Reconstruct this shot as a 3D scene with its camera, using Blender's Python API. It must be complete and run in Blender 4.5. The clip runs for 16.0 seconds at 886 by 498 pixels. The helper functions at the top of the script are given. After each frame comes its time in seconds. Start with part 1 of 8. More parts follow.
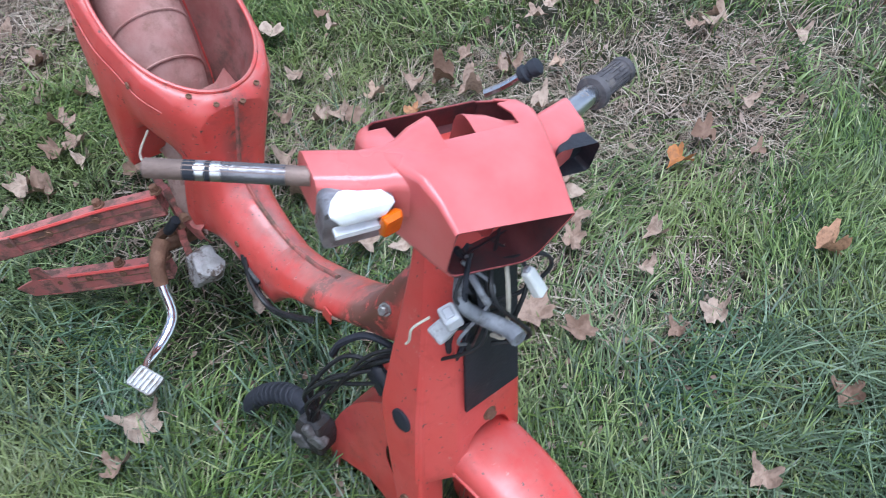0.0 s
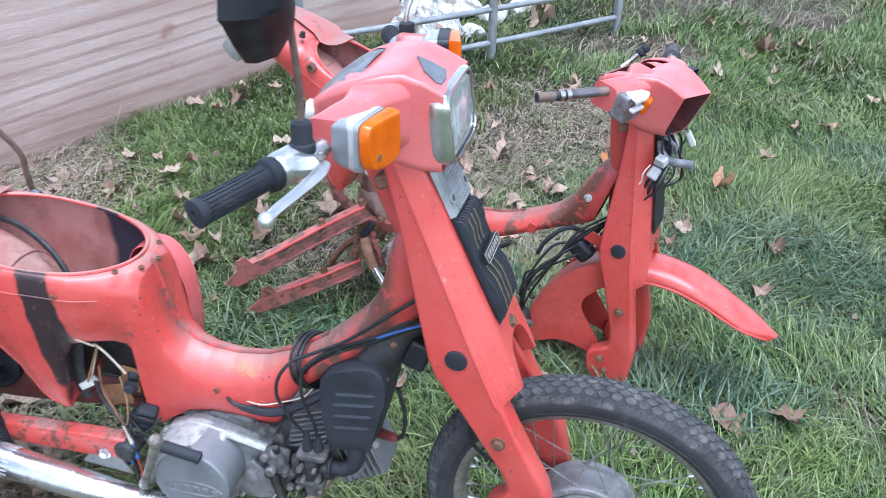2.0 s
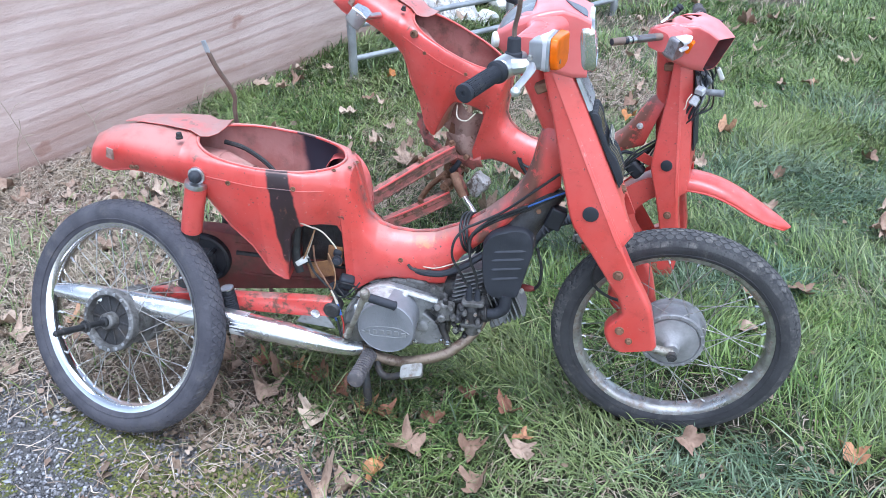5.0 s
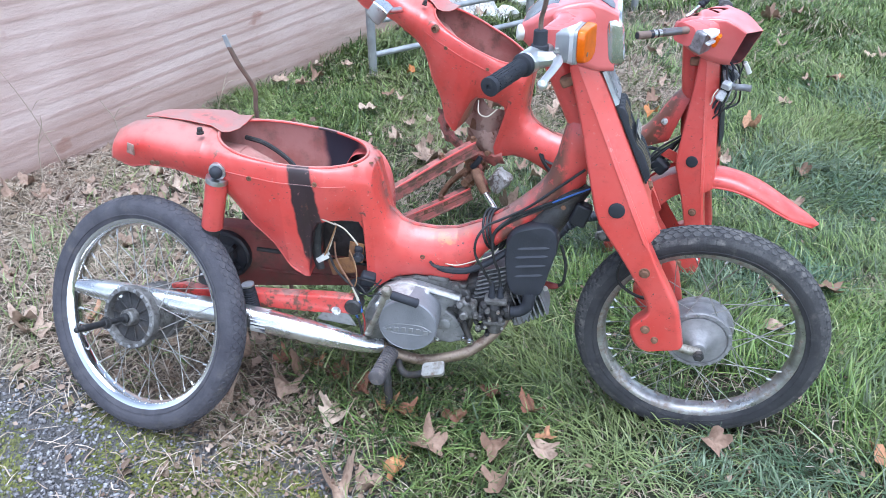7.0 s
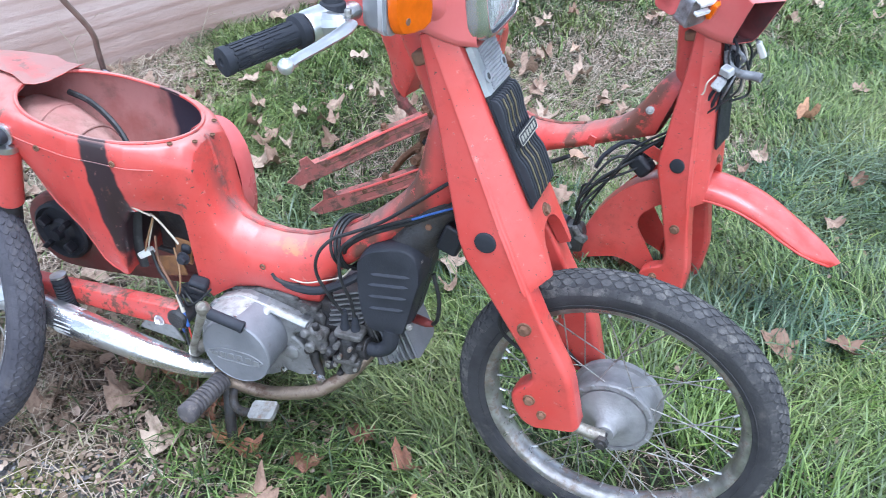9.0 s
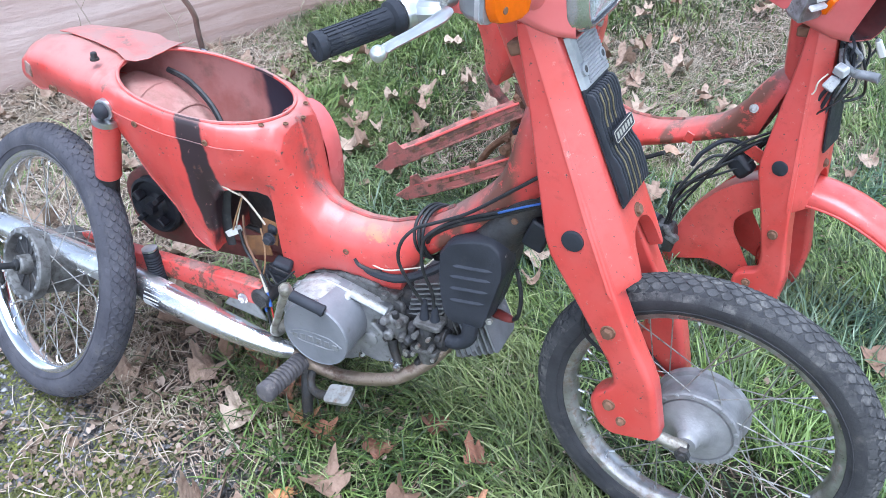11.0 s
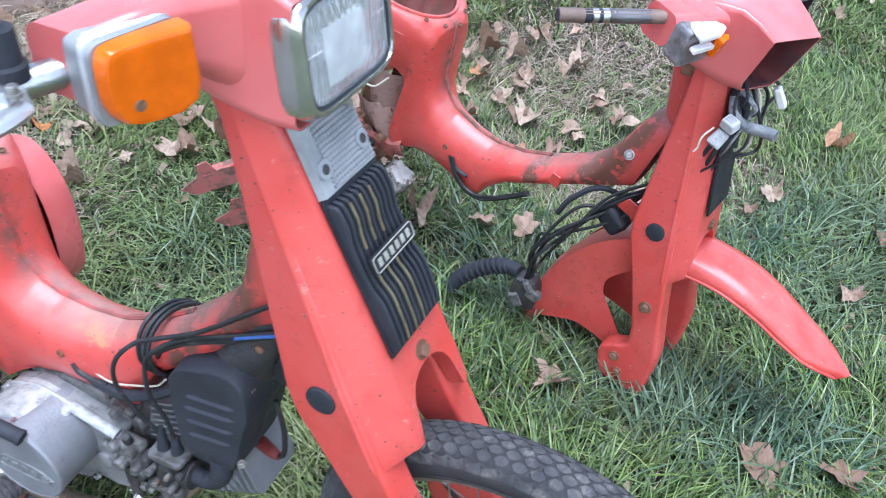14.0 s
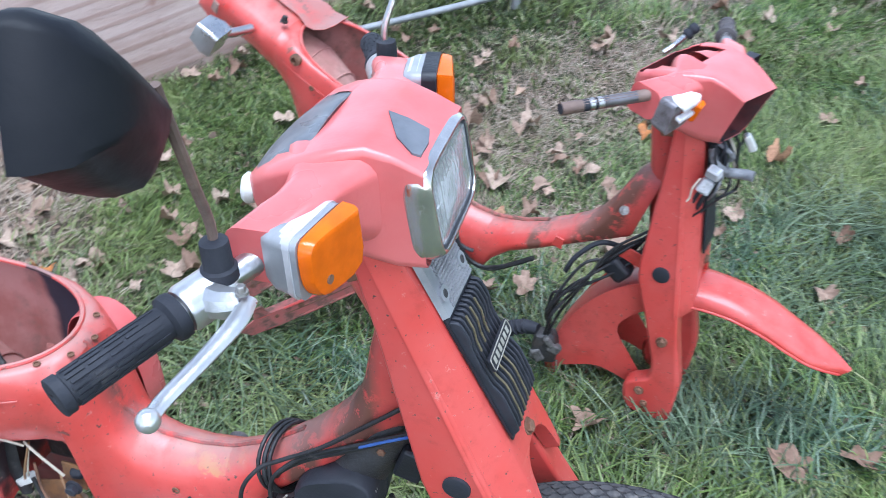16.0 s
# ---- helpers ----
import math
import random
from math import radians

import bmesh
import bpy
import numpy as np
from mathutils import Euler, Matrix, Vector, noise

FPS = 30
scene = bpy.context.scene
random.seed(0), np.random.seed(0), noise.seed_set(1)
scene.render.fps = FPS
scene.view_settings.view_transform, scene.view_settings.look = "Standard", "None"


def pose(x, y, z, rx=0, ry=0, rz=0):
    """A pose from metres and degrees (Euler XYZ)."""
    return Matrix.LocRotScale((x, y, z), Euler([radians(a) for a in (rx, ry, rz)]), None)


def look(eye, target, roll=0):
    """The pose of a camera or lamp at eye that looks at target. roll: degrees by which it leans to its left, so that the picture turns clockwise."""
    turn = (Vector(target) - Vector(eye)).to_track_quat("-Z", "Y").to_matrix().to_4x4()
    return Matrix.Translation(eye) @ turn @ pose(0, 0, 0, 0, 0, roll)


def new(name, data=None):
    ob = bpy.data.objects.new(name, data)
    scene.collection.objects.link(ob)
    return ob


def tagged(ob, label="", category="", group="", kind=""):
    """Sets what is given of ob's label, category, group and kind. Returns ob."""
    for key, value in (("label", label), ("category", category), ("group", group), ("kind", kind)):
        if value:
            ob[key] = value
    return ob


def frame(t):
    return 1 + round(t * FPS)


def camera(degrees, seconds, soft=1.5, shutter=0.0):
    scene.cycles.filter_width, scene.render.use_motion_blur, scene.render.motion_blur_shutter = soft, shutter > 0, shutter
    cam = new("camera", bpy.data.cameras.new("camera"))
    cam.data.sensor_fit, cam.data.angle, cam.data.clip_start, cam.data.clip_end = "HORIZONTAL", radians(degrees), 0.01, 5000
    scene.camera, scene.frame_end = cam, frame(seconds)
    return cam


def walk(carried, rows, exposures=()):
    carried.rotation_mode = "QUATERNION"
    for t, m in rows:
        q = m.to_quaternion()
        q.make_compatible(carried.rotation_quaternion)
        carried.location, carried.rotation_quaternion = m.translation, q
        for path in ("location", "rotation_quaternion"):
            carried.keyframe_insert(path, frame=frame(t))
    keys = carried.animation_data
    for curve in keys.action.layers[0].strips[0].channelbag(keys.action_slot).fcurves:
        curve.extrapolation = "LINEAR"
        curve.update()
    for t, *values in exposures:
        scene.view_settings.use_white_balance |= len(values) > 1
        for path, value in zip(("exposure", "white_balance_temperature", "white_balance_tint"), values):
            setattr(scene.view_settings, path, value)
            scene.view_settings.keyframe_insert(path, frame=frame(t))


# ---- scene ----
cam = camera(56.5, 16.0, soft=0.75, shutter=0.17)
EXPOSURE, KELVIN, SKY, SUN = 1.33, 5440, 0.125, 2.25
METER = [(0.0, -0.38), (0.5, -0.26), (1.0, -0.05), (2.0, -0.04), (3.0, 0.0), (7.0, 0.05), (9.5, 0.14), (12.5, 0.19), (13.5, 0.03), (15.0, 0.06), (16.0, -0.12)]
PATH = [
    (0, (0.497, 0.145, 1.223), (-0.289, 1.336, -0.179), 1.4),
    (0.5, (0.458, -0.135, 1.244), (-0.331, 1.151, -0.069), -2.4),
    (1, (0.251, -0.451, 1.284), (-0.326, 1.066, 0.115), -0.6),
    (1.5, (0.155, -0.688, 1.311), (-0.23, 0.93, 0.201), 1.6),
    (2, (0.068, -0.984, 1.335), (-0.276, 0.663, 0.253), 1.1),
    (2.5, (-0.084, -1.187, 1.38), (-0.419, 0.468, 0.307), 2.4),
    (3, (-0.252, -1.391, 1.387), (-0.525, 0.294, 0.345), 1.1),
    (3.5, (-0.259, -1.483, 1.385), (-0.486, 0.188, 0.308), 1.6),
    (3.7, (-0.243, -1.498, 1.389), (-0.463, 0.166, 0.302), 1.3),
    (5.8, (-0.152, -1.609, 1.419), (-0.443, 0.055, 0.349), -0.8),
    (6, (-0.152, -1.603, 1.416), (-0.427, 0.061, 0.34), -0.6),
    (6.5, (-0.154, -1.59, 1.418), (-0.428, 0.063, 0.327), -0.6),
    (7, (-0.176, -1.569, 1.4), (-0.485, 0.085, 0.32), -0.8),
    (7.5, (-0.226, -1.507, 1.395), (-0.552, 0.135, 0.3), -1.0),
    (8, (-0.136, -1.41, 1.363), (-0.373, 0.235, 0.25), -0.3),
    (8.1, (-0.096, -1.374, 1.366), (-0.337, 0.261, 0.239), -0.1),
    (8.5, (0.113, -1.152, 1.29), (-0.206, 0.451, 0.137), 2.2),
    (9, (0.163, -1.024, 1.268), (-0.365, 0.492, 0.076), 0.2),
    (9.5, (0.152, -0.999, 1.259), (-0.491, 0.455, 0.045), -1.4),
    (9.7, (0.151, -1.004, 1.259), (-0.518, 0.433, 0.039), -1.6),
    (12, (0.151, -0.992, 1.267), (-0.559, 0.427, 0.05), -1.0),
    (12.5, (0.154, -0.989, 1.269), (-0.55, 0.438, 0.057), -0.7),
    (13, (0.162, -0.957, 1.266), (-0.541, 0.473, 0.058), -0.7),
    (13.5, (0.134, -0.78, 1.226), (-0.547, 0.648, 0.003), 0.1),
    (14, (0.18, -0.532, 1.213), (-0.345, 0.882, -0.101), 4.7),
    (14.5, (0.251, -0.346, 1.194), (-0.481, 0.902, -0.187), 2.1),
    (15, (0.267, -0.307, 1.212), (-0.622, 0.798, -0.198), -2.4),
    (15.5, (0.211, -0.393, 1.291), (-0.648, 0.785, -0.078), -5.0),
    (16, (0.043, -0.646, 1.338), (-0.361, 0.886, 0.119), -1.9),
]
walk(cam, [(t, look(eye, target, roll)) for t, eye, target, roll in PATH], exposures=[(t, EXPOSURE + e, KELVIN, 10) for t, e in METER])

# ---- world and light: an overcast afternoon ----
world = bpy.data.worlds.new("overcast_sky")
scene.world = world
world.use_nodes = True
wn = world.node_tree.nodes
sky = wn.new("ShaderNodeTexSky")
sky.sky_type = "NISHITA"
sky.sun_disc = False
sky.sun_elevation = radians(42)
sky.sun_rotation = radians(150)
sky.dust_density = 1.0
sky.ozone_density = 1.0
sky.air_density = 1.0
wn["Background"].inputs["Strength"].default_value = SKY
veil = wn.new("ShaderNodeHueSaturation")
veil.inputs["Saturation"].default_value = 0.5
world.node_tree.links.new(sky.outputs["Color"], veil.inputs["Color"])
world.node_tree.links.new(veil.outputs["Color"], wn["Background"].inputs["Color"])
sun = new("sun", bpy.data.lights.new("sun", "SUN"))
sun.data.energy = SUN
sun.data.angle = radians(40)
sun.data.color = (0.96, 0.985, 1.0)
sun.matrix_world = look((0, 0, 6), (-0.25, 0.45, 0))


# ---- materials ----
def nodes_of(m):
    m.use_nodes = True
    return m.node_tree, m.node_tree.nodes["Principled BSDF"]


def mix(tree, fac, a, b):
    """A colour mix; fac, a and b are sockets or values."""
    n = tree.nodes.new("ShaderNodeMix")
    n.data_type = "RGBA"
    for i, v in ((0, fac), (6, a), (7, b)):
        if isinstance(v, bpy.types.NodeSocket):
            tree.links.new(v, n.inputs[i])
        else:
            n.inputs[i].default_value = v if i == 0 else (*v[:3], 1)
    return n.outputs[2]


def fnoise(tree, scale, detail=4, low=0.4, high=0.6, coord=None, rough=0.55):
    """Noise squeezed between low and high."""
    n = tree.nodes.new("ShaderNodeTexNoise")
    n.inputs["Scale"].default_value, n.inputs["Detail"].default_value = scale, detail
    n.inputs["Roughness"].default_value = rough
    if coord is None:
        coord = tree.nodes.new("ShaderNodeTexCoord").outputs["Object"]
    tree.links.new(coord, n.inputs["Vector"])
    r = tree.nodes.new("ShaderNodeMapRange")
    r.interpolation_type = "SMOOTHSTEP"
    r.inputs["From Min"].default_value, r.inputs["From Max"].default_value = low, high
    tree.links.new(n.outputs["Fac"], r.inputs["Value"])
    return r.outputs["Result"]


def bump(tree, bsdf, height, strength, distance=0.002):
    b = tree.nodes.new("ShaderNodeBump")
    b.inputs["Strength"].default_value, b.inputs["Distance"].default_value = strength, distance
    tree.links.new(height, b.inputs["Height"])
    tree.links.new(b.outputs["Normal"], bsdf.inputs["Normal"])


def maths(tree, op, a, b=0.0):
    n = tree.nodes.new("ShaderNodeMath")
    n.operation = op
    for i, v in ((0, a), (1, b)):
        if isinstance(v, bpy.types.NodeSocket):
            tree.links.new(v, n.inputs[i])
        else:
            n.inputs[i].default_value = v
    return n.outputs[0]


def surface(name, c1, c2, rough=0.5, metal=0.0, scale=30.0, dirt=None, dirt_scale=14.0, dirt_low=0.55, dirt_high=0.75, fine=220.0, relief=0.15, rough2=None, coat=0.0):
    """Two tones of one colour, a layer of dirt or wear, and fine relief."""
    m = bpy.data.materials.new(name)
    tree, bsdf = nodes_of(m)
    col = mix(tree, fnoise(tree, scale, 5, 0.35, 0.65), c1, c2)
    rgh = fnoise(tree, scale * 0.7, 4, 0.3, 0.7)
    if dirt:
        d = fnoise(tree, dirt_scale, 8, dirt_low, dirt_high, rough=0.7)
        col = mix(tree, d, col, dirt)
        if metal:
            tree.links.new(maths(tree, "MULTIPLY_ADD", d, -metal), bsdf.inputs["Metallic"])
            bsdf.inputs["Metallic"].links[0].from_node.inputs[2].default_value = metal
        rgh = maths(tree, "MAXIMUM", rgh, d)
    else:
        bsdf.inputs["Metallic"].default_value = metal
    tree.links.new(col, bsdf.inputs["Base Color"])
    r = tree.nodes.new("ShaderNodeMapRange")
    r.inputs["To Min"].default_value, r.inputs["To Max"].default_value = rough, rough2 if rough2 is not None else min(1, rough + 0.2)
    tree.links.new(rgh, r.inputs["Value"])
    tree.links.new(r.outputs["Result"], bsdf.inputs["Roughness"])
    bsdf.inputs["Coat Weight"].default_value = coat
    if relief:
        bump(tree, bsdf, fnoise(tree, fine, 3, 0.2, 0.8), relief, 0.001)
    return m


def red_paint(name, striped=False, grime=0.62, joints=(), dust_most=0.7, seam=False, dust_low=0.35, dust_tone=(0.42, 0.24, 0.21), stain=None):
    """Old red enamel: faded, specked with stone chips, dusty, rusting in patches."""
    m = bpy.data.materials.new(name)
    tree, bsdf = nodes_of(m)
    co = tree.nodes.new("ShaderNodeTexCoord").outputs["Object"]
    col = mix(tree, fnoise(tree, 9, 4, 0.3, 0.7, co), (0.55, 0.054, 0.043), (0.58, 0.090, 0.077))
    col = mix(tree, maths(tree, "MULTIPLY", fnoise(tree, 40, 6, 0.5, 0.75, co, 0.7), 0.5), col, (0.40, 0.045, 0.035))
    col = mix(tree, maths(tree, "MULTIPLY", fnoise(tree, 10, 7, 0.55, 0.75, co, 0.65), 0.30), col, (0.24, 0.050, 0.040))
    if striped:
        xyz = tree.nodes.new("ShaderNodeSeparateXYZ")
        tree.links.new(co, xyz.inputs[0])
        centre = maths(tree, "MULTIPLY_ADD", xyz.outputs["Z"], -0.10)
        centre.node.inputs[2].default_value = -0.694
        off = maths(tree, "ABSOLUTE", maths(tree, "SUBTRACT", xyz.outputs["X"], centre))
        off = maths(tree, "ADD", off, maths(tree, "MULTIPLY", fnoise(tree, 14, 4, 0.2, 0.8, co), 0.010))
        soft = tree.nodes.new("ShaderNodeMapRange")
        soft.interpolation_type = "SMOOTHSTEP"
        soft.inputs["From Min"].default_value, soft.inputs["From Max"].default_value = 0.033, 0.027
        tree.links.new(off, soft.inputs["Value"])
        band = soft.outputs[0]
        col = mix(tree, maths(tree, "MULTIPLY", band, 0.97), col, (0.016, 0.016, 0.02))
    rust = fnoise(tree, 26, 9, grime, grime + 0.07, co, 0.75)
    if joints:
        sep = tree.nodes.new("ShaderNodeSeparateXYZ")
        tree.links.new(co, sep.inputs[0])
        for at, reach in joints:
            near = tree.nodes.new("ShaderNodeMapRange")
            near.inputs["From Min"].default_value, near.inputs["From Max"].default_value = reach, 0.0
            tree.links.new(maths(tree, "ABSOLUTE", maths(tree, "SUBTRACT", sep.outputs["X"], at)), near.inputs["Value"])
            worn = maths(tree, "MULTIPLY", near.outputs[0], fnoise(tree, 34, 7, 0.42, 0.52, co, 0.7))
            rust = maths(tree, "MAXIMUM", rust, maths(tree, "MINIMUM", maths(tree, "MULTIPLY", worn, 2.2), 0.95))
    col = mix(tree, rust, col, (0.13, 0.055, 0.035))
    if seam:
        side = tree.nodes.new("ShaderNodeSeparateXYZ")
        tree.links.new(co, side.inputs[0])
        close = tree.nodes.new("ShaderNodeMapRange")
        close.inputs["From Min"].default_value, close.inputs["From Max"].default_value = 0.034, 0.003
        tree.links.new(maths(tree, "ABSOLUTE", side.outputs["Y"]), close.inputs["Value"])
        soot = maths(tree, "MULTIPLY", close.outputs[0], fnoise(tree, 30, 8, 0.36, 0.62, co, 0.75))
        col = mix(tree, maths(tree, "MULTIPLY", soot, 0.85), col, (0.10, 0.062, 0.055))
    if stain:
        where = tree.nodes.new("ShaderNodeSeparateXYZ")
        tree.links.new(co, where.inputs[0])
        reach = tree.nodes.new("ShaderNodeMapRange")
        reach.inputs["From Min"].default_value, reach.inputs["From Max"].default_value = stain[1], 0.0
        tree.links.new(maths(tree, "ABSOLUTE", maths(tree, "SUBTRACT", where.outputs["X"], stain[0])), reach.inputs["Value"])
        upper = maths(tree, "GREATER_THAN", where.outputs["Z"], 0.415)
        yellowed = maths(tree, "MULTIPLY", maths(tree, "MULTIPLY", reach.outputs[0], upper), fnoise(tree, 32, 5, 0.48, 0.60, co, 0.6))
        col = mix(tree, maths(tree, "MULTIPLY", yellowed, 0.85), col, (0.50, 0.25, 0.075))
    scuffs = maths(tree, "MULTIPLY", fnoise(tree, 75, 5, 0.62, 0.70, co, 0.7), 0.55)
    col = mix(tree, scuffs, col, (0.62, 0.30, 0.26))
    chips = fnoise(tree, 150, 2, 0.68, 0.72, co)
    col = mix(tree, chips, col, (0.10, 0.05, 0.04))
    geo = tree.nodes.new("ShaderNodeNewGeometry")
    up = tree.nodes.new("ShaderNodeSeparateXYZ")
    tree.links.new(geo.outputs["Normal"], up.inputs[0])
    lying = tree.nodes.new("ShaderNodeMapRange")
    lying.inputs["From Min"].default_value, lying.inputs["From Max"].default_value = 0.45, 1.0
    tree.links.new(up.outputs["Z"], lying.inputs["Value"])
    dust = maths(tree, "MULTIPLY", lying.outputs["Result"], maths(tree, "MULTIPLY", fnoise(tree, 18, 7, dust_low, dust_low + 0.35, co, 0.7), dust_most))
    col = mix(tree, dust, col, dust_tone)
    tree.links.new(col, bsdf.inputs["Base Color"])
    r = tree.nodes.new("ShaderNodeMapRange")
    r.inputs["To Min"].default_value, r.inputs["To Max"].default_value = 0.28, 0.75
    tree.links.new(maths(tree, "MAXIMUM", maths(tree, "MAXIMUM", rust, dust), maths(tree, "MULTIPLY", fnoise(tree, 22, 5, 0.3, 0.8, co), 0.5)), r.inputs["Value"])
    tree.links.new(r.outputs["Result"], bsdf.inputs["Roughness"])
    bsdf.inputs["Coat Weight"].default_value = 0.35
    bsdf.inputs["Coat Roughness"].default_value = 0.28
    bump(tree, bsdf, maths(tree, "SUBTRACT", fnoise(tree, 7, 2, 0.2, 0.8, co), maths(tree, "ADD", maths(tree, "MULTIPLY", rust, 0.12), maths(tree, "MULTIPLY", chips, 0.1))), 0.5, 0.004)
    return m


RED = red_paint("red_enamel", dust_most=0.22, grime=0.66)
RED_STRIPED = red_paint("red_enamel_black_band", striped=True, grime=0.610, joints=((-.31, .030), (-.235, .040)), seam=True, stain=(-.455, .06), dust_low=0.18, dust_most=0.85, dust_tone=(0.37, 0.205, 0.175))
RED_RUSTY = red_paint("rusty_red_enamel", grime=0.610, joints=((-.222, .052), (-.325, .020)), seam=True, dust_low=0.28, dust_tone=(0.36, 0.19, 0.16))
RED_DUSTY = red_paint("dusty_red_enamel", grime=0.56, dust_most=0.9, dust_low=0.20, dust_tone=(0.29, 0.175, 0.15))
RUST_RED = surface("rusted_red_sheet", (0.30, 0.085, 0.07), (0.40, 0.12, 0.10), 0.65, scale=30, dirt=(0.12, 0.07, 0.05), dirt_scale=24, dirt_low=0.42, dirt_high=0.6, relief=0.5)
RED_ARM = red_paint("scraped_red_enamel", grime=0.50)
RED_PLASTIC = surface("sun_faded_red_plastic", (0.59, 0.105, 0.100), (0.65, 0.165, 0.158), 0.25, scale=7, dirt=(0.50, 0.14, 0.125), dirt_scale=20, dirt_low=0.5, dirt_high=0.9, relief=0.06, coat=0.3)
# Inner cowl face coloured dark to hold the shade in there; dirt is noise.
SHADED_COWL_INSIDE = surface("shade_darkened_cowl_inside", (0.085, 0.022, 0.024), (0.13, 0.035, 0.036), 0.6, scale=20, dirt=(0.05, 0.03, 0.03), dirt_scale=18, dirt_low=0.45, dirt_high=0.7, relief=0.2)
INSIDE = surface("dusty_primer_inside", (0.30, 0.095, 0.08), (0.40, 0.17, 0.15), 0.75, scale=14, dirt=(0.16, 0.09, 0.07), dirt_scale=18, dirt_low=0.45, dirt_high=0.7, relief=0.4)


def inside_striped():
    """Primer with a black sprayed patch on the left front wall of the bucket."""
    m = bpy.data.materials.new("primer_with_black_patch")
    tree, bsdf = nodes_of(m)
    co = tree.nodes.new("ShaderNodeTexCoord").outputs["Object"]
    col = mix(tree, fnoise(tree, 14, 5, 0.35, 0.65, co), (0.38, 0.135, 0.115), (0.50, 0.235, 0.21))
    col = mix(tree, fnoise(tree, 18, 8, 0.5, 0.75, co, 0.7), col, (0.26, 0.145, 0.12))
    sep = tree.nodes.new("ShaderNodeSeparateXYZ")
    tree.links.new(co, sep.inputs[0])
    edge = tree.nodes.new("ShaderNodeMapRange")
    edge.interpolation_type = "SMOOTHSTEP"
    edge.inputs["From Min"].default_value, edge.inputs["From Max"].default_value = 0.060, 0.042
    off = maths(tree, "ADD", maths(tree, "ABSOLUTE", maths(tree, "ADD", sep.outputs["X"], 0.722)), maths(tree, "MULTIPLY", fnoise(tree, 16, 4, 0.2, 0.8, co), 0.012))
    tree.links.new(off, edge.inputs["Value"])
    left = maths(tree, "GREATER_THAN", sep.outputs["Y"], 0.0)
    col = mix(tree, maths(tree, "MULTIPLY", edge.outputs[0], left), col, (0.03, 0.03, 0.048))
    tree.links.new(col, bsdf.inputs["Base Color"])
    bsdf.inputs["Roughness"].default_value = 0.6
    bump(tree, bsdf, fnoise(tree, 90, 5, 0.2, 0.8, co), 0.3, 0.001)
    return m


INSIDE_STRIPED = inside_striped()
DUSTY_PINK = surface("dust_covered_red", (0.45, 0.25, 0.215), (0.38, 0.17, 0.145), 0.7, scale=18, dirt=(0.25, 0.13, 0.10), dirt_scale=24, dirt_low=0.45, dirt_high=0.75, relief=0.4)
DULL_RED = surface("dull_dark_red", (0.17, 0.045, 0.04), (0.23, 0.075, 0.065), 0.65, scale=12, dirt=(0.12, 0.065, 0.05), dirt_scale=20, dirt_low=0.45, dirt_high=0.7, relief=0.4)
DUSTY_RED = surface("muddy_scraped_red", (0.42, 0.13, 0.115), (0.50, 0.19, 0.17), 0.65, scale=26, dirt=(0.15, 0.085, 0.065), dirt_scale=26, dirt_low=0.42, dirt_high=0.6, relief=0.6)
BLACK_PLASTIC = surface("black_plastic", (0.012, 0.013, 0.018), (0.018, 0.019, 0.026), 0.42, scale=25, dirt=(0.10, 0.09, 0.08), dirt_scale=30, dirt_low=0.6, dirt_high=0.9, relief=0.3)
DULL_BLACK = surface("dull_black_plastic", (0.006, 0.007, 0.010), (0.009, 0.010, 0.013), 0.42, scale=25, dirt=(0.03, 0.028, 0.028), dirt_scale=14, dirt_low=0.66, dirt_high=0.95, relief=0.1)
DULL_BLACK.node_tree.nodes["Principled BSDF"].inputs["Specular IOR Level"].default_value = 0.25
AIRBOX = surface("matt_black_moulding", (0.019, 0.021, 0.028), (0.029, 0.031, 0.041), 0.5, scale=18, dirt=(0.11, 0.10, 0.09), dirt_scale=25, dirt_low=0.6, dirt_high=0.95, relief=0.3)
RUBBER = surface("black_rubber", (0.017, 0.019, 0.026), (0.026, 0.028, 0.037), 0.62, scale=20, dirt=(0.09, 0.085, 0.08), dirt_scale=35, dirt_low=0.55, dirt_high=0.9, relief=0.3)
TYRE_DARK = surface("dark_tyre_rubber", (0.026, 0.026, 0.029), (0.044, 0.043, 0.047), 0.75, scale=16, dirt=(0.12, 0.11, 0.10), dirt_scale=22, dirt_low=0.52, dirt_high=0.85, relief=0.5)
TREAD = surface("dusty_tread_rubber", (0.040, 0.039, 0.042), (0.066, 0.064, 0.066), 0.8, scale=30, dirt=(0.16, 0.15, 0.14), dirt_scale=40, dirt_low=0.48, dirt_high=0.75, relief=0.4)
TYRE = surface("weathered_tyre_rubber", (0.044, 0.042, 0.052), (0.068, 0.065, 0.076), 0.78, scale=16, dirt=(0.12, 0.11, 0.10), dirt_scale=22, dirt_low=0.5, dirt_high=0.85, relief=0.5)
CHROME = surface("chrome", (0.86, 0.86, 0.87), (0.78, 0.78, 0.79), 0.07, 1.0, scale=12, dirt=(0.30, 0.20, 0.13), dirt_scale=45, dirt_low=0.66, dirt_high=0.8, relief=0.04, rough2=0.22)
SILENCER = surface("scratched_silencer_chrome", (0.80, 0.80, 0.80), (0.62, 0.62, 0.63), 0.16, 0.95, scale=18, dirt=(0.20, 0.17, 0.15), dirt_scale=26, dirt_low=0.58, dirt_high=0.78, relief=0.25, rough2=0.34)
DULL_CHROME = surface("dull_chrome", (0.62, 0.62, 0.63), (0.5, 0.5, 0.51), 0.22, 1.0, scale=20, dirt=(0.22, 0.14, 0.09), dirt_scale=40, dirt_low=0.55, dirt_high=0.72, relief=0.2)
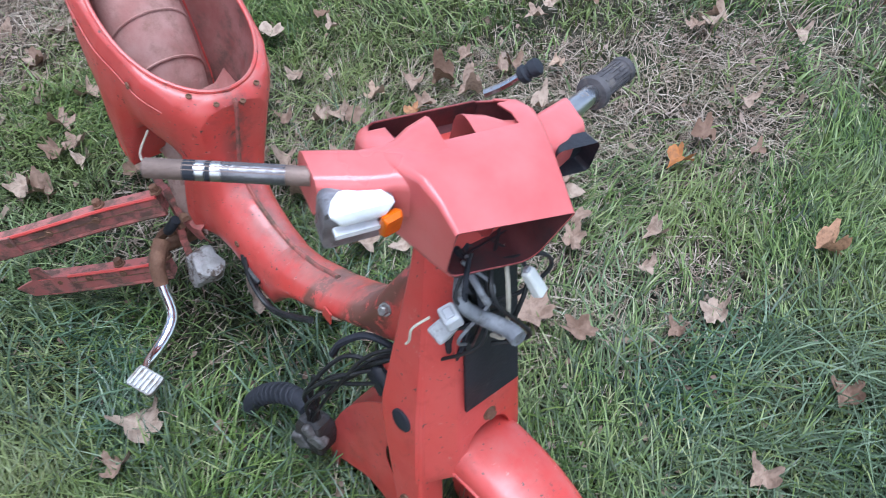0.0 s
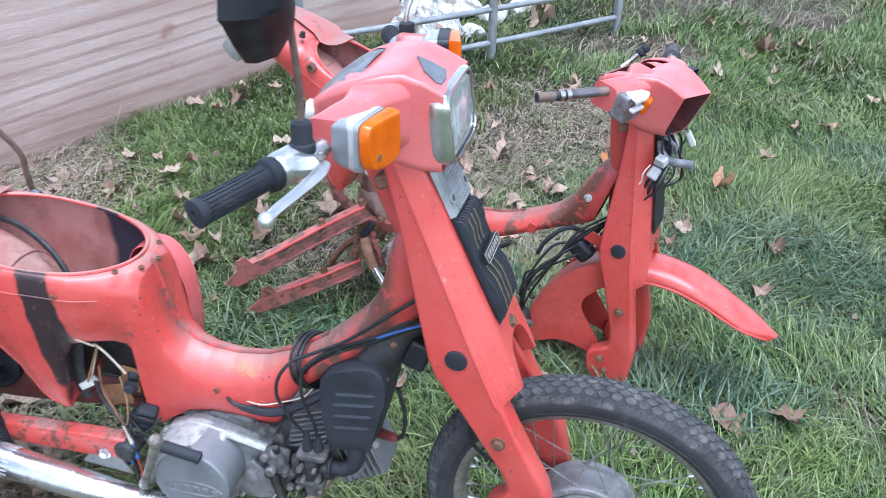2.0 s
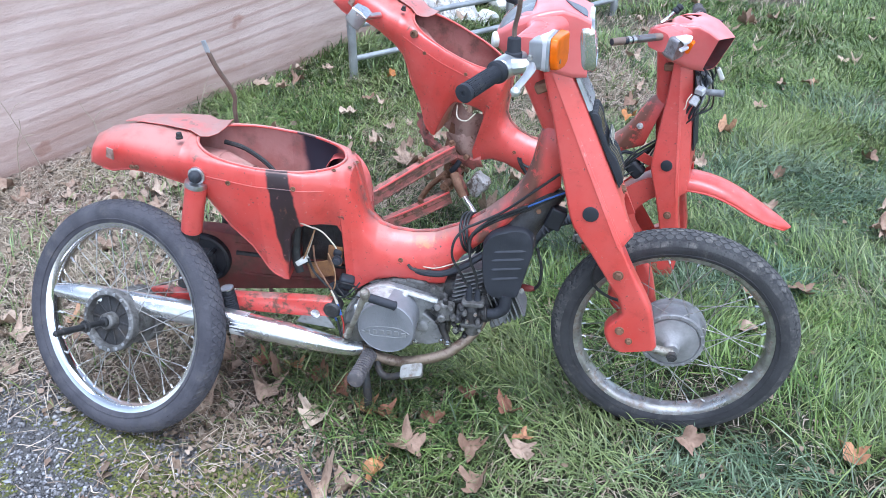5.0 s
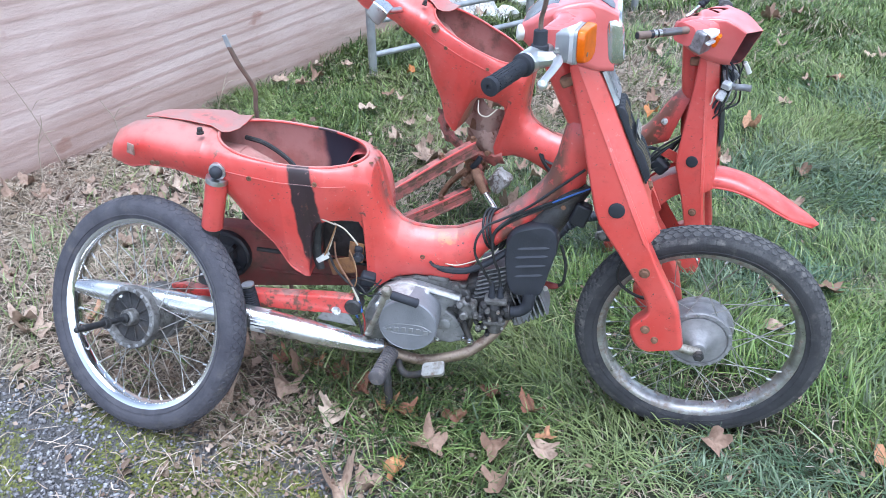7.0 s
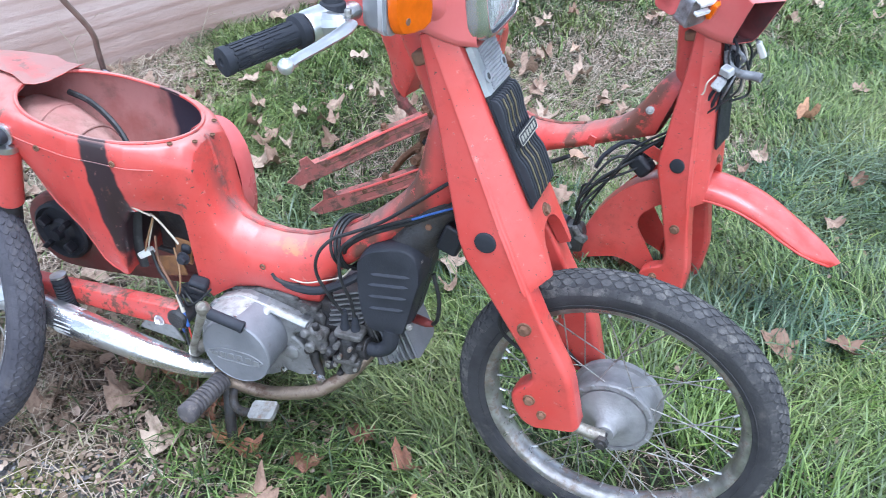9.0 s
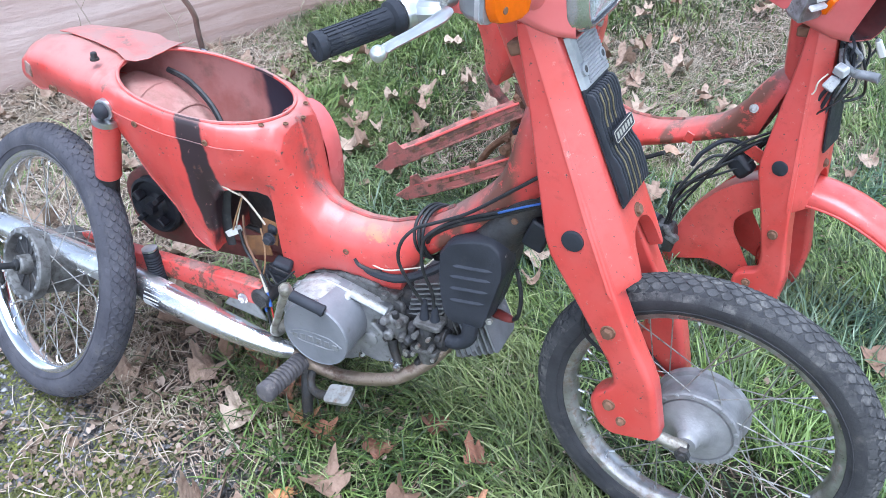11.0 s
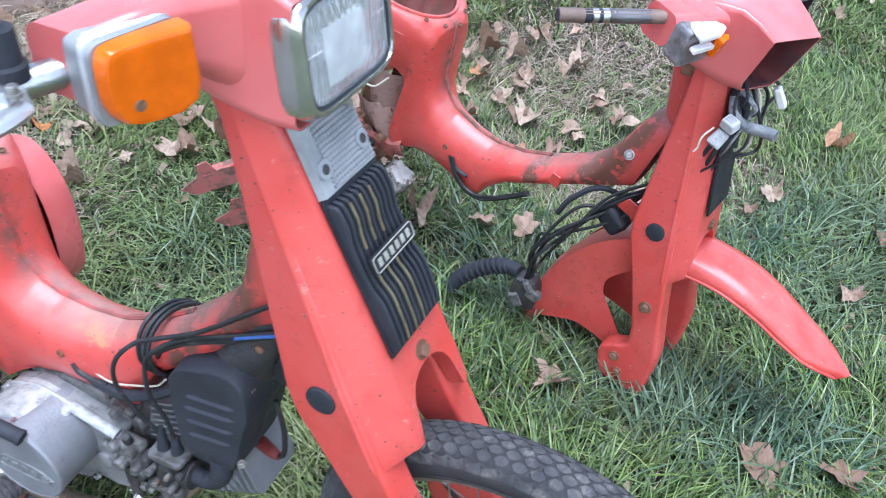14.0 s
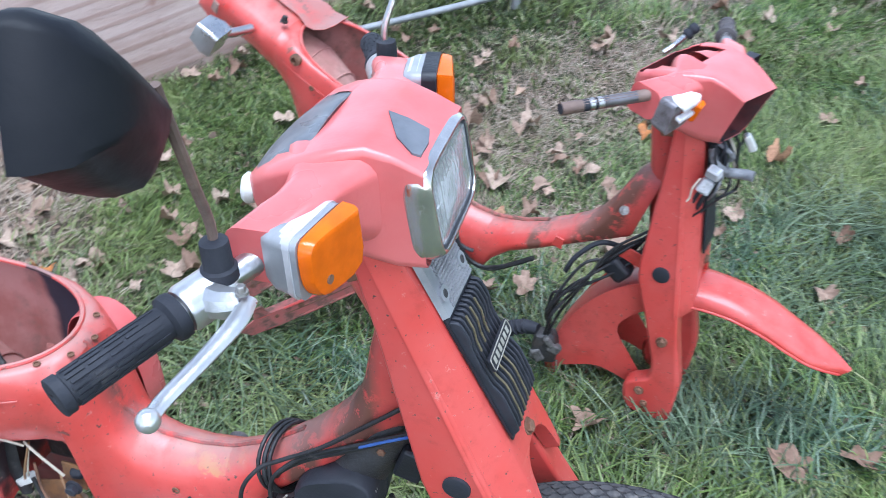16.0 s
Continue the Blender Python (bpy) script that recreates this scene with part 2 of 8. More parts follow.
ALLOY = surface("oxidised_cast_alloy", (0.33, 0.33, 0.335), (0.24, 0.24, 0.245), 0.45, 0.5, scale=40, dirt=(0.10, 0.09, 0.08), dirt_scale=60, dirt_low=0.54, dirt_high=0.70, relief=0.3, fine=420.0)
ALLOY_PAINT = surface("silver_painted_alloy", (0.255, 0.258, 0.278), (0.205, 0.208, 0.226), 0.42, 0.3, scale=18, dirt=(0.14, 0.13, 0.12), dirt_scale=30, dirt_low=0.6, dirt_high=0.8, relief=0.35)
DRUM = surface("silver_painted_drum", (0.31, 0.305, 0.31), (0.22, 0.215, 0.22), 0.5, 0.3, scale=24, dirt=(0.25, 0.24, 0.23), dirt_scale=26, dirt_low=0.55, dirt_high=0.8, relief=0.4)
ALLOY_BRIGHT = surface("whitened_worn_alloy", (0.46, 0.46, 0.455), (0.33, 0.33, 0.325), 0.45, 0.35, scale=70, dirt=(0.22, 0.21, 0.20), dirt_scale=60, dirt_low=0.50, dirt_high=0.72, relief=0.6, fine=300.0)
LEVER_WORN = surface("worn_lever_chrome", (0.40, 0.38, 0.33), (0.27, 0.25, 0.22), 0.32, 0.7, scale=40, dirt=(0.12, 0.09, 0.06), dirt_scale=40, dirt_low=0.5, dirt_high=0.7, relief=0.3)
GRIMY = surface("grimy_cast_alloy", (0.200, 0.196, 0.190), (0.125, 0.120, 0.117), 0.5, 0.4, scale=26, dirt=(0.045, 0.039, 0.034), dirt_scale=48, dirt_low=0.42, dirt_high=0.68, relief=0.45)
LEVER_ALLOY = surface("polished_alloy", (0.72, 0.72, 0.72), (0.6, 0.6, 0.6), 0.25, 0.8, scale=24, dirt=(0.3, 0.29, 0.27), dirt_scale=40, dirt_low=0.6, dirt_high=0.85, relief=0.2)
OILY = surface("oily_grey_metal", (0.058, 0.057, 0.060), (0.030, 0.029, 0.030), 0.45, 0.3, scale=30, dirt=(0.045, 0.035, 0.028), dirt_scale=40, dirt_low=0.45, dirt_high=0.7, relief=0.8)
RUST = surface("rusty_steel", (0.15, 0.075, 0.045), (0.24, 0.13, 0.08), 0.75, 0.2, scale=40, dirt=(0.07, 0.04, 0.03), dirt_scale=30, relief=0.8)
RUST_ORANGE = surface("orange_rust", (0.24, 0.115, 0.045), (0.15, 0.075, 0.04), 0.8, scale=40, dirt=(0.08, 0.05, 0.035), dirt_scale=40, relief=0.6)
RUST_PINK = surface("rusty_dusty_sheet", (0.30, 0.19, 0.155), (0.38, 0.26, 0.22), 0.75, scale=30, dirt=(0.16, 0.08, 0.055), dirt_scale=30, dirt_low=0.45, dirt_high=0.65, relief=0.6)
STEEL = surface("tarnished_steel", (0.40, 0.39, 0.37), (0.28, 0.27, 0.25), 0.4, 0.8, scale=60, dirt=(0.14, 0.085, 0.055), dirt_scale=60, dirt_low=0.5, dirt_high=0.7, relief=0.4)
BAR_TUBE = surface("rust_brown_tube", (0.17, 0.12, 0.10), (0.24, 0.17, 0.14), 0.5, 0.4, scale=30, dirt=(0.1, 0.055, 0.04), dirt_scale=40, relief=0.4)
PLUG_RED = surface("dark_red_bakelite", (0.13, 0.02, 0.015), (0.18, 0.035, 0.03), 0.35, scale=40, dirt=(0.06, 0.05, 0.045), dirt_scale=50, relief=0.2)
DARK_CHROME = surface("dark_tarnished_chrome", (0.20, 0.19, 0.20), (0.12, 0.11, 0.12), 0.25, 0.7, scale=30, dirt=(0.07, 0.055, 0.05), dirt_scale=40, dirt_low=0.5, dirt_high=0.7, relief=0.3)
RIM_STEEL = surface("tarnished_rim_chrome", (0.46, 0.45, 0.44), (0.30, 0.285, 0.275), 0.24, 0.85, scale=30, dirt=(0.20, 0.14, 0.10), dirt_scale=40, dirt_low=0.46, dirt_high=0.70, relief=0.3, rough2=0.5)
RIB_GREY = surface("worn_silver_ribs", (0.36, 0.36, 0.375), (0.28, 0.28, 0.295), 0.34, 0.45, scale=30, dirt=(0.16, 0.155, 0.15), dirt_scale=40, dirt_low=0.55, dirt_high=0.8, relief=0.1)
DUSTY_RUBBER = surface("dusty_worn_rubber", (0.060, 0.054, 0.058), (0.105, 0.094, 0.096), 0.8, scale=30, dirt=(0.17, 0.145, 0.13), dirt_scale=50, dirt_low=0.5, dirt_high=0.7, relief=0.6)
TARNISHED = surface("smoky_broken_shell", (0.34, 0.33, 0.35), (0.20, 0.19, 0.20), 0.25, 0.6, scale=40, dirt=(0.09, 0.075, 0.075), dirt_scale=36, dirt_low=0.5, dirt_high=0.62, relief=0.3)
RIM_BRIGHT = surface("pitted_bright_chrome", (0.74, 0.72, 0.71), (0.56, 0.54, 0.52), 0.10, 0.90, scale=14, dirt=(0.34, 0.30, 0.26), dirt_scale=45, dirt_low=0.60, dirt_high=0.78, relief=0.1, rough2=0.3)
SATIN = surface("satin_bright_trim", (0.80, 0.80, 0.82), (0.62, 0.62, 0.65), 0.32, 0.55, scale=30, dirt=(0.40, 0.40, 0.41), dirt_scale=40, dirt_low=0.55, dirt_high=0.8, relief=0.1)
BROKEN_ALLOY = surface("rough_dirty_alloy", (0.42, 0.40, 0.39), (0.30, 0.28, 0.27), 0.55, 0.3, scale=45, dirt=(0.11, 0.08, 0.065), dirt_scale=34, dirt_low=0.46, dirt_high=0.56, relief=0.8, fine=200.0)
LOOM = surface("grey_loom_sleeve", (0.16, 0.165, 0.18), (0.23, 0.235, 0.25), 0.5, 0.0, scale=60, dirt=(0.07, 0.065, 0.06), dirt_scale=50, dirt_low=0.5, dirt_high=0.7, relief=0.3)
CONNECTOR = surface("yellowed_connector", (0.52, 0.52, 0.53), (0.42, 0.42, 0.43), 0.5, 0.0, scale=60, dirt=(0.22, 0.2, 0.19), dirt_scale=50, dirt_low=0.5, dirt_high=0.7, relief=0.2)
WHITE_SHELL = surface("bright_silvered_shell", (0.86, 0.86, 0.87), (0.74, 0.74, 0.76), 0.35, 0.15, scale=40, dirt=(0.35, 0.34, 0.33), dirt_scale=40, dirt_low=0.6, dirt_high=0.8, relief=0.2)
GALV = surface("galvanised_steel", (0.38, 0.395, 0.41), (0.29, 0.30, 0.315), 0.45, 0.6, scale=14, dirt=(0.3, 0.3, 0.29), dirt_scale=16, dirt_low=0.5, dirt_high=0.8, relief=0.15)
SPEEDO = surface("scratched_dial_glass", (0.10, 0.11, 0.125), (0.16, 0.165, 0.18), 0.2, scale=30, dirt=(0.25, 0.25, 0.26), dirt_scale=30, dirt_low=0.6, dirt_high=0.9, relief=0.05)
PATCH = surface("grey_sticker", (0.10, 0.11, 0.13), (0.14, 0.15, 0.17), 0.5, scale=30, relief=0.1)
GREY_LENS = surface("grey_ribbed_panel", (0.30, 0.31, 0.33), (0.40, 0.41, 0.43), 0.3, 0.35, scale=30, dirt=(0.22, 0.21, 0.2), dirt_scale=30, dirt_low=0.6, dirt_high=0.9, relief=0.1)
WHITE_PLASTIC = surface("off_white_plastic", (0.72, 0.72, 0.68), (0.6, 0.6, 0.57), 0.4, scale=30, dirt=(0.35, 0.33, 0.3), dirt_scale=50, dirt_low=0.6, dirt_high=0.85)
WIRE = surface("black_sheathing", (0.012, 0.012, 0.013), (0.021, 0.021, 0.023), 0.45, scale=60, dirt=(0.09, 0.08, 0.07), dirt_scale=60, relief=0.2)
BLUE_WIRE = surface("blue_sheathing", (0.03, 0.08, 0.3), (0.05, 0.12, 0.36), 0.4, scale=60, relief=0)
TAN_WIRE = surface("brown_sheathing", (0.30, 0.17, 0.08), (0.22, 0.12, 0.06), 0.5, scale=60, relief=0)
CREAM_WIRE = surface("cream_sheathing", (0.55, 0.5, 0.4), (0.45, 0.4, 0.32), 0.5, scale=60, relief=0)
RED_WIRE = surface("red_sheathing", (0.4, 0.03, 0.02), (0.3, 0.03, 0.02), 0.5, scale=60, relief=0)
GOLD = surface("worn_gold_line", (0.24, 0.20, 0.115), (0.15, 0.125, 0.075), 0.35, 0.4, scale=90, relief=0)
BADGE = surface("pale_badge_metal", (0.44, 0.42, 0.36), (0.34, 0.32, 0.27), 0.4, 0.3, scale=90, relief=0)
BRACKET = surface("dull_zinc_plate", (0.30, 0.30, 0.295), (0.22, 0.22, 0.215), 0.5, 0.35, scale=40, dirt=(0.10, 0.08, 0.06), dirt_scale=40, dirt_low=0.5, dirt_high=0.7, relief=0.3)
PIPE = surface("heat_browned_pipe", (0.26, 0.20, 0.15), (0.38, 0.31, 0.25), 0.38, 0.8, scale=30, dirt=(0.12, 0.07, 0.045), dirt_scale=30, dirt_low=0.45, dirt_high=0.65, relief=0.3)
SCORCH = surface("heat_blued_chrome", (0.045, 0.045, 0.10), (0.12, 0.12, 0.19), 0.35, 0.7, scale=24, dirt=(0.60, 0.60, 0.61), dirt_scale=22, dirt_low=0.42, dirt_high=0.52, relief=0.2)
SHEET = surface("dirty_white_sheet", (0.66, 0.66, 0.66), (0.50, 0.50, 0.51), 0.5, scale=12, dirt=(0.22, 0.19, 0.16), dirt_scale=11, dirt_low=0.46, dirt_high=0.58, relief=0.3)
RUBBLE = surface("pale_rubble", (0.6, 0.59, 0.56), (0.46, 0.45, 0.43), 0.85, scale=12, dirt=(0.25, 0.22, 0.19), dirt_scale=9, relief=0.8, fine=60)


def clear(name, colour, rough, transmission, ior=1.49):
    m = bpy.data.materials.new(name)
    tree, bsdf = nodes_of(m)
    tree.links.new(mix(tree, fnoise(tree, 40, 4, 0.3, 0.7), colour, [c * 0.8 for c in colour]), bsdf.inputs["Base Color"])
    bsdf.inputs["Roughness"].default_value = rough
    bsdf.inputs["Transmission Weight"].default_value = transmission
    bsdf.inputs["IOR"].default_value = ior
    bump(tree, bsdf, fnoise(tree, 160, 2, 0.2, 0.8), 0.15, 0.001)
    return m


AMBER = clear("amber_lens", (1.0, 0.19, 0.0), 0.16, 0.25)
GLASS = clear("headlamp_glass", (0.92, 0.94, 0.95), 0.04, 0.92, 1.5)
REFLECTOR = surface("headlamp_reflector", (0.60, 0.57, 0.59), (0.48, 0.45, 0.47), 0.16, 0.9, scale=20, relief=0.1)
FROSTED = surface("whitish_lens_tone", (0.60, 0.60, 0.60), (0.44, 0.44, 0.45), 0.35, scale=30, relief=0.3, fine=60)


def island(tree):
    return tree.nodes.new("ShaderNodeNewGeometry").outputs["Random Per Island"]


def ramp(tree, value, stops):
    n = tree.nodes.new("ShaderNodeValToRGB")
    els = n.color_ramp.elements
    for i, (p, c) in enumerate(stops):
        e = els[i] if i < 2 else els.new(p)
        e.position, e.color = p, (*c, 1)
    tree.links.new(value, n.inputs[0])
    return n.outputs[0]


def blades(name, stops, rough=0.6, patches=False):
    m = bpy.data.materials.new(name)
    tree, bsdf = nodes_of(m)
    col = ramp(tree, island(tree), stops)
    co = tree.nodes.new("ShaderNodeTexCoord").outputs["Object"]
    col = mix(tree, maths(tree, "MULTIPLY", fnoise(tree, 2.2, 4, 0.35, 0.65, co), 0.5), col, mix(tree, 0.4, col, (0.24, 0.24, 0.12)))
    if patches:
        col = mix(tree, maths(tree, "MULTIPLY", fnoise(tree, 1.1, 4, 0.52, 0.70, co), 0.5), col, mix(tree, 0.6, col, (0.12, 0.23, 0.14)))
        col = mix(tree, maths(tree, "MULTIPLY", fnoise(tree, 1.7, 5, 0.44, 0.62, co, 0.6), 0.6), col, mix(tree, 0.6, col, (0.29, 0.32, 0.11)))
    tree.links.new(col, bsdf.inputs["Base Color"])
    bsdf.inputs["Roughness"].default_value = rough
    bsdf.inputs["Subsurface Weight"].default_value = 0.0
    return m


GRASS = blades("grass_blades", [(0.0, (0.007, 0.018, 0.005)), (0.25, (0.026, 0.054, 0.012)), (0.55, (0.082, 0.136, 0.028)), (0.86, (0.172, 0.242, 0.062)), (1.0, (0.36, 0.37, 0.19))], 0.5, True)
STRAW = blades("dry_grass", [(0.0, (0.155, 0.103, 0.075)), (0.5, (0.33, 0.25, 0.19)), (1.0, (0.52, 0.435, 0.355))], 0.75)
BRIGHT = blades("fresh_green_grass", [(0.0, (0.009, 0.024, 0.004)), (0.3, (0.040, 0.084, 0.010)), (0.65, (0.092, 0.160, 0.026)), (0.92, (0.162, 0.238, 0.050)), (1.0, (0.29, 0.32, 0.13))], 0.5)
BLUEGRASS = blades("blue_green_grass", [(0.0, (0.011, 0.033, 0.016)), (0.5, (0.045, 0.094, 0.046)), (0.9, (0.118, 0.182, 0.105)), (1.0, (0.27, 0.34, 0.22))], 0.42)
MOSS = blades("moss", [(0.0, (0.050, 0.056, 0.012)), (0.5, (0.105, 0.112, 0.020)), (1.0, (0.19, 0.19, 0.038))], 0.8)
LITTER = blades("leaf_litter", [(0.0, (0.085, 0.050, 0.035)), (0.45, (0.20, 0.125, 0.09)), (0.85, (0.28, 0.195, 0.155)), (1.0, (0.38, 0.29, 0.235))], 0.8)


def leaf_material(name, stops):
    m = bpy.data.materials.new(name)
    tree, bsdf = nodes_of(m)
    rnd = tree.nodes.new("ShaderNodeObjectInfo").outputs["Random"]
    col = ramp(tree, rnd, stops)
    col = mix(tree, fnoise(tree, 60, 6, 0.4, 0.7), col, mix(tree, 0.55, col, (0.12, 0.065, 0.04)))
    tree.links.new(col, bsdf.inputs["Base Color"])
    bsdf.inputs["Roughness"].default_value = 0.7
    bump(tree, bsdf, fnoise(tree, 120, 4, 0.2, 0.8), 0.6, 0.002)
    return m


LEAF = leaf_material("dead_leaf", [(0.0, (0.20, 0.115, 0.075)), (0.3, (0.32, 0.215, 0.155)), (0.65, (0.38, 0.275, 0.205)), (0.9, (0.45, 0.345, 0.265)), (1.0, (0.46, 0.17, 0.04))])
LEAF_RUSSET = leaf_material("russet_leaf", [(0.0, (0.20, 0.085, 0.05)), (0.5, (0.34, 0.14, 0.08)), (1.0, (0.46, 0.22, 0.11))])


def stone_material():
    m = bpy.data.materials.new("gravel_stones")
    tree, bsdf = nodes_of(m)
    col = ramp(tree, island(tree), [(0.0, (0.075, 0.072, 0.078)), (0.4, (0.165, 0.16, 0.172)), (0.8, (0.26, 0.255, 0.27)), (1.0, (0.42, 0.41, 0.41))])
    col = mix(tree, fnoise(tree, 90, 5, 0.35, 0.7), col, mix(tree, 0.5, col, (0.12, 0.10, 0.08)))
    tree.links.new(col, bsdf.inputs["Base Color"])
    bsdf.inputs["Roughness"].default_value = 0.85
    return m


STONE = stone_material()


def ground_material():
    """Damp soil with thatch under the grass; gravel dust and moss where the track is."""
    m = bpy.data.materials.new("soil")
    tree, bsdf = nodes_of(m)
    co = tree.nodes.new("ShaderNodeTexCoord").outputs["Object"]
    cover = tree.nodes.new("ShaderNodeAttribute")
    cover.attribute_name = "cover"
    ch = tree.nodes.new("ShaderNodeSeparateColor")
    tree.links.new(cover.outputs["Color"], ch.inputs[0])
    turf = mix(tree, fnoise(tree, 45, 8, 0.35, 0.65, co, 0.75), (0.028, 0.031, 0.013), (0.085, 0.076, 0.044))
    turf = mix(tree, fnoise(tree, 3.0, 5, 0.45, 0.65, co), turf, (0.045, 0.068, 0.022))
    turf = mix(tree, fnoise(tree, 160, 4, 0.55, 0.72, co), turf, (0.16, 0.135, 0.085))
    track = mix(tree, fnoise(tree, 70, 8, 0.35, 0.65, co, 0.8), (0.13, 0.125, 0.125), (0.27, 0.25, 0.235))
    moss = fnoise(tree, 9, 6, 0.52, 0.60, co, 0.7)
    track = mix(tree, maths(tree, "MULTIPLY", moss, 0.8), track, (0.20, 0.21, 0.035))
    dirt = mix(tree, fnoise(tree, 50, 8, 0.35, 0.65, co, 0.8), (0.075, 0.055, 0.045), (0.24, 0.185, 0.15))
    sward = mix(tree, fnoise(tree, 5, 8, 0.3, 0.7, co, 0.75), (0.055, 0.098, 0.028), (0.125, 0.175, 0.060))
    turf = mix(tree, maths(tree, "MULTIPLY", ch.outputs[2], 0.85), turf, sward)
    col = mix(tree, ch.outputs[1], turf, dirt)
    col = mix(tree, ch.outputs[0], col, track)
    tree.links.new(col, bsdf.inputs["Base Color"])
    bsdf.inputs["Roughness"].default_value = 0.95
    bump(tree, bsdf, fnoise(tree, 90, 8, 0.2, 0.8, co, 0.8), 1.0, 0.012)
    return m


SOIL = ground_material()


def plywood_material():
    """Weathered plywood: long wavy grain, grey bleaching, red-brown stain near the foot."""
    m = bpy.data.materials.new("weathered_plywood")
    tree, bsdf = nodes_of(m)
    co = tree.nodes.new("ShaderNodeTexCoord").outputs["Object"]
    mp = tree.nodes.new("ShaderNodeMapping")
    mp.inputs["Scale"].default_value = (1.5, 1.0, 8.0)
    tree.links.new(co, mp.inputs["Vector"])
    grain = tree.nodes.new("ShaderNodeTexWave")
    grain.bands_direction = "Z"
    grain.inputs["Scale"].default_value = 0.62
    grain.inputs["Distortion"].default_value = 20.0
    grain.inputs["Detail"].default_value = 1.5
    grain.inputs["Detail Scale"].default_value = 0.30
    tree.links.new(mp.outputs[0], grain.inputs["Vector"])
    g = tree.nodes.new("ShaderNodeMapRange")
    g.interpolation_type = "SMOOTHSTEP"
    g.inputs["From Min"].default_value, g.inputs["From Max"].default_value = 0.62, 1.0
    tree.links.new(grain.outputs["Fac"], g.inputs["Value"])
    col = mix(tree, fnoise(tree, 1.3, 6, 0.3, 0.7, mp.outputs[0]), (0.455, 0.33, 0.288), (0.585, 0.465, 0.42))
    col = mix(tree, maths(tree, "MULTIPLY", g.outputs[0], maths(tree, "MULTIPLY", fnoise(tree, 1.1, 4, 0.3, 0.65, co), 0.62)), col, (0.335, 0.215, 0.178))
    fibre = fnoise(tree, 22, 8, 0.45, 0.65, mp.outputs[0], 0.7)
    col = mix(tree, maths(tree, "MULTIPLY", fibre, 0.22), col, (0.36, 0.255, 0.21))
    knots = fnoise(tree, 5, 3, 0.66, 0.72, co)
    col = mix(tree, maths(tree, "MULTIPLY", knots, 0.6), col, (0.30, 0.15, 0.11))
    xyz = tree.nodes.new("ShaderNodeSeparateXYZ")
    tree.links.new(co, xyz.inputs[0])
    low = tree.nodes.new("ShaderNodeMapRange")
    low.inputs["From Min"].default_value, low.inputs["From Max"].default_value = 0.30, 0.02
    tree.links.new(maths(tree, "ADD", xyz.outputs["Z"], maths(tree, "MULTIPLY", fnoise(tree, 3, 5, 0.2, 0.8, mp.outputs[0]), 0.12)), low.inputs["Value"])
    col = mix(tree, maths(tree, "MULTIPLY", low.outputs[0], 0.7), col, (0.23, 0.13, 0.09))
    tree.links.new(col, bsdf.inputs["Base Color"])
    bsdf.inputs["Roughness"].default_value = 0.85
    bump(tree, bsdf, maths(tree, "ADD", g.outputs[0], fibre), 0.35, 0.003)
    return m


PLYWOOD = plywood_material()


# ---- building helpers ----
def part(name, bm, material, parent, label="", smooth=True, xf=None, solid=0.0, bevel=0.0, sharp=40):
    """Links a bmesh as one mesh object under a thing or a part; xf shapes it in the thing's own space."""
    if xf is not None:
        bmesh.ops.transform(bm, matrix=xf, verts=bm.verts)
    bmesh.ops.recalc_face_normals(bm, faces=bm.faces)
    me = bpy.data.meshes.new(name)
    bm.to_mesh(me)
    bm.free()
    me.materials.append(material)
    ob = new(name, me)
    if parent is not None:
        ob.parent = parent
    if solid:
        s = ob.modifiers.new("thickness", "SOLIDIFY")
        s.thickness, s.offset = solid, -1
    if bevel:
        b = ob.modifiers.new("rounding", "BEVEL")
        b.width, b.segments, b.limit_method, b.angle_limit = bevel, 2, "ANGLE", radians(sharp)
    if smooth:
        me.shade_smooth()
        me.set_sharp_from_angle(angle=radians(sharp))
        wn = ob.modifiers.new("even_shading", "WEIGHTED_NORMAL")
        wn.keep_sharp = True
    if label:
        tagged(ob, label)
    return ob


def thing(name, label, category, m=None, group=""):
    ob = new(name)
    ob.empty_display_size = 0.1
    if m is not None:
        ob.matrix_world = m
    return tagged(ob, label, category, group)


def loft(bm, rings, closed=True, caps=(True, True)):
    """Skins a row of rings of equal length."""
    vs = [[bm.verts.new(p) for p in ring] for ring in rings]
    n = len(vs[0])
    for a, b in zip(vs, vs[1:]):
        for i in range(n if closed else n - 1):
            j = (i + 1) % n
            bm.faces.new((a[i], a[j], b[j], b[i]))
    if closed:
        if caps[0]:
            bm.faces.new(vs[0])
        if caps[1]:
            bm.faces.new(list(reversed(vs[-1])))
    return vs


def smooth_line(pts, steps=6):
    """Catmull-Rom through the points."""
    pts = [Vector(p) for p in pts]
    if len(pts) < 3:
        return pts
    ext = [2 * pts[0] - pts[1], *pts, 2 * pts[-1] - pts[-2]]
    out = []
    for i in range(1, len(ext) - 2):
        p0, p1, p2, p3 = ext[i - 1:i + 3]
        for k in range(steps):
            t = k / steps
            out.append(0.5 * (2 * p1 + (p2 - p0) * t + (2 * p0 - 5 * p1 + 4 * p2 - p3) * t * t + (3 * p1 - p0 - 3 * p2 + p3) * t ** 3))
    return out + [pts[-1]]


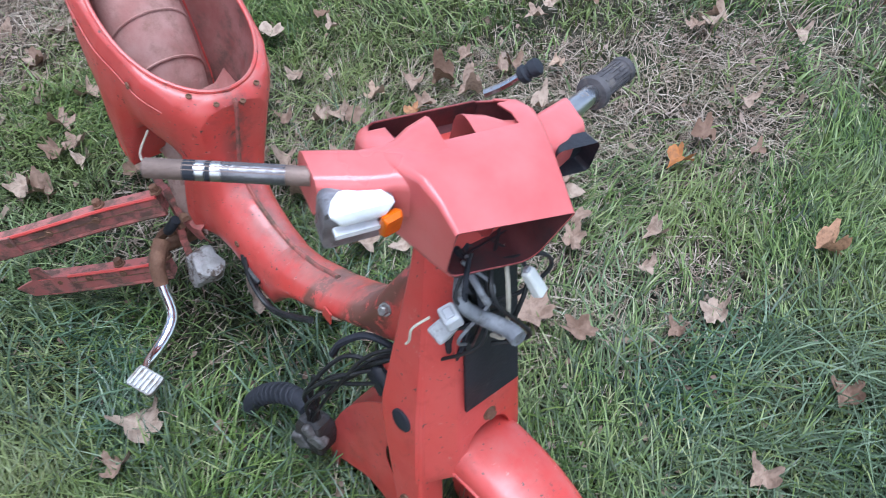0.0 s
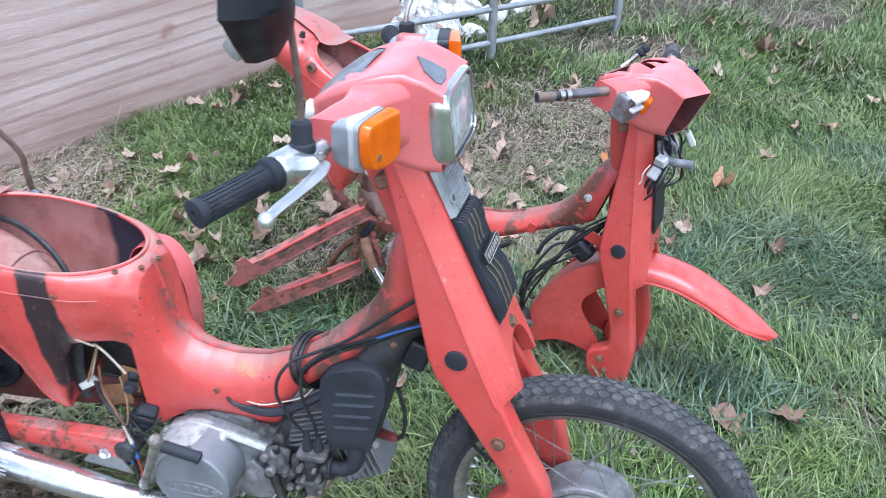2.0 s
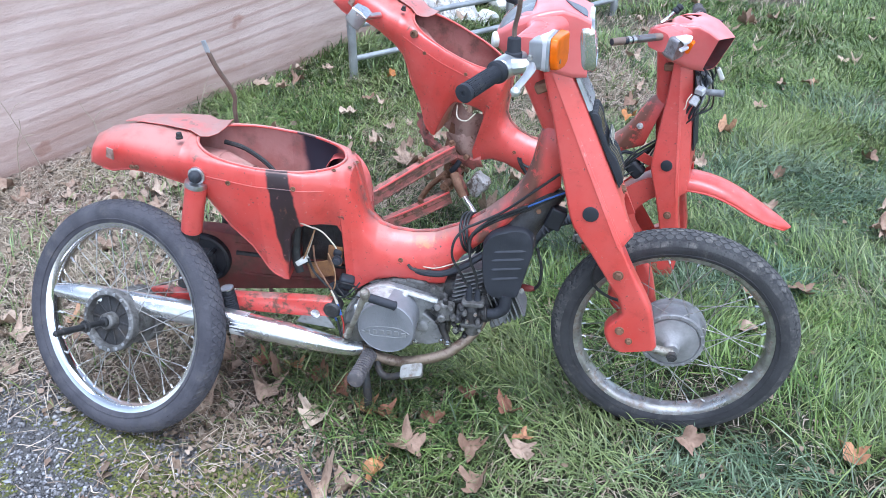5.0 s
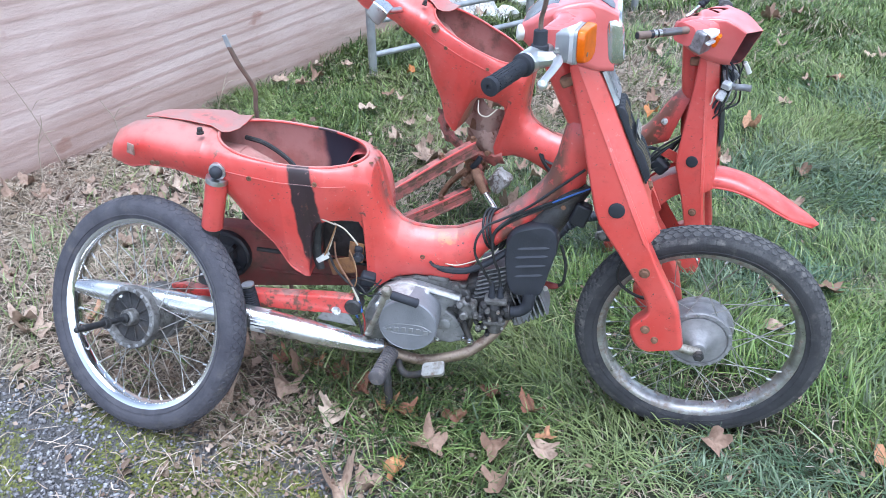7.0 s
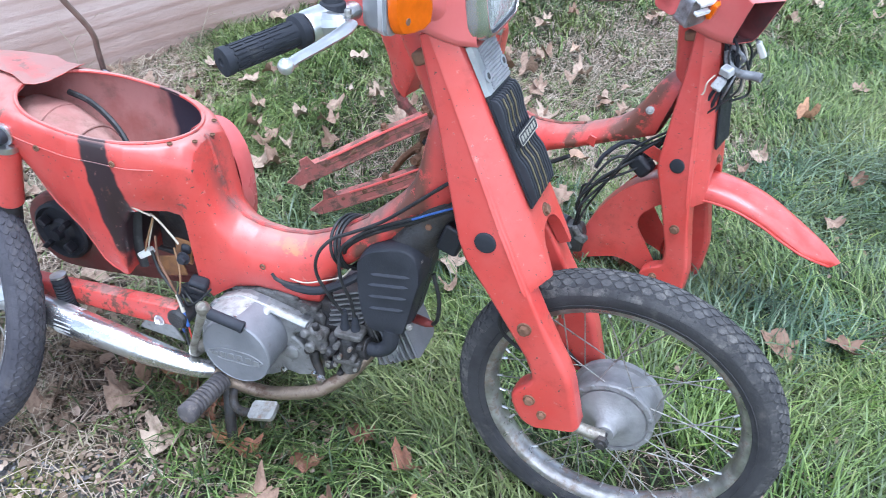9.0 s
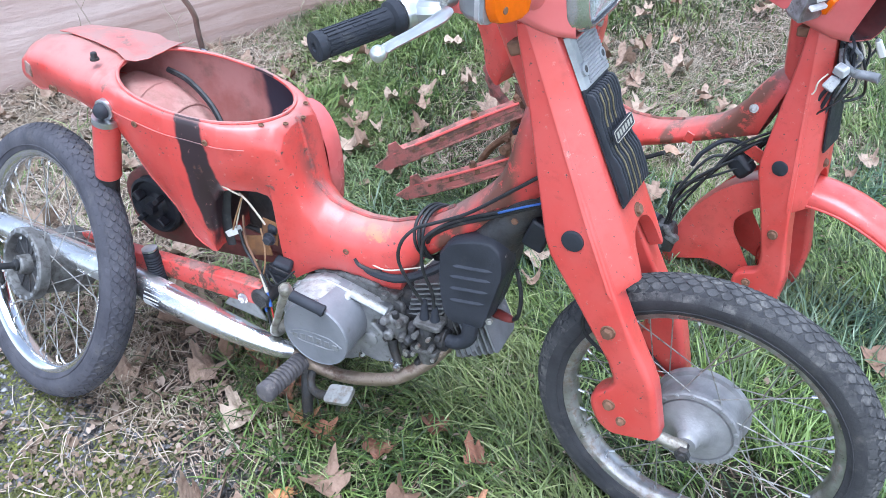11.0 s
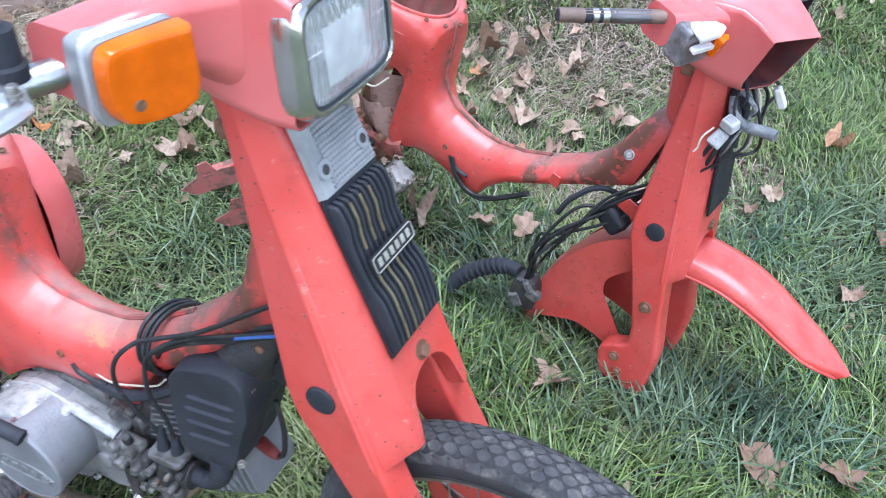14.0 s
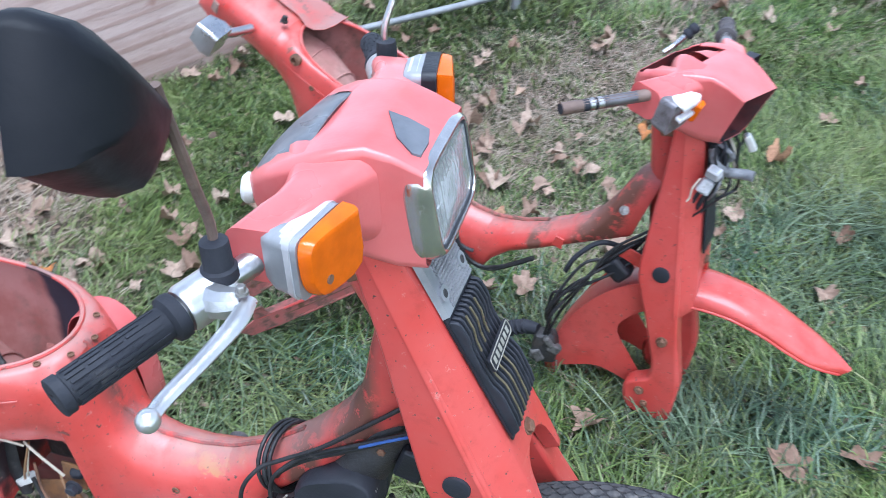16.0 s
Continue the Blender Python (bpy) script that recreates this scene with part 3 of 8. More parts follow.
def tube(bm, pts, r, n=10, steps=6, flat=1.0, caps=(True, True), close=False):
    """A tube along a smooth line; r is one radius or one per given point."""
    line = smooth_line(pts, steps)
    m = len(line)
    if isinstance(r, (int, float)):
        rad = [r] * m
    else:
        rad = [float(np.interp(i / (m - 1) * (len(r) - 1), range(len(r)), r)) for i in range(m)]
    side = None
    rings = []
    for i, p in enumerate(line):
        d = (line[min(i + 1, m - 1)] - line[max(i - 1, 0)]).normalized()
        if side is None:
            side = d.cross(Vector((0, 0, 1)) if abs(d.z) < 0.9 else Vector((0, 1, 0))).normalized()
        side = (side - d * side.dot(d)).normalized()
        up = d.cross(side)
        rings.append([p + rad[i] * (math.cos(a) * side + flat * math.sin(a) * up) for a in [2 * math.pi * k / n for k in range(n)]])
    if close:
        rings.append(rings[0])
    loft(bm, rings, True, caps)
    return bm


def lathe(bm, profile, centre, axis, n=40, ref=None):
    """Turns a profile of (radius, height) round an axis."""
    a = Vector(axis).normalized()
    s = a.cross(Vector(ref or ((0, 0, 1) if abs(a.z) < 0.9 else (1, 0, 0)))).normalized()
    u = a.cross(s)
    c = Vector(centre)
    rings = [[c + h * a + r * (math.cos(t) * s + math.sin(t) * u) for t in [2 * math.pi * k / n for k in range(n)]] for r, h in profile]
    whole = profile[0] == profile[-1]
    loft(bm, rings, True, (profile[0][0] > 1e-5 and not whole, profile[-1][0] > 1e-5 and not whole))
    bmesh.ops.remove_doubles(bm, verts=bm.verts, dist=1e-6)
    return bm


def block(bm, size, m=None, taper=1.0):
    """A box about the origin of m, its top face scaled by taper."""
    x, y, z = (s / 2 for s in size)
    rings = [[(-x, -y, -z), (x, -y, -z), (x, y, -z), (-x, y, -z)], [(p[0] * taper, p[1] * taper, z) for p in ((-x, -y), (x, -y), (x, y), (-x, y))]]
    vs = loft(bm, rings)
    if m is not None:
        bmesh.ops.transform(bm, matrix=m, verts=[v for r in vs for v in r])
    return bm


def rounded(hw, hh, r, n=4, cx=0.0, cy=0.0):
    """Points of a rounded rectangle in the plane."""
    out = []
    for k, (sx, sy) in enumerate(((1, 1), (-1, 1), (-1, -1), (1, -1))):
        for i in range(n + 1):
            a = math.pi / 2 * (k + i / n)
            out.append((cx + sx * (hw - r) + r * math.cos(a), cy + sy * (hh - r) + r * math.sin(a)))
    return out


def hexbolt(name, centre, axis, r, parent, material, xf=None, depth=0.008, label=""):
    bm = bmesh.new()
    a = Vector(axis).normalized()
    lathe(bm, [(r * 1.35, 0), (r * 1.35, depth * 0.3)], centre, a, 14)
    lathe(bm, [(r, depth * 0.3), (r, depth * 0.9), (r * 0.8, depth)], centre, a, 6)
    return part(name, bm, material, parent, label, smooth=False, xf=xf)


def fast_mesh(name, verts, faces_tri, material, uvw=None):
    """A big mesh from arrays of corners and triangles."""
    me = bpy.data.meshes.new(name)
    nv, nf = len(verts), len(faces_tri)
    me.vertices.add(nv)
    me.vertices.foreach_set("co", np.asarray(verts, np.float32).ravel())
    me.loops.add(nf * 3)
    me.loops.foreach_set("vertex_index", np.asarray(faces_tri, np.int32).ravel())
    me.polygons.add(nf)
    me.polygons.foreach_set("loop_start", np.arange(0, nf * 3, 3, dtype=np.int32))
    me.update(calc_edges=True)
    me.materials.append(material)
    return new(name, me)


# ---- the ground ----
def step(a, b, x):
    t = np.clip((x - a) / (b - a), 0, 1)
    return t * t * (3 - 2 * t)


def wobble(x, y, s, seed=0.0):
    """Cheap smooth noise for arrays, about -1 to 1."""
    return (np.sin(x * s + 1.3 * np.sin(y * s * 0.7 + seed) + seed) + np.sin(y * s * 1.1 + 1.7 * np.sin(x * s * 0.6 + 2 * seed)) + 0.6 * np.sin((x + y) * s * 1.9 + seed * 3)) / 2.6


def track_weight(x, y):
    """1 on the gravel, 0 on the grass."""
    edge = -0.12 - 0.17 * (x + 1.7) + 0.05 * wobble(x, y, 9, 1.0)
    return step(0.10, -0.12, y - edge) * step(-0.35, -0.62, x + 0.08 * wobble(x, y, 8, 4.0))


def dry_weight(x, y):
    """1 on the bare, straw-covered soil between the track and the board."""
    edge = -0.72 - 0.62 * np.clip(y, -0.4, 3) + 0.12 * wobble(x, y, 5, 2.0)
    return step(0.12, -0.28, x - edge)


def ground_z(x, y):
    return -0.05 + 0.035 * step(-0.15, -0.9, x) * step(1.6, 0.2, y) + 0.012 * wobble(x, y, 3.1, 0.5) * step(0.0, 1.0, np.hypot(x + 0.4, y - 0.2) - 0.9) + 0.004 * wobble(x, y, 21, 3.0)


def build_ground():
    near = np.arange(-3.2, 3.6, 0.05)
    xs = np.concatenate([[-2500, -600, -150, -60, -25, -12, -7, -4.5], near, [4.5, 7, 12, 25, 60, 150, 600, 2500]])
    neary = np.arange(-2.4, 5.2, 0.05)
    ys = np.concatenate([[-2500, -600, -150, -60, -25, -12, -7, -4], neary, [6, 8, 12, 25, 60, 150, 600, 2500]])
    gx, gy = np.meshgrid(xs, ys)
    gz = ground_z(gx, gy)
    verts = np.stack([gx, gy, gz], -1).reshape(-1, 3)
    w, h = len(xs), len(ys)
    i = (np.arange(h - 1)[:, None] * w + np.arange(w - 1)[None, :]).ravel()
    tris = np.concatenate([np.stack([i, i + 1, i + w + 1], 1), np.stack([i, i + w + 1, i + w], 1)])
    ob = fast_mesh("ground", verts, tris, SOIL)
    ob.data.shade_smooth()
    layer = ob.data.color_attributes.new("cover", "FLOAT_COLOR", "POINT")
    cov = np.zeros((len(verts), 4), np.float32)
    cov[:, 0] = track_weight(verts[:, 0], verts[:, 1])
    cov[:, 1] = np.clip(dry_weight(verts[:, 0], verts[:, 1]) * 0.9 + 0.5 * bare_weight(verts[:, 0], verts[:, 1]), 0, 1)
    cov[:, 2] = np.clip(step(2.2, 4.0, verts[:, 0]) + step(4.5, 7.0, verts[:, 1]) + step(-0.5, -1.5, verts[:, 1]), 0, 1)
    cov[:, 3] = 1
    layer.data.foreach_set("color", cov.ravel())
    return tagged(ob, "damp soil with thatch, gravel track and moss", "ground", kind="structure")


def bare_weight(x, y):
    """Worn strip of lawn by the gate."""
    return step(0.9, 0.2, np.abs(x - 0.55 - 0.25 * (y - 3.0) + 0.2 * wobble(x, y, 3, 7.0))) * step(2.1, 3.0, y)


ground = build_ground()


def grow(name, label, n, region, seed, height, width, lean, keep, material, category="grass"):
    """Blades of grass in one mesh: tapered, bent strips of three lengths."""
    rng = np.random.default_rng(seed)
    x0, x1, y0, y1 = region
    x, y = rng.uniform(x0, x1, n), rng.uniform(y0, y1, n)
    tuft = rng.integers(0, max(1, n // 14), n)
    tx, ty = rng.uniform(x0, x1, n // 14 + 1)[tuft], rng.uniform(y0, y1, n // 14 + 1)[tuft]
    tufted = rng.random(n) < 0.6
    x = np.where(tufted, tx + rng.normal(0, 0.018, n), x)
    y = np.where(tufted, ty + rng.normal(0, 0.018, n), y)
    ok = rng.random(n) < keep(x, y)
    x, y, tuft, tufted = x[ok], y[ok], tuft[ok], tufted[ok]
    n = len(x)
    h = height * rng.uniform(0.45, 1.15, n) * (1 + 0.35 * wobble(x, y, 4.5, seed))
    wdt = width * rng.uniform(0.6, 1.3, n)
    a = rng.uniform(0, 2 * np.pi, n)
    comb = 1.2 * wobble(x, y, 2.3, seed + 1.0) * np.pi
    a = np.where(rng.random(n) < 0.55, comb + rng.normal(0, 0.5, n), a)
    ln = lean * rng.uniform(0.3, 1.5, n)
    dx, dy = np.cos(a), np.sin(a)
    turn = a + np.pi / 2 + rng.normal(0, 0.5, n)
    sx, sy = np.cos(turn) * wdt / 2, np.sin(turn) * wdt / 2
    z = ground_z(x, y) - 0.004
    verts = np.zeros((n, 7, 3), np.float32)
    for k, (t, w) in enumerate(((0.0, 0.8), (0.4, 1.0), (0.75, 0.7))):
        out = h * ln * t ** 1.9
        zz = z + h * (t - 0.38 * np.clip(ln, 0, 1.6) * t ** 2.4)
        verts[:, 2 * k] = np.stack([x + dx * out - sx * w, y + dy * out - sy * w, zz], 1)
        verts[:, 2 * k + 1] = np.stack([x + dx * out + sx * w, y + dy * out + sy * w, zz], 1)
    verts[:, 6] = np.stack([x + dx * h * ln, y + dy * h * ln, z + h * (1 - 0.38 * np.clip(ln, 0, 1.6))], 1)
    tri = np.array([[0, 1, 3], [0, 3, 2], [2, 3, 5], [2, 5, 4], [4, 5, 6]])
    faces = (np.arange(n)[:, None, None] * 7 + tri[None]).reshape(-1, 3)
    ob = fast_mesh(name, verts.reshape(-1, 3), faces, material)
    return tagged(ob, label, category, kind="stuff")


FRESH_AT = [(1.05, 3.0, 1.0, .85), (.62, 1.95, .42, .42), (.62, .22, .30, .34), (-.19, .50, .22, .20), (-.31, .16, .20, .20), (-1.34, 1.62, .30, .42), (-1.22, .98, .22, .24), (.14, .32, .24, .20), (-.30, .98, .24, .18)]
DARK_AT = [(.76, 1.33, .34, .20), (.56, 1.08, .28, .26), (.32, .54, .24, .13), (-.55, .50, .28, .12), (.28, -.20, .30, .11), (1.2, .7, .40, .22), (.55, 1.28, .16, .12)]
PALE_AT = [(.06, 2.15, .34, .46), (-.27, 1.80, .40, .36), (.27, 1.43, .20, .17), (-.75, .95, .26, .22), (.20, 3.1, .55, .30), (.70, .62, .16, .14), (-.05, 1.25, .25, .16)]


def spots(x, y, places, ragged=0.32, seed=0.0):
    """1 inside any of the named patches of lawn, with ragged edges."""
    out = np.zeros_like(np.asarray(x, float))
    for cx, cy, rx, ry in places:
        out = np.maximum(out, step(1.15, .55, np.hypot((x - cx) / rx, (y - cy) / ry) + ragged * wobble(x, y, 9, seed + cx) + .5 * ragged * wobble(x, y, 23, seed + cy)))
    return out


def lawn(x, y):
    free = (1 - track_weight(x, y)) * (1 - 0.93 * dry_weight(x, y))
    patch = 0.62 + 0.42 * wobble(x, y, 2.6, 5.0)
    thin = (1 - 0.60 * spots(x, y, PALE_AT, seed=2.0)) * (1 - 0.65 * spots(x, y, DARK_AT, seed=1.0))
    return free * np.clip(patch, 0.18, 1) * thin * (1 - 0.35 * worn_weight(x, y)) * (1 - 0.93 * bare_weight(x, y)) * behind_board(x, y)


def fresh(x, y):
    return np.clip(spots(x, y, FRESH_AT, seed=3.0) + 0.22 * step(.1, .6, wobble(x, y, 7.0, 4.0)), 0, 1) * (1 - spots(x, y, PALE_AT, seed=2.0)) * (1 - track_weight(x, y)) * (1 - dry_weight(x, y)) * behind_board(x, y)


def behind_board(x, y):
    """0 on the far side of the plywood board."""
    return np.where((x + 2.45) * 1.95 - (y - 0.45) * 0.98 < 0.0, 0.0, 1.0)


def worn_weight(x, y):
    """Paler, drier turf between and behind the mopeds."""
    return step(1.0, 0.3, np.hypot((x + 0.25) / 1.15, (y - 1.55) / 0.80) + 0.35 * wobble(x, y, 4.3, 6.0))


def thatch(x, y):
    patch = 0.5 - 0.45 * wobble(x, y, 2.6, 5.0)
    worn = worn_weight(x, y)
    return np.clip((0.30 - 0.18 * step(-0.2, 0.9, x)) * (1 - track_weight(x, y)) * patch + 0.75 * worn + 0.9 * dry_weight(x, y) * (1 - 0.95 * track_weight(x, y)) + 0.22 * verge(x, y) + 0.5 * bare_weight(x, y) + 0.5 * spots(x, y, PALE_AT, seed=2.0), 0, 1) * behind_board(x, y)


def verge(x, y):
    """Matted straw where the gravel gives way to the lawn."""
    return step(0.34, 0.10, np.abs(x + 0.72 - 0.5 * (y + 0.2) + 0.12 * wobble(x, y, 9, 3.0))) * step(0.05, -0.12, y) * np.clip(0.6 + 0.6 * wobble(x, y, 12, 5.0), 0, 1)


def mossy(x, y):
    return track_weight(x, y) * step(-0.2, 0.15, wobble(x, y, 8.5, 2.5) + 0.5 * wobble(x, y, 23, 4.0) - 0.25 * step(-1.1, -1.7, x))


def lush(x, y):
    return np.clip(spots(x, y, DARK_AT, seed=1.0) + 0.5 * step(0.45, 0.85, wobble(x, y, 2.9, 9.5)) * (1 - dry_weight(x, y)), 0, 1) * (1 - track_weight(x, y)) * behind_board(x, y)


def lay(name, label, n, region, seed, length, width, keep, material, category="straw"):
    """Stems lying flat and crossed on the ground, each a bent strip of two pieces."""
    rng = np.random.default_rng(seed)
    x, y = rng.uniform(region[0], region[1], n), rng.uniform(region[2], region[3], n)
    ok = rng.random(n) < keep(x, y)
    x, y = x[ok], y[ok]
    n = len(x)
    ln = length * rng.uniform(0.35, 1.2, n)
    a = rng.uniform(0, 2 * np.pi, n)
    bend = rng.normal(0, 0.45, n)
    w = width * rng.uniform(0.6, 1.3, n) / 2
    z = ground_z(x, y) + rng.uniform(0.002, 0.016, n)
    rise = rng.normal(0, 0.10, n)
    verts = np.zeros((n, 5, 3), np.float32)
    px, py = x, y
    for k, (f, ang) in enumerate(((0.0, a), (0.5, a), (1.0, a + bend))):
        if k:
            px, py = px + np.cos(ang) * ln * 0.5, py + np.sin(ang) * ln * 0.5
        zz = z + rise * ln * f + 0.004 * (k == 1)
        sx, sy = -np.sin(ang) * w, np.cos(ang) * w
        if k < 2:
            verts[:, 2 * k] = np.stack([px - sx, py - sy, zz], 1)
            verts[:, 2 * k + 1] = np.stack([px + sx, py + sy, zz + 0.0008], 1)
        else:
            verts[:, 4] = np.stack([px, py, zz], 1)
    tri = np.array([[0, 1, 3], [0, 3, 2], [2, 3, 4]])
    ob = fast_mesh(name, verts.reshape(-1, 3), (np.arange(n)[:, None, None] * 5 + tri[None]).reshape(-1, 3), material)
    return tagged(ob, label, category, kind="stuff")


def matted(x, y):
    """Where dead stems lie thick: by the board, along the gravel's edge and on the worn lawn."""
    edge = step(.55, .15, np.abs(x + .80)) * step(.10, -.10, y) * (1 - .6 * track_weight(x, y))
    return np.clip(.75 * dry_weight(x, y) * (1 - .8 * track_weight(x, y)) * np.clip(.7 + .6 * wobble(x, y, 6, 1.5), 0, 1) + .34 * edge * np.clip(.6 + .7 * wobble(x, y, 10, 5.0), 0, 1) + .35 * spots(x, y, PALE_AT, seed=2.0) + .17 + .25 * bare_weight(x, y), 0, 1) * behind_board(x, y) * (1 - .85 * step(.5, .9, track_weight(x, y)))


grow("grass", "long blue-green grass tufts", 60000, (-1.2, 1.9, -0.5, 2.2), 18, 0.115, 0.0038, 1.25, lush, BLUEGRASS)
grow("grass", "uneven green lawn grass in tufts", 200000, (-1.9, 1.5, -0.9, 1.9), 11, 0.080, 0.0036, 1.0, lawn, GRASS)
grow("grass", "fresh bright green grass tufts", 110000, (-1.8, 1.6, -0.7, 2.4), 31, 0.090, 0.0036, 0.95, fresh, BRIGHT)
grow("grass", "fresh bright green grass on the far lawn", 70000, (-0.2, 3.0, 2.2, 4.6), 32, 0.092, 0.0056, 0.85, fresh, BRIGHT)
grow("grass", "longer grass on the far lawn", 90000, (-2.2, 3.0, 1.9, 4.6), 12, 0.088, 0.0056, 0.85, lawn, GRASS)
grow("grass", "distant lawn grass", 50000, (-4, 5, 4.6, 9.0), 13, 0.10, 0.011, 0.6, lawn, GRASS)
grow("grass", "lawn grass beside the mopeds", 50000, (1.5, 3.2, -0.6, 1.9), 14, 0.09, 0.0054, 0.9, lawn, GRASS)
grow("grass", "outer lawn grass on the near side", 30000, (-0.6, 5.5, -3.4, -0.55), 24, 0.085, 0.0110, 0.9, lawn, GRASS)
grow("grass", "outer lawn grass past the mopeds", 36000, (3.1, 6.5, -0.8, 5.5), 25, 0.085, 0.0115, 0.9, lawn, GRASS)
grow("dry_grass", "pale dry grass standing on the soil", 70000, (-2.6, 1.5, -0.9, 2.6), 15, 0.066, 0.0024, 1.5, thatch, STRAW)
grow("dry_grass", "pale dead grass on the far lawn", 30000, (-2.2, 3.0, 2.4, 5.5), 16, 0.09, 0.004, 1.2, thatch, STRAW)
lay("straw", "dead grass stems lying matted on the soil", 90000, (-2.6, 1.3, -0.8, 2.6), 41, 0.075, 0.0024, matted, STRAW)
lay("twigs", "thin brown twigs and stalks on the soil", 9000, (-2.4, 0.6, -0.7, 2.2), 42, 0.060, 0.0032, matted, LITTER, "twigs")


grow("moss", "low yellow-green moss on the gravel", 130000, (-2.2, -0.35, -1.0, 0.2), 17, 0.013, 0.0060, 1.3, mossy, MOSS, "moss")


def gravel():
    """Small angular stones in one mesh."""
    rng = np.random.default_rng(5)
    n = 60000
    x, y = rng.uniform(-2.6, -0.35, n), rng.uniform(-1.2, 0.15, n)
    ok = rng.random(n) < track_weight(x, y) * np.clip(0.75 + 0.5 * wobble(x, y, 7, 9.0), 0.1, 1) * (1 - 0.75 * mossy(x, y))
    x, y = x[ok], y[ok]
    n = len(x)
    s = rng.uniform(0.0022, 0.0072, n) * np.where(rng.random(n) < 0.06, 1.6, 1.0)
    base = np.array([(1, 0, 0), (-1, 0, 0), (0, 1, 0), (0, -1, 0), (0, 0, 1), (0, 0, -1)], float)
    tri = np.array([(0, 2, 4), (2, 1, 4), (1, 3, 4), (3, 0, 4), (2, 0, 5), (1, 2, 5), (3, 1, 5), (0, 3, 5)])
    v = base[None] * rng.uniform(0.6, 1.3, (n, 6, 1)) + rng.normal(0, 0.25, (n, 6, 3))
    v *= s[:, None, None] * np.array([1, 1, 0.7])
    v += np.stack([x, y, ground_z(x, y) + s * 0.25], 1)[:, None]
    ob = fast_mesh("gravel", v.reshape(-1, 3), (np.arange(n)[:, None, None] * 6 + tri).reshape(-1, 3), STONE)
    return tagged(ob, "grey crushed gravel on the track", "gravel", kind="stuff")


gravel()


def litter(seed, n, region, small, large, label):
    """Crumbled leaf scraps matted on the bare soil by the board and between the mopeds."""
    rng = np.random.default_rng(seed)
    x, y = rng.uniform(region[0], region[1], n), rng.uniform(region[2], region[3], n)
    ok = rng.random(n) < np.clip(0.75 * dry_weight(x, y) * (1 - track_weight(x, y)) + 0.10 + 0.25 * bare_weight(x, y) + 0.25 * step(0.1, 0.5, wobble(x, y, 3.4, 8.0)) * (1 - track_weight(x, y)) + 0.6 * verge(x, y), 0, 1) * behind_board(x, y)
    x, y = x[ok], y[ok]
    n = len(x)
    s = rng.uniform(small, large, n)
    a = rng.uniform(0, 2 * np.pi, n)
    z = ground_z(x, y) + rng.uniform(0.003, 0.02, n) + 0.018 * (1 - dry_weight(x, y)) * (1 - track_weight(x, y))
    rim = np.array([(1, 0), (.45, .5), (-.2, .75), (-.9, .35), (-.8, -.4), (-.1, -.8), (.6, -.45)])
    r = rng.uniform(0.55, 1.2, (n, 7, 1)) * rim[None]
    v = np.zeros((n, 8, 3))
    c, q = np.cos(a)[:, None], np.sin(a)[:, None]
    v[:, 1:, 0], v[:, 1:, 1] = r[:, :, 0] * c - r[:, :, 1] * q, r[:, :, 0] * q + r[:, :, 1] * c
    v[:, 1:, 2] = rng.uniform(-0.25, 0.55, (n, 7)) + rng.normal(0, 0.35, (n, 1)) * v[:, 1:, 0] + rng.normal(0, 0.35, (n, 1)) * v[:, 1:, 1]
    v = v * s[:, None, None] + np.stack([x, y, z], 1)[:, None]
    tri = np.array([(0, k, k % 7 + 1) for k in range(1, 8)])
    ob = fast_mesh("leaf_litter", v.reshape(-1, 3), (np.arange(n)[:, None, None] * 8 + tri).reshape(-1, 3), LITTER)
    return tagged(ob, label, "leaf litter", kind="stuff")


litter(21, 11000, (-2.5, 1.4, -0.5, 3.4), 0.004, 0.012, "pale crumbled leaf litter on the soil")
litter(23, 3600, (-1.15, -0.4, -0.6, 0.05), 0.003, 0.008, "brown leaf crumbs between gravel and lawn")
litter(22, 1500, (-2.4, -0.9, -0.45, 1.5), 0.010, 0.022, "curled brown dead leaves heaped along the board")


# ---- plywood board behind ----
def plywood():
    board = thing("plywood_board", "weathered brown plywood sheet standing on edge", "board", pose(-2.45, 0.45, -0.06, 0, 0, math.degrees(math.atan2(1.95, 0.98))))
    bm = bmesh.new()
    block(bm, (2.44, 0.018, 1.22), pose(1.22, 0, 0.61, -3, 0, 0))
    bmesh.ops.subdivide_edges(bm, edges=[e for e in bm.edges if e.calc_length() > 1], cuts=12)
    part("sheet", bm, PLYWOOD, board, bevel=0.002)
    bm = bmesh.new()
    block(bm, (0.61, 0.018, 1.22), pose(2.747, 0.004, 0.61, -3, 0, 0))
    part("end_sheet", bm, PLYWOOD, board, bevel=0.002)
    for x in (0.05, 1.22, 2.39, 3.0):
        bm = bmesh.new()
        block(bm, (0.045, 0.07, 1.18), pose(x, 0.08, 0.59, -3, 0, 0))
        part("batten", bm, PLYWOOD, board, bevel=0.004)
    return board


plywood()


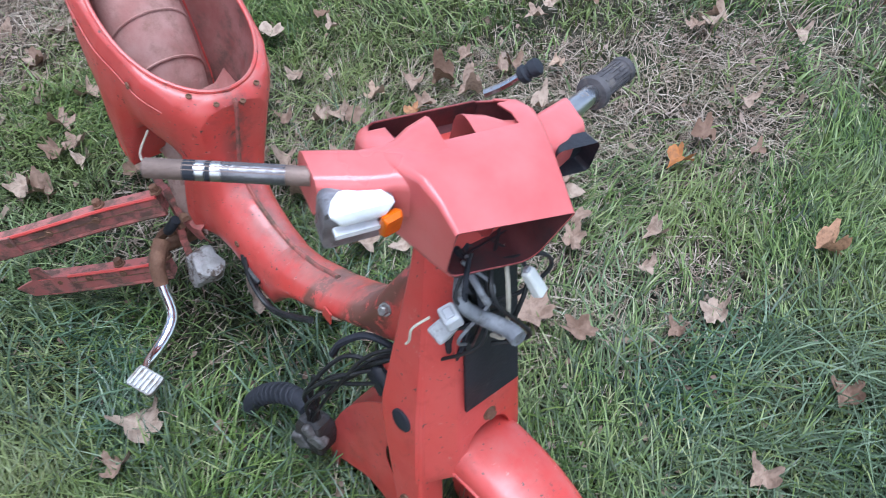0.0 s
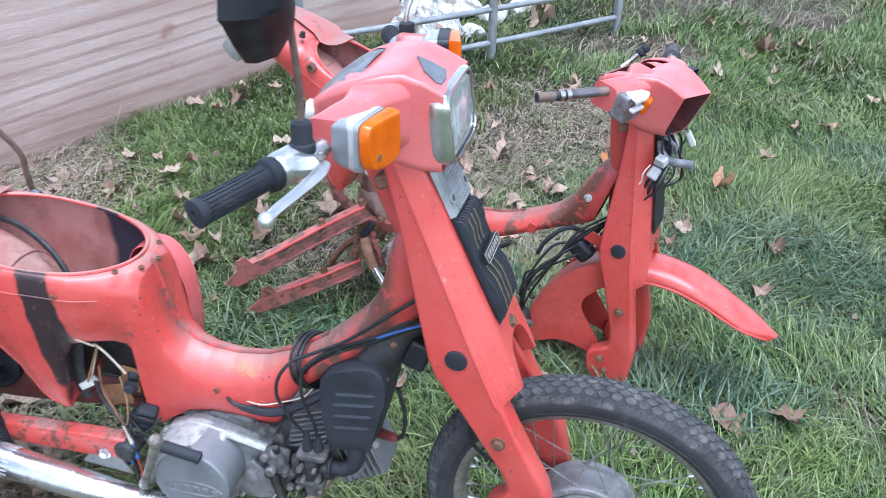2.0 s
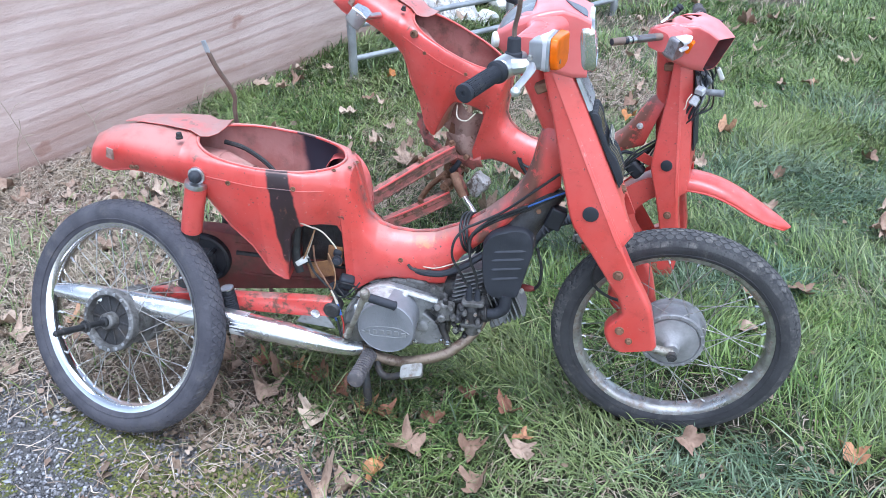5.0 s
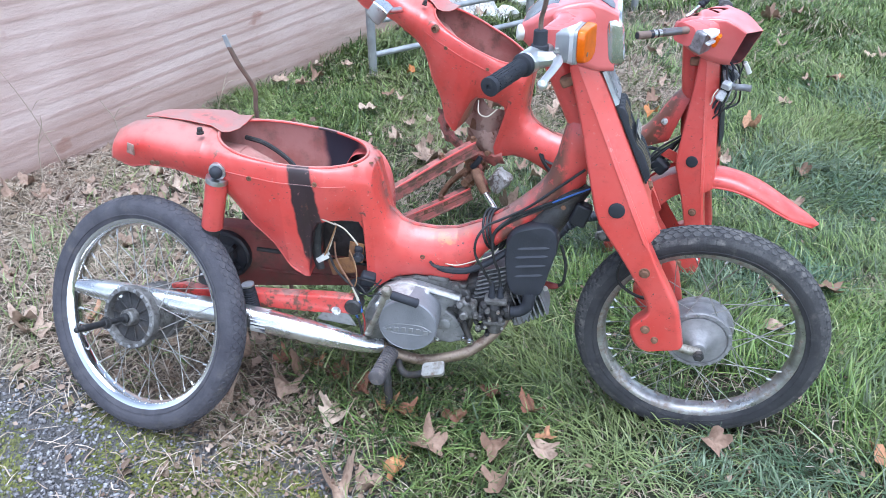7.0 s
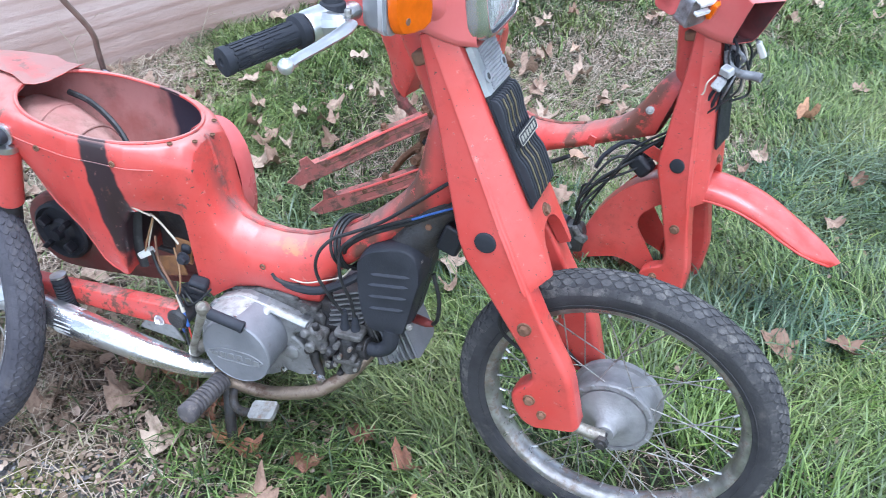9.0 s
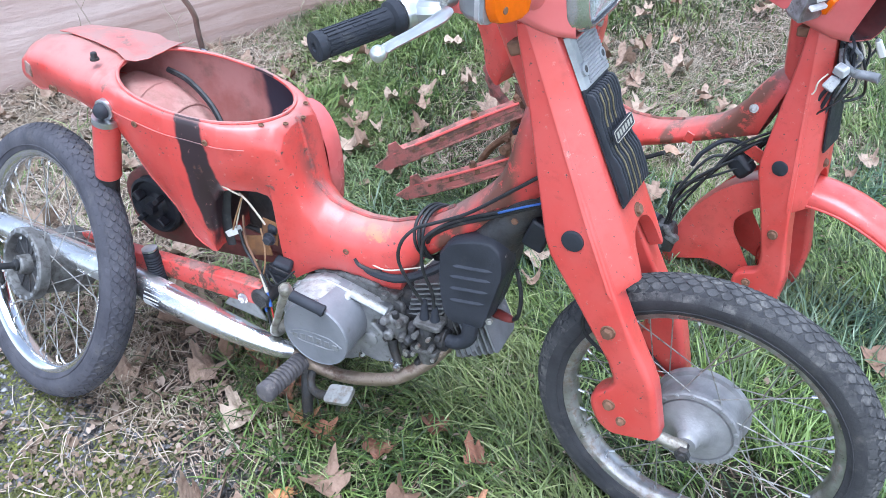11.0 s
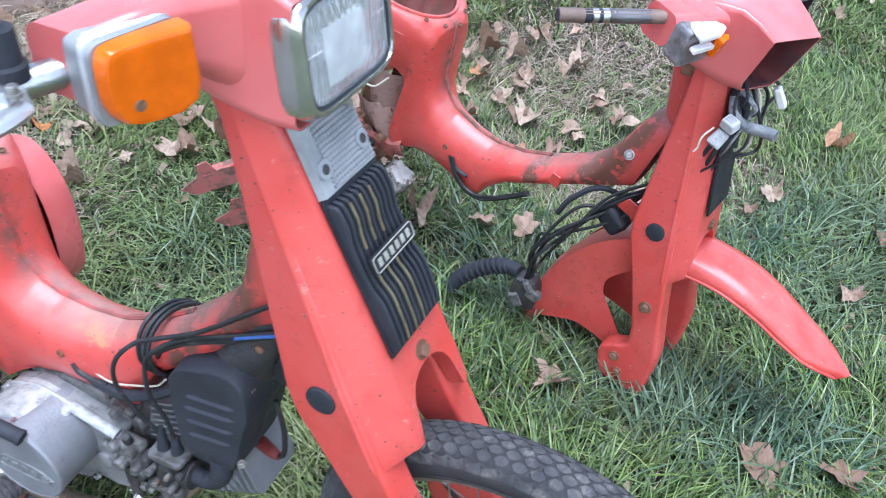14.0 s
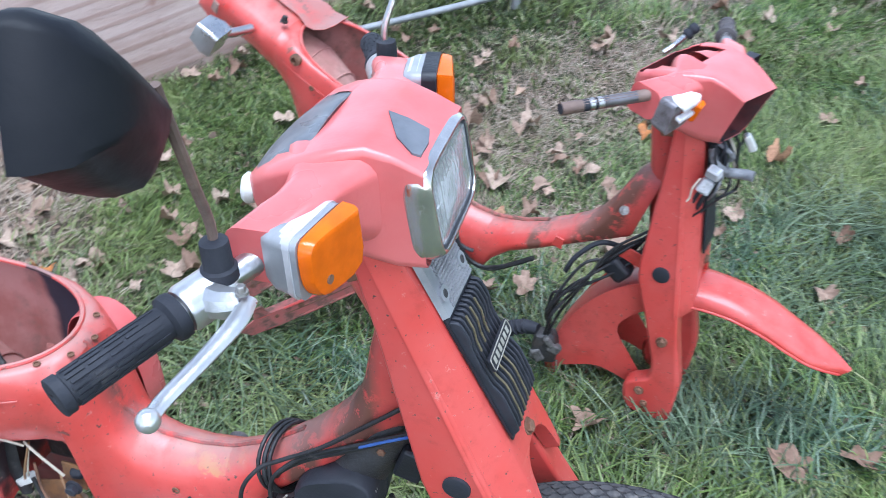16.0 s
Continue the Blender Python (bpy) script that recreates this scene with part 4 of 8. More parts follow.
def dry_stalk(x, y, lean_x, lean_y, height, seed):
    """One tall bent stem of dead grass."""
    rng = random.Random(seed)
    z = float(ground_z(np.array(x), np.array(y))) - .005
    pts = [Vector((x + lean_x * f ** 1.5 + rng.uniform(-.006, .006), y + lean_y * f ** 1.5 + rng.uniform(-.006, .006), z + height * f)) for f in (0, .3, .6, .85, 1.0)]
    bm = bmesh.new()
    tube(bm, pts, [.0024, .0022, .0018, .0014, .0008], 6, 4)
    tube(bm, [pts[2], pts[2] + Vector((.03, .01, .04)), pts[2] + Vector((.07, .02, .05))], [.0014, .0012, .0006], 5, 3)
    ob = part("dry_stalk", bm, STRAW, None)
    return tagged(ob, "tall bent stem of dead grass by the board", "dead stem", "dead stems by the board")


for k, (x, y, lx, ly, h) in enumerate([(-2.12, 0.95, -.06, -.10, .42), (-2.00, 1.33, -.03, -.08, .30), (-1.98, 1.18, -.06, -.02, .22), (-1.75, 1.55, .06, .05, .20), (-2.10, 0.80, .08, -.02, .30), (-1.90, 1.02, .10, .02, .16)]):
    dry_stalk(x, y, lx, ly, h, k)


# ---- field gate ----
def gate():
    a, b = Vector((-1.20, 2.14, -0.05)), Vector((0.06, 3.36, -0.05))
    g = thing("field_gate", "galvanised tubular steel field gate", "gate", pose(*a))
    run = b - a
    for f, z0 in ((0.0, -0.0), (0.55, 0.02), (1.0, 0.0)):
        bm = bmesh.new()
        tube(bm, [run * f + Vector((0, 0, z0)), run * f + Vector((0, 0, 1.1))], 0.021, 12)
        part("post", bm, GALV, g)
    for z in (0.10, 0.26, 0.44, 0.66, 0.88, 1.08):
        bm = bmesh.new()
        tube(bm, [run * -0.01 + Vector((0, 0, z)), run * 0.5 + Vector((0, 0, z - 0.008)), run * 1.01 + Vector((0, 0, z))], 0.014, 10)
        part("rail", bm, GALV, g)
    return g


gate()


def rubble(x, y, s, seed):
    rng = random.Random(seed)
    bm = bmesh.new()
    bmesh.ops.create_icosphere(bm, subdivisions=2, radius=1)
    for v in bm.verts:
        v.co *= 0.75 + 0.5 * abs(noise.noise(v.co * 1.3 + Vector((seed, 0, 0))))
        v.co = Vector((v.co.x * s[0], v.co.y * s[1], v.co.z * s[2]))
    ob = part("rubble_block", bm, RUBBLE, None, sharp=25)
    ob.matrix_world = pose(x, y, float(ground_z(x, y)) + s[2] * 0.55, rng.uniform(-15, 15), rng.uniform(-15, 15), rng.uniform(0, 180))
    return tagged(ob, "pale broken concrete lump in the grass behind the gate", "rubble", "rubble behind the gate")


for k, (x, y, s) in enumerate([(-0.60, 3.42, (0.11, 0.10, 0.07)), (-0.48, 3.62, (0.10, 0.09, 0.06)), (-0.66, 3.16, (0.08, 0.06, 0.05)), (-0.05, 4.1, (0.12, 0.1, 0.08))]):
    rubble(x, y, s, k + 3)


def tarpaulin():
    """A crumpled pale sheet heaped on the ground behind the gate."""
    rng = random.Random(4)
    bm = bmesh.new()
    rows = []
    for i in range(34):
        row = []
        for j in range(30):
            u, v = i / 33, j / 29
            x = -1.09 + 0.40 * u + 0.06 * math.sin(9 * v + 2) * u
            y = 2.98 + 0.12 * u + 0.62 * v + 0.05 * math.sin(11 * u)
            hump = math.sin(math.pi * min(1, v * 1.2)) * math.sin(math.pi * (0.12 + 0.76 * u))
            fold = noise.noise(Vector((u * 5, v * 5, 3))) * 0.07 + abs(noise.noise(Vector((u * 11, v * 9, 8)))) * 0.07 + noise.noise(Vector((u * 26, v * 24, 1))) * 0.022
            row.append((x, y, -0.045 + 0.17 * hump + fold * (0.3 + hump)))
        rows.append(row)
    loft(bm, rows, False)
    ob = part("tarpaulin", bm, SHEET, None, solid=.003, sharp=60)
    return tagged(ob, "crumpled white plastic sheet heaped behind the gate", "tarpaulin")


tarpaulin()


# ---- mopeds: x ahead, y to the left, z up; the fork is built straight and turned about its stem ----
RAKE = radians(25)
STEM = Vector((-0.115, 0, 0.565))
UP = Vector((-math.sin(RAKE), 0, math.cos(RAKE)))
AHEAD = Vector((math.cos(RAKE), 0, math.sin(RAKE)))


UPRIGHT = pose(0, -0.030, 0, -3, 0, 0)


def steered(degrees):
    return Matrix.Translation(STEM) @ Matrix.Rotation(radians(degrees), 4, UP) @ Matrix.Translation(-STEM)


def fork_point(u, v, y):
    """u up the stem, v ahead of it, y to the left."""
    return STEM + u * UP + v * AHEAD + Vector((0, y, 0))


def interp(x, pts):
    return float(np.interp(x, [p[0] for p in pts], [p[1] for p in pts]))


TOP = [(-1.235, .598), (-1.215, .625), (-1.17, .648), (-1.12, .656), (-1.06, .657), (-.98, .650), (-.965, .640), (-.90, .628), (-.80, .614), (-.70, .604), (-.640, .600), (-.622, .599), (-.612, .590), (-.604, .556), (-.597, .523), (-.588, .482), (-.56, .452), (-.53, .441), (-.48, .437), (-.43, .443), (-.37, .468), (-.32, .503), (-.277, .542), (-.255, .566), (-.238, .592), (-.224, .634), (-.216, .675), (-.207, .712), (-.195, .735), (-.16, .750)]
SHOULDER = [(-1.235, .024), (-1.215, .041), (-1.17, .057), (-1.12, .068), (-1.06, .081), (-.98, .097), (-.93, .111), (-.88, .121), (-.80, .124), (-.70, .110), (-.65, .088), (-.63, .074), (-.612, .061), (-.60, .054), (-.58, .050), (-.515, .046), (-.44, .042), (-.377, .040), (-.16, .036)]
LOWER = [(-1.235, .562), (-1.17, .556), (-1.127, .566), (-1.06, .566), (-.977, .550), (-.934, .532), (-.905, .500), (-.878, .465), (-.831, .418), (-.798, .362), (-.767, .336), (-.757, .336), (-.752, .392), (-.743, .445), (-.730, .470), (-.705, .478), (-.660, .480), (-.643, .473), (-.634, .452), (-.630, .330), (-.614, .296), (-.597, .307), (-.567, .325), (-.524, .334), (-.486, .331), (-.432, .322), (-.406, .327), (-.395, .362), (-.365, .404), (-.315, .446), (-.244, .511), (-.16, .587)]
STATIONS = sorted({p[0] for p in TOP} | {p[0] for p in LOWER} | {-.95, -.93, -.86, -.83, -.78, -.74, -.72, -.68, -.66, -.648, -.34, -.28, -1.225, -1.19, -1.09, -1.02})


def seat_gap(x):
    """Half width of the opening under the missing seat."""
    t = abs(x + 0.80) / 0.165
    return 0.110 * max(0.0, 1 - t ** (2.6 if x < -0.8 else 2.1)) ** 0.5


def frame_shell():
    """Pressed-steel frame: tail, seat bucket with its open top, and the spine up to the head."""
    bm = bmesh.new()
    rings = []
    for x in STATIONS:
        zt, hs, zb, wo = interp(x, TOP), interp(x, SHOULDER), interp(x, LOWER), seat_gap(x)
        spine = min(1.0, max(0.0, (x + 0.63) / 0.04))
        tail = min(1.0, max(0.0, (-0.955 - x) / 0.05))
        zs = zt - interp(x, [(-1.2, .026), (-1.0, .034), (-.955, .014), (-.67, .012), (-.615, 0.66 * min(0.05, (zt - zb) * 0.5))])
        hb = hs * interp(x, [(-1.2, .80), (-.97, .78), (-.88, .80), (-.70, .79), (-.61, .86)])
        top = [(wo, zt), (wo + (hs - wo) * 0.35, zt + 0.002 - 0.14 * (zt - zs) * spine - 0.008 * tail), (wo + (hs - wo) * 0.72, zt - 0.002 - 0.42 * (zt - zs) * spine - 0.014 * tail)]
        side = [(hs - 0.004, zs + 0.004), (hs, zs - 0.010)]
        for f in (0.2, 0.45, 0.7, 0.9, 1.0):
            bulge = (0.002 if x < -.62 else 0.006) * math.sin(math.pi * f)
            side.append((hs + (hb - hs) * f * f + bulge, zs - 0.010 + (zb - zs + 0.010) * f))
        inner = [(hb * (1 - 0.10 * (1 - spine) - 0.5 * spine), zb - 0.006 * spine), (hb * (1 - 0.2 * (1 - spine) - 1.0 * spine), zb - 0.008 * spine + 0.004 * (1 - spine))]
        half = top + side + inner
        rings.append([(x, -y, z) for y, z in half] + [(x, y, z) for y, z in reversed(half)])
    vs = loft(bm, rings, False)
    bm.faces.new([v for v in vs[0]])
    bmesh.ops.remove_doubles(bm, verts=bm.verts, dist=1e-4)
    return bm


def rim_loop():
    pts = []
    for k in range(48):
        a = 2 * math.pi * k / 48
        x = -0.80 + 0.165 * math.cos(a)
        pts.append((x, math.copysign(seat_gap(x), math.sin(a)), interp(x, TOP) + 0.002))
    return pts


def leg_width(u, side):
    """How far the outer face of a leg lies from the middle; the pair sits a little to the right."""
    if side > 0:
        return interp(u, [(-.384, .094), (-.2, .088), (-.1, .082), (0, .0755), (.1, .066), (.285, .052)])
    return interp(u, [(-.384, .100), (-.2, .101), (-.1, .099), (0, .094), (.1, .083), (.285, .064)])


def leg(side):
    """One pressed leg of the fork, with the round housing of the link at its foot."""
    bm = bmesh.new()
    rows = [(.292, .034, .056), (.285, .032, .058), (.20, .019, .058), (.10, -.001, .058), (0.0, -.020, .058), (-.03, -.022, .058), (-.10, -.008, .058), (-.16, .001, .059), (-.22, .007, .064), (-.248, .006, .066), (-.262, .002, .066), (-.272, -.010, .066), (-.281, -.034, .064), (-.291, -.046, .062), (-.305, -.051, .058), (-.325, -.052, .053), (-.340, -.050, .049), (-.349, -.044, .047), (-.354, -.036, .042)]
    rings = []
    for u, v0, v1 in rows:
        w = leg_width(u, side)
        hy = 0.021 if u > -0.36 else 0.017
        slope = interp(u, [(-.354, .20), (-.26, 0)])
        rings.append([fork_point(u - slope * (vv + .05), vv, side * (w - 0.021 + yy)) for vv, yy in rounded((v1 - v0) / 2, hy, min(0.006 if u > -0.2 else 0.011, (v1 - v0) * 0.4), 3, (v0 + v1) / 2)])
    loft(bm, rings)
    return bm


COVER_ROWS = [.305, .29, .25, .20, .15, .10, .05, .0, -.02, -.034, -.038, -.044, -.052, -.062, -.078, -.095, -.108]


def apron_drift(u):
    """The apron sits a little askew: to the right at its top."""
    return interp(u, [(-.10, .003), (.25, -.010)])


def front_cover():
    """The apron in front of the fork, arched over the wheel."""
    bm = bmesh.new()
    for side in (-1, 1):
        rings = []
        for u in COVER_ROWS:
            w = leg_width(u, side) + .0008 - (.004 if u > .3 else 0)
            wi = interp(u, [(-.108, .046), (-.085, .042), (-.062, .037), (-.048, .030), (-.040, .020), (-.034, .0), (.3, 0)])
            vf = interp(u, [(-.108, .080), (-.07, .082), (0, .083), (.2, .085), (.29, .083), (.305, .078)])
            f0 = min(interp(u, [(-.108, .056), (0, .0535), (.1, .050), (.305, .044)]), w - .010)
            cols = [(w - .0022, .0495), (w + .0010, .0500), (w - .0004, .053), (f0 + .006, vf - .006), (f0 + .002, vf - .0015), (f0 - .004, vf)]
            drift = side * apron_drift(u)
            cols = [(y + drift * min(1, max(0, (v - .05) / .03)), v) for y, v in cols]
            for f in (0.33, 0.66, 1.0):
                cols.append((f0 - .004 + (wi - f0 + .004) * f + drift, vf + .002 * f if u > -.036 else vf))
            lip = (wi + drift, vf - (0.02 if u < -.036 else 0.0))
            cols.append(lip)
            rings.append([fork_point(u, v, side * y) for y, v in cols])
        loft(bm, rings, False)
    bmesh.ops.remove_doubles(bm, verts=bm.verts, dist=2e-4)
    return bm


COWL_ROWS = [  # x, half width, top, bottom, rounding
    (-0.127, .0712, .947, .838, .012), (-0.155, .073, .960, .836, .014), (-0.180, .077, .968, .841, .018), (-0.200, .084, .967, .848, .024),
    (-0.222, .091, .963, .856, .030), (-0.245, .096, .956, .864, .034), (-0.268, .094, .946, .871, .034), (-0.288, .084, .931, .878, .026), (-0.304, .064, .917, .888, .014)]


def cowl_top(x):
    return interp(x, [(r[0], r[2]) for r in reversed(COWL_ROWS)])



def cowl_ring(x, hw, zt, zb, rt, rb):
    """Section of the cowl: crisp upper edges, rounder lower ones."""
    out = []
    for k, (sy, zc, r) in enumerate(((1, zt - rt, rt), (-1, zt - rt, rt), (-1, zb + rb, rb), (1, zb + rb, rb))):
        for i in range(5):
            a = math.pi / 2 * (k + i / 4)
            out.append((x, sy * (hw - r) + r * math.cos(a), zc + r * math.sin(a)))
        if k == 0:
            out += [(x, (hw - rt) * f, zt) for f in (0.78, 0.4, 0, -0.4, -0.78)]
    return out


def cowl(open_dial):
    """Handlebar cowl: lamp box in front, dial seat on top."""
    bm = bmesh.new()
    rings = []
    for x, hw, zt, zb, r in COWL_ROWS:
        ahead = max(0.0, (x + 0.222) / 0.095) if open_dial else 0.0
        zb += 0.008 * ahead
        ring = cowl_ring(x, hw * (1 - 0.05 * ahead), zt, zb, min(r * 0.45, 0.012), min(r + 0.012 * ahead, (zt - zb) * 0.45))
        for p in ring if ahead else ():
            low = (zt - p[2]) / (zt - zb)
            y = p[1] * (1 - 0.20 * low * ahead)
            ring[ring.index(p)] = (p[0] + (0.010 - 0.016 * low) * ahead, y + 0.008 * ahead, p[2] - 0.15 * y * ahead + 0.004 * ahead)
        rings.append(ring)
    loft(bm, rings, True, (False, True))
    if open_dial:
        hole = []
        for f in bm.faces:
            c = f.calc_center_median()
            if -0.297 < c.x < -0.226 and c.z > cowl_top(c.x) - 0.003 and abs(c.y) < 0.072:
                hole.append(f)
        bmesh.ops.delete(bm, geom=hole, context="FACES")
    return bm


def cowl_arm(side):
    bm = bmesh.new()
    rows = [(0.055, -0.212, 0.056, 0.050, .908), (0.078, -0.213, 0.044, 0.045, .914), (0.096, -0.213, 0.033, 0.034, .920), (0.115, -0.214, 0.027, 0.028, .925), (0.135, -0.217, 0.026, 0.026, .926), (0.150, -0.222, 0.027, 0.027, .924), (0.184, -0.238, 0.026, 0.026, .918)]
    loft(bm, [[(x0 + a, side * y, zc + b) for a, b in rounded(hx, hz, min(hx, hz) * 0.5, 4)] for y, x0, hx, hz, zc in rows], True, (False, True))
    return bm


def indicator(parent, side, xf, broken=False):
    """A square turn signal: grey body, amber lens on a stub below the arm."""
    c = Vector((-0.190 if side < 0 else -0.172, side * (0.163 if side < 0 else 0.142), 0.917 if side < 0 else 0.932))
    if broken:
        c += Vector((.006, .040, .004))
    m = Matrix.Translation(c) @ Matrix.Rotation(radians(0 if broken else side * 10), 4, "Z") @ Matrix.Scale(0.92 if broken else .96 if side < 0 else 0.9, 4)
    bm = bmesh.new()
    rings = []
    for x, hw, hh in ((-0.043, .016, .019), (-0.038, .030, .027), (-0.026, .036, .030), (0.002, .038, .0315)):
        rings.append([(x, y, z) for y, z in rounded(hw, hh, .010, 3)])
    loft(bm, rings)
    body = part("indicator", bm, TARNISHED if broken else GREY_LENS, parent, "smashed turn signal housing with chrome reflector" if broken else "turn signal with grey body and amber lens", xf=xf @ m, sharp=30)
    if not broken:
        bm = bmesh.new()
        out = -1 if side < 0 else 1
        face = [(-.98, .96), (.55, 1.0), (.95, .80), (1.0, .10), (.90, -.52), (.45, -1.0), (-.96, -.92)]
        soft = smooth_line([(0, y * out, z) for y, z in face] + [(0, face[0][0] * out, face[0][1])], 3)[:-1]
        loft(bm, [[(x + dx * (1 - p.y * out) * .5, p.y * k * .0370, p.z * k * .032) for p in soft] for x, k, dx in ((0.0025, .97, 0), (0.004, 1.0, 0), (0.010, .985, .006), (0.015, .93, .006), (0.017, .80, .006))])
        part("lens", bm, AMBER, body, "amber plastic lens", xf=xf @ m, sharp=30)
        for x0, x1, mat in ((-.021, -.004, SATIN),) if side < 0 else ((-.034, -.022, SATIN), (-.016, .002, BLACK_PLASTIC)):
            bm = bmesh.new()
            loft(bm, [[(x, y, z) for y, z in rounded(.0388 - .004 * (x < -.02) - .004 * (x < -.03), .0323 - .002 * (x < -.02) - .002 * (x < -.03), .010, 3)] for x in (x0, x1)])
            part("band", bm, mat, body, xf=xf @ m)
        bm = bmesh.new()
        lathe(bm, [(.0045, 0), (.0045, .003), (.002, .003)], (0.0165, -.016, -0.014), (1, 0, 0), 10)
        part("screw_spot", bm, RUST, body, xf=xf @ m)
    else:
        bm = bmesh.new()
        shell = [(-.020, .016, .0295, .0015), (-.010, .026, .0315, .002), (.004, .034, .0325, .002), (.010, .034, .031, .002), (.0135, .028, .026, .002), (.0145, .024, .020, .002)]
        loft(bm, [[(x + a * .3, y - .001, z + a) for y, a in rounded(hw, hh, hh * .8, 2)] for x, hw, z, hh in shell])
        part("reflector", bm, WHITE_SHELL, body, "pale broken reflector shell", xf=xf @ m)
        bm = bmesh.new()
        loft(bm, [[(x, y - .006, z) for y, z in rounded(.024, .0034, .002, 2, 0, z0)] for x, z0 in ((.006, .006), (.016, .004))])
        part("reflector_strip", bm, WHITE_SHELL, body, xf=xf @ m)
        bm = bmesh.new()
        loft(bm, [[(x, y, z) for y, z in rounded(hw, hh, .004, 2)] for x, hw, hh in ((-.006, .010, .016), (0.0, .012, .020), (0.006, .010, .017))])
        part("lens_shard", bm, AMBER, body, "broken piece of amber lens", xf=xf @ m @ pose(0.014, -side * 0.030, 0.004, 8, 10, 12))
    return body


def grip_axis(side):
    a = Vector((-0.257, side * 0.210, 0.906))
    b = Vector((-0.322, side * 0.345, 0.891))
    return a, b


def handlebar(parent, side, xf, bare=False, lever=True, reach=1.0, blade=True):
    a, b = grip_axis(side)
    b = a + (b - a) * reach
    d = (b - a).normalized()
    bm = bmesh.new()
    tube(bm, [a - d * 0.05, a + (b - a) * (0.69 if bare else 0.85)], 0.0098 if bare else 0.0115, 14)
    part("bar_tube", bm, BAR_TUBE if bare else DULL_CHROME, parent, "bare rusty handlebar tube" if bare else "", xf=xf)
    if bare:
        # The tube is closed; a dark disc gives its end a hollow's shade.
        bm = bmesh.new()
        tip = a + (b - a) * 0.69
        lathe(bm, [(.0082, -.001), (.0082, .0012), (0, .0012)], tip, d, 14)
        part("bore_disc", bm, RUBBER, parent, "dark disc on the tube's end for the shade of its bore", xf=xf)
        for f, hl, mat in ((0.02, .030, DARK_CHROME), (0.245, .005, DULL_CHROME), (0.30, .003, RUBBER), (0.345, .005, DULL_CHROME), (0.41, .006, RUBBER)):
            bm = bmesh.new()
            lathe(bm, [(.0100, -hl), (.0100, hl)], a + (b - a) * f, d, 12)
            part("bare_patch", bm, mat, parent, xf=xf)
        return
    g0 = a + d * 0.042
    length = (b - g0).length
    bm = bmesh.new()
    prof = [(.0120, 0), (.0195, 0.001), (.0205, .006), (.0195, .011), (.0145, .014)]
    prof += [(.0140, length - .010), (.0160, length - .009), (.0162, length - .001), (.014, length), (.005, length), (.004, length - .003), (0.0, length - .003)]
    lathe(bm, prof, g0, d, 28)
    coat = RUBBER if lever else DUSTY_RUBBER
    grip = part("grip", bm, coat, parent, "black ribbed rubber grip", xf=xf)
    s = d.cross(Vector((0, 0, 1))).normalized()
    u = s.cross(d)
    bm = bmesh.new()
    for k in range(20):
        t = 2 * math.pi * k / 20
        o = math.cos(t) * s + math.sin(t) * u
        w = -math.sin(t) * s + math.cos(t) * u
        p = 0.018 + 0.016 * (k % 2)
        while p < length - 0.02:
            q = min(p + 0.029, length - 0.012)
            c0, c1 = g0 + d * p + o * .0137, g0 + d * q + o * .0137
            base = [c0 - w * .0014, c0 + w * .0014, c1 + w * .0014, c1 - w * .0014]
            loft(bm, [base, [x + o * .0016 for x in base]])
            p += 0.032
    part("grip_ribs", bm, coat, grip, xf=xf)
    if not lever:
        return
    c = a + d * 0.018
    fwd = Vector((0.9, 0, 0.15))
    n = fwd - d * fwd.dot(d)
    n.normalize()
    bm = bmesh.new()
    lathe(bm, [(.0185, -.022), (.0205, -.018), (.0205, .018), (.0185, .022)], c, d, 20)
    tube(bm, [c, c + n * .022 - d * .002, c + n * .038 - d * .012], [.018, .014, .011], 10)
    perch = part("lever_perch", bm, LEVER_ALLOY, parent, "cast alloy lever bracket", xf=xf, sharp=30)
    if not blade:
        return
    bm = bmesh.new()
    p0 = c + n * .040 - d * .014
    tube(bm, [p0, p0 + n * .014 + d * .022, p0 + n * .026 + d * .06, p0 + n * .036 + d * .10, p0 + n * .043 + d * .117], [.008, .0085, .0072, .0068, .0065], 10, flat=0.7)
    bmesh.ops.create_uvsphere(bm, u_segments=12, v_segments=8, radius=.0088, matrix=Matrix.Translation(p0 + n * .044 + d * .119))
    part("brake_lever", bm, LEVER_ALLOY, perch, "bright alloy lever with ball end", xf=xf)
    hexbolt("pivot_bolt", c + n * .040 - d * .010 + Vector((0, 0, .010)), (0, 0, 1), .004, perch, STEEL, xf)


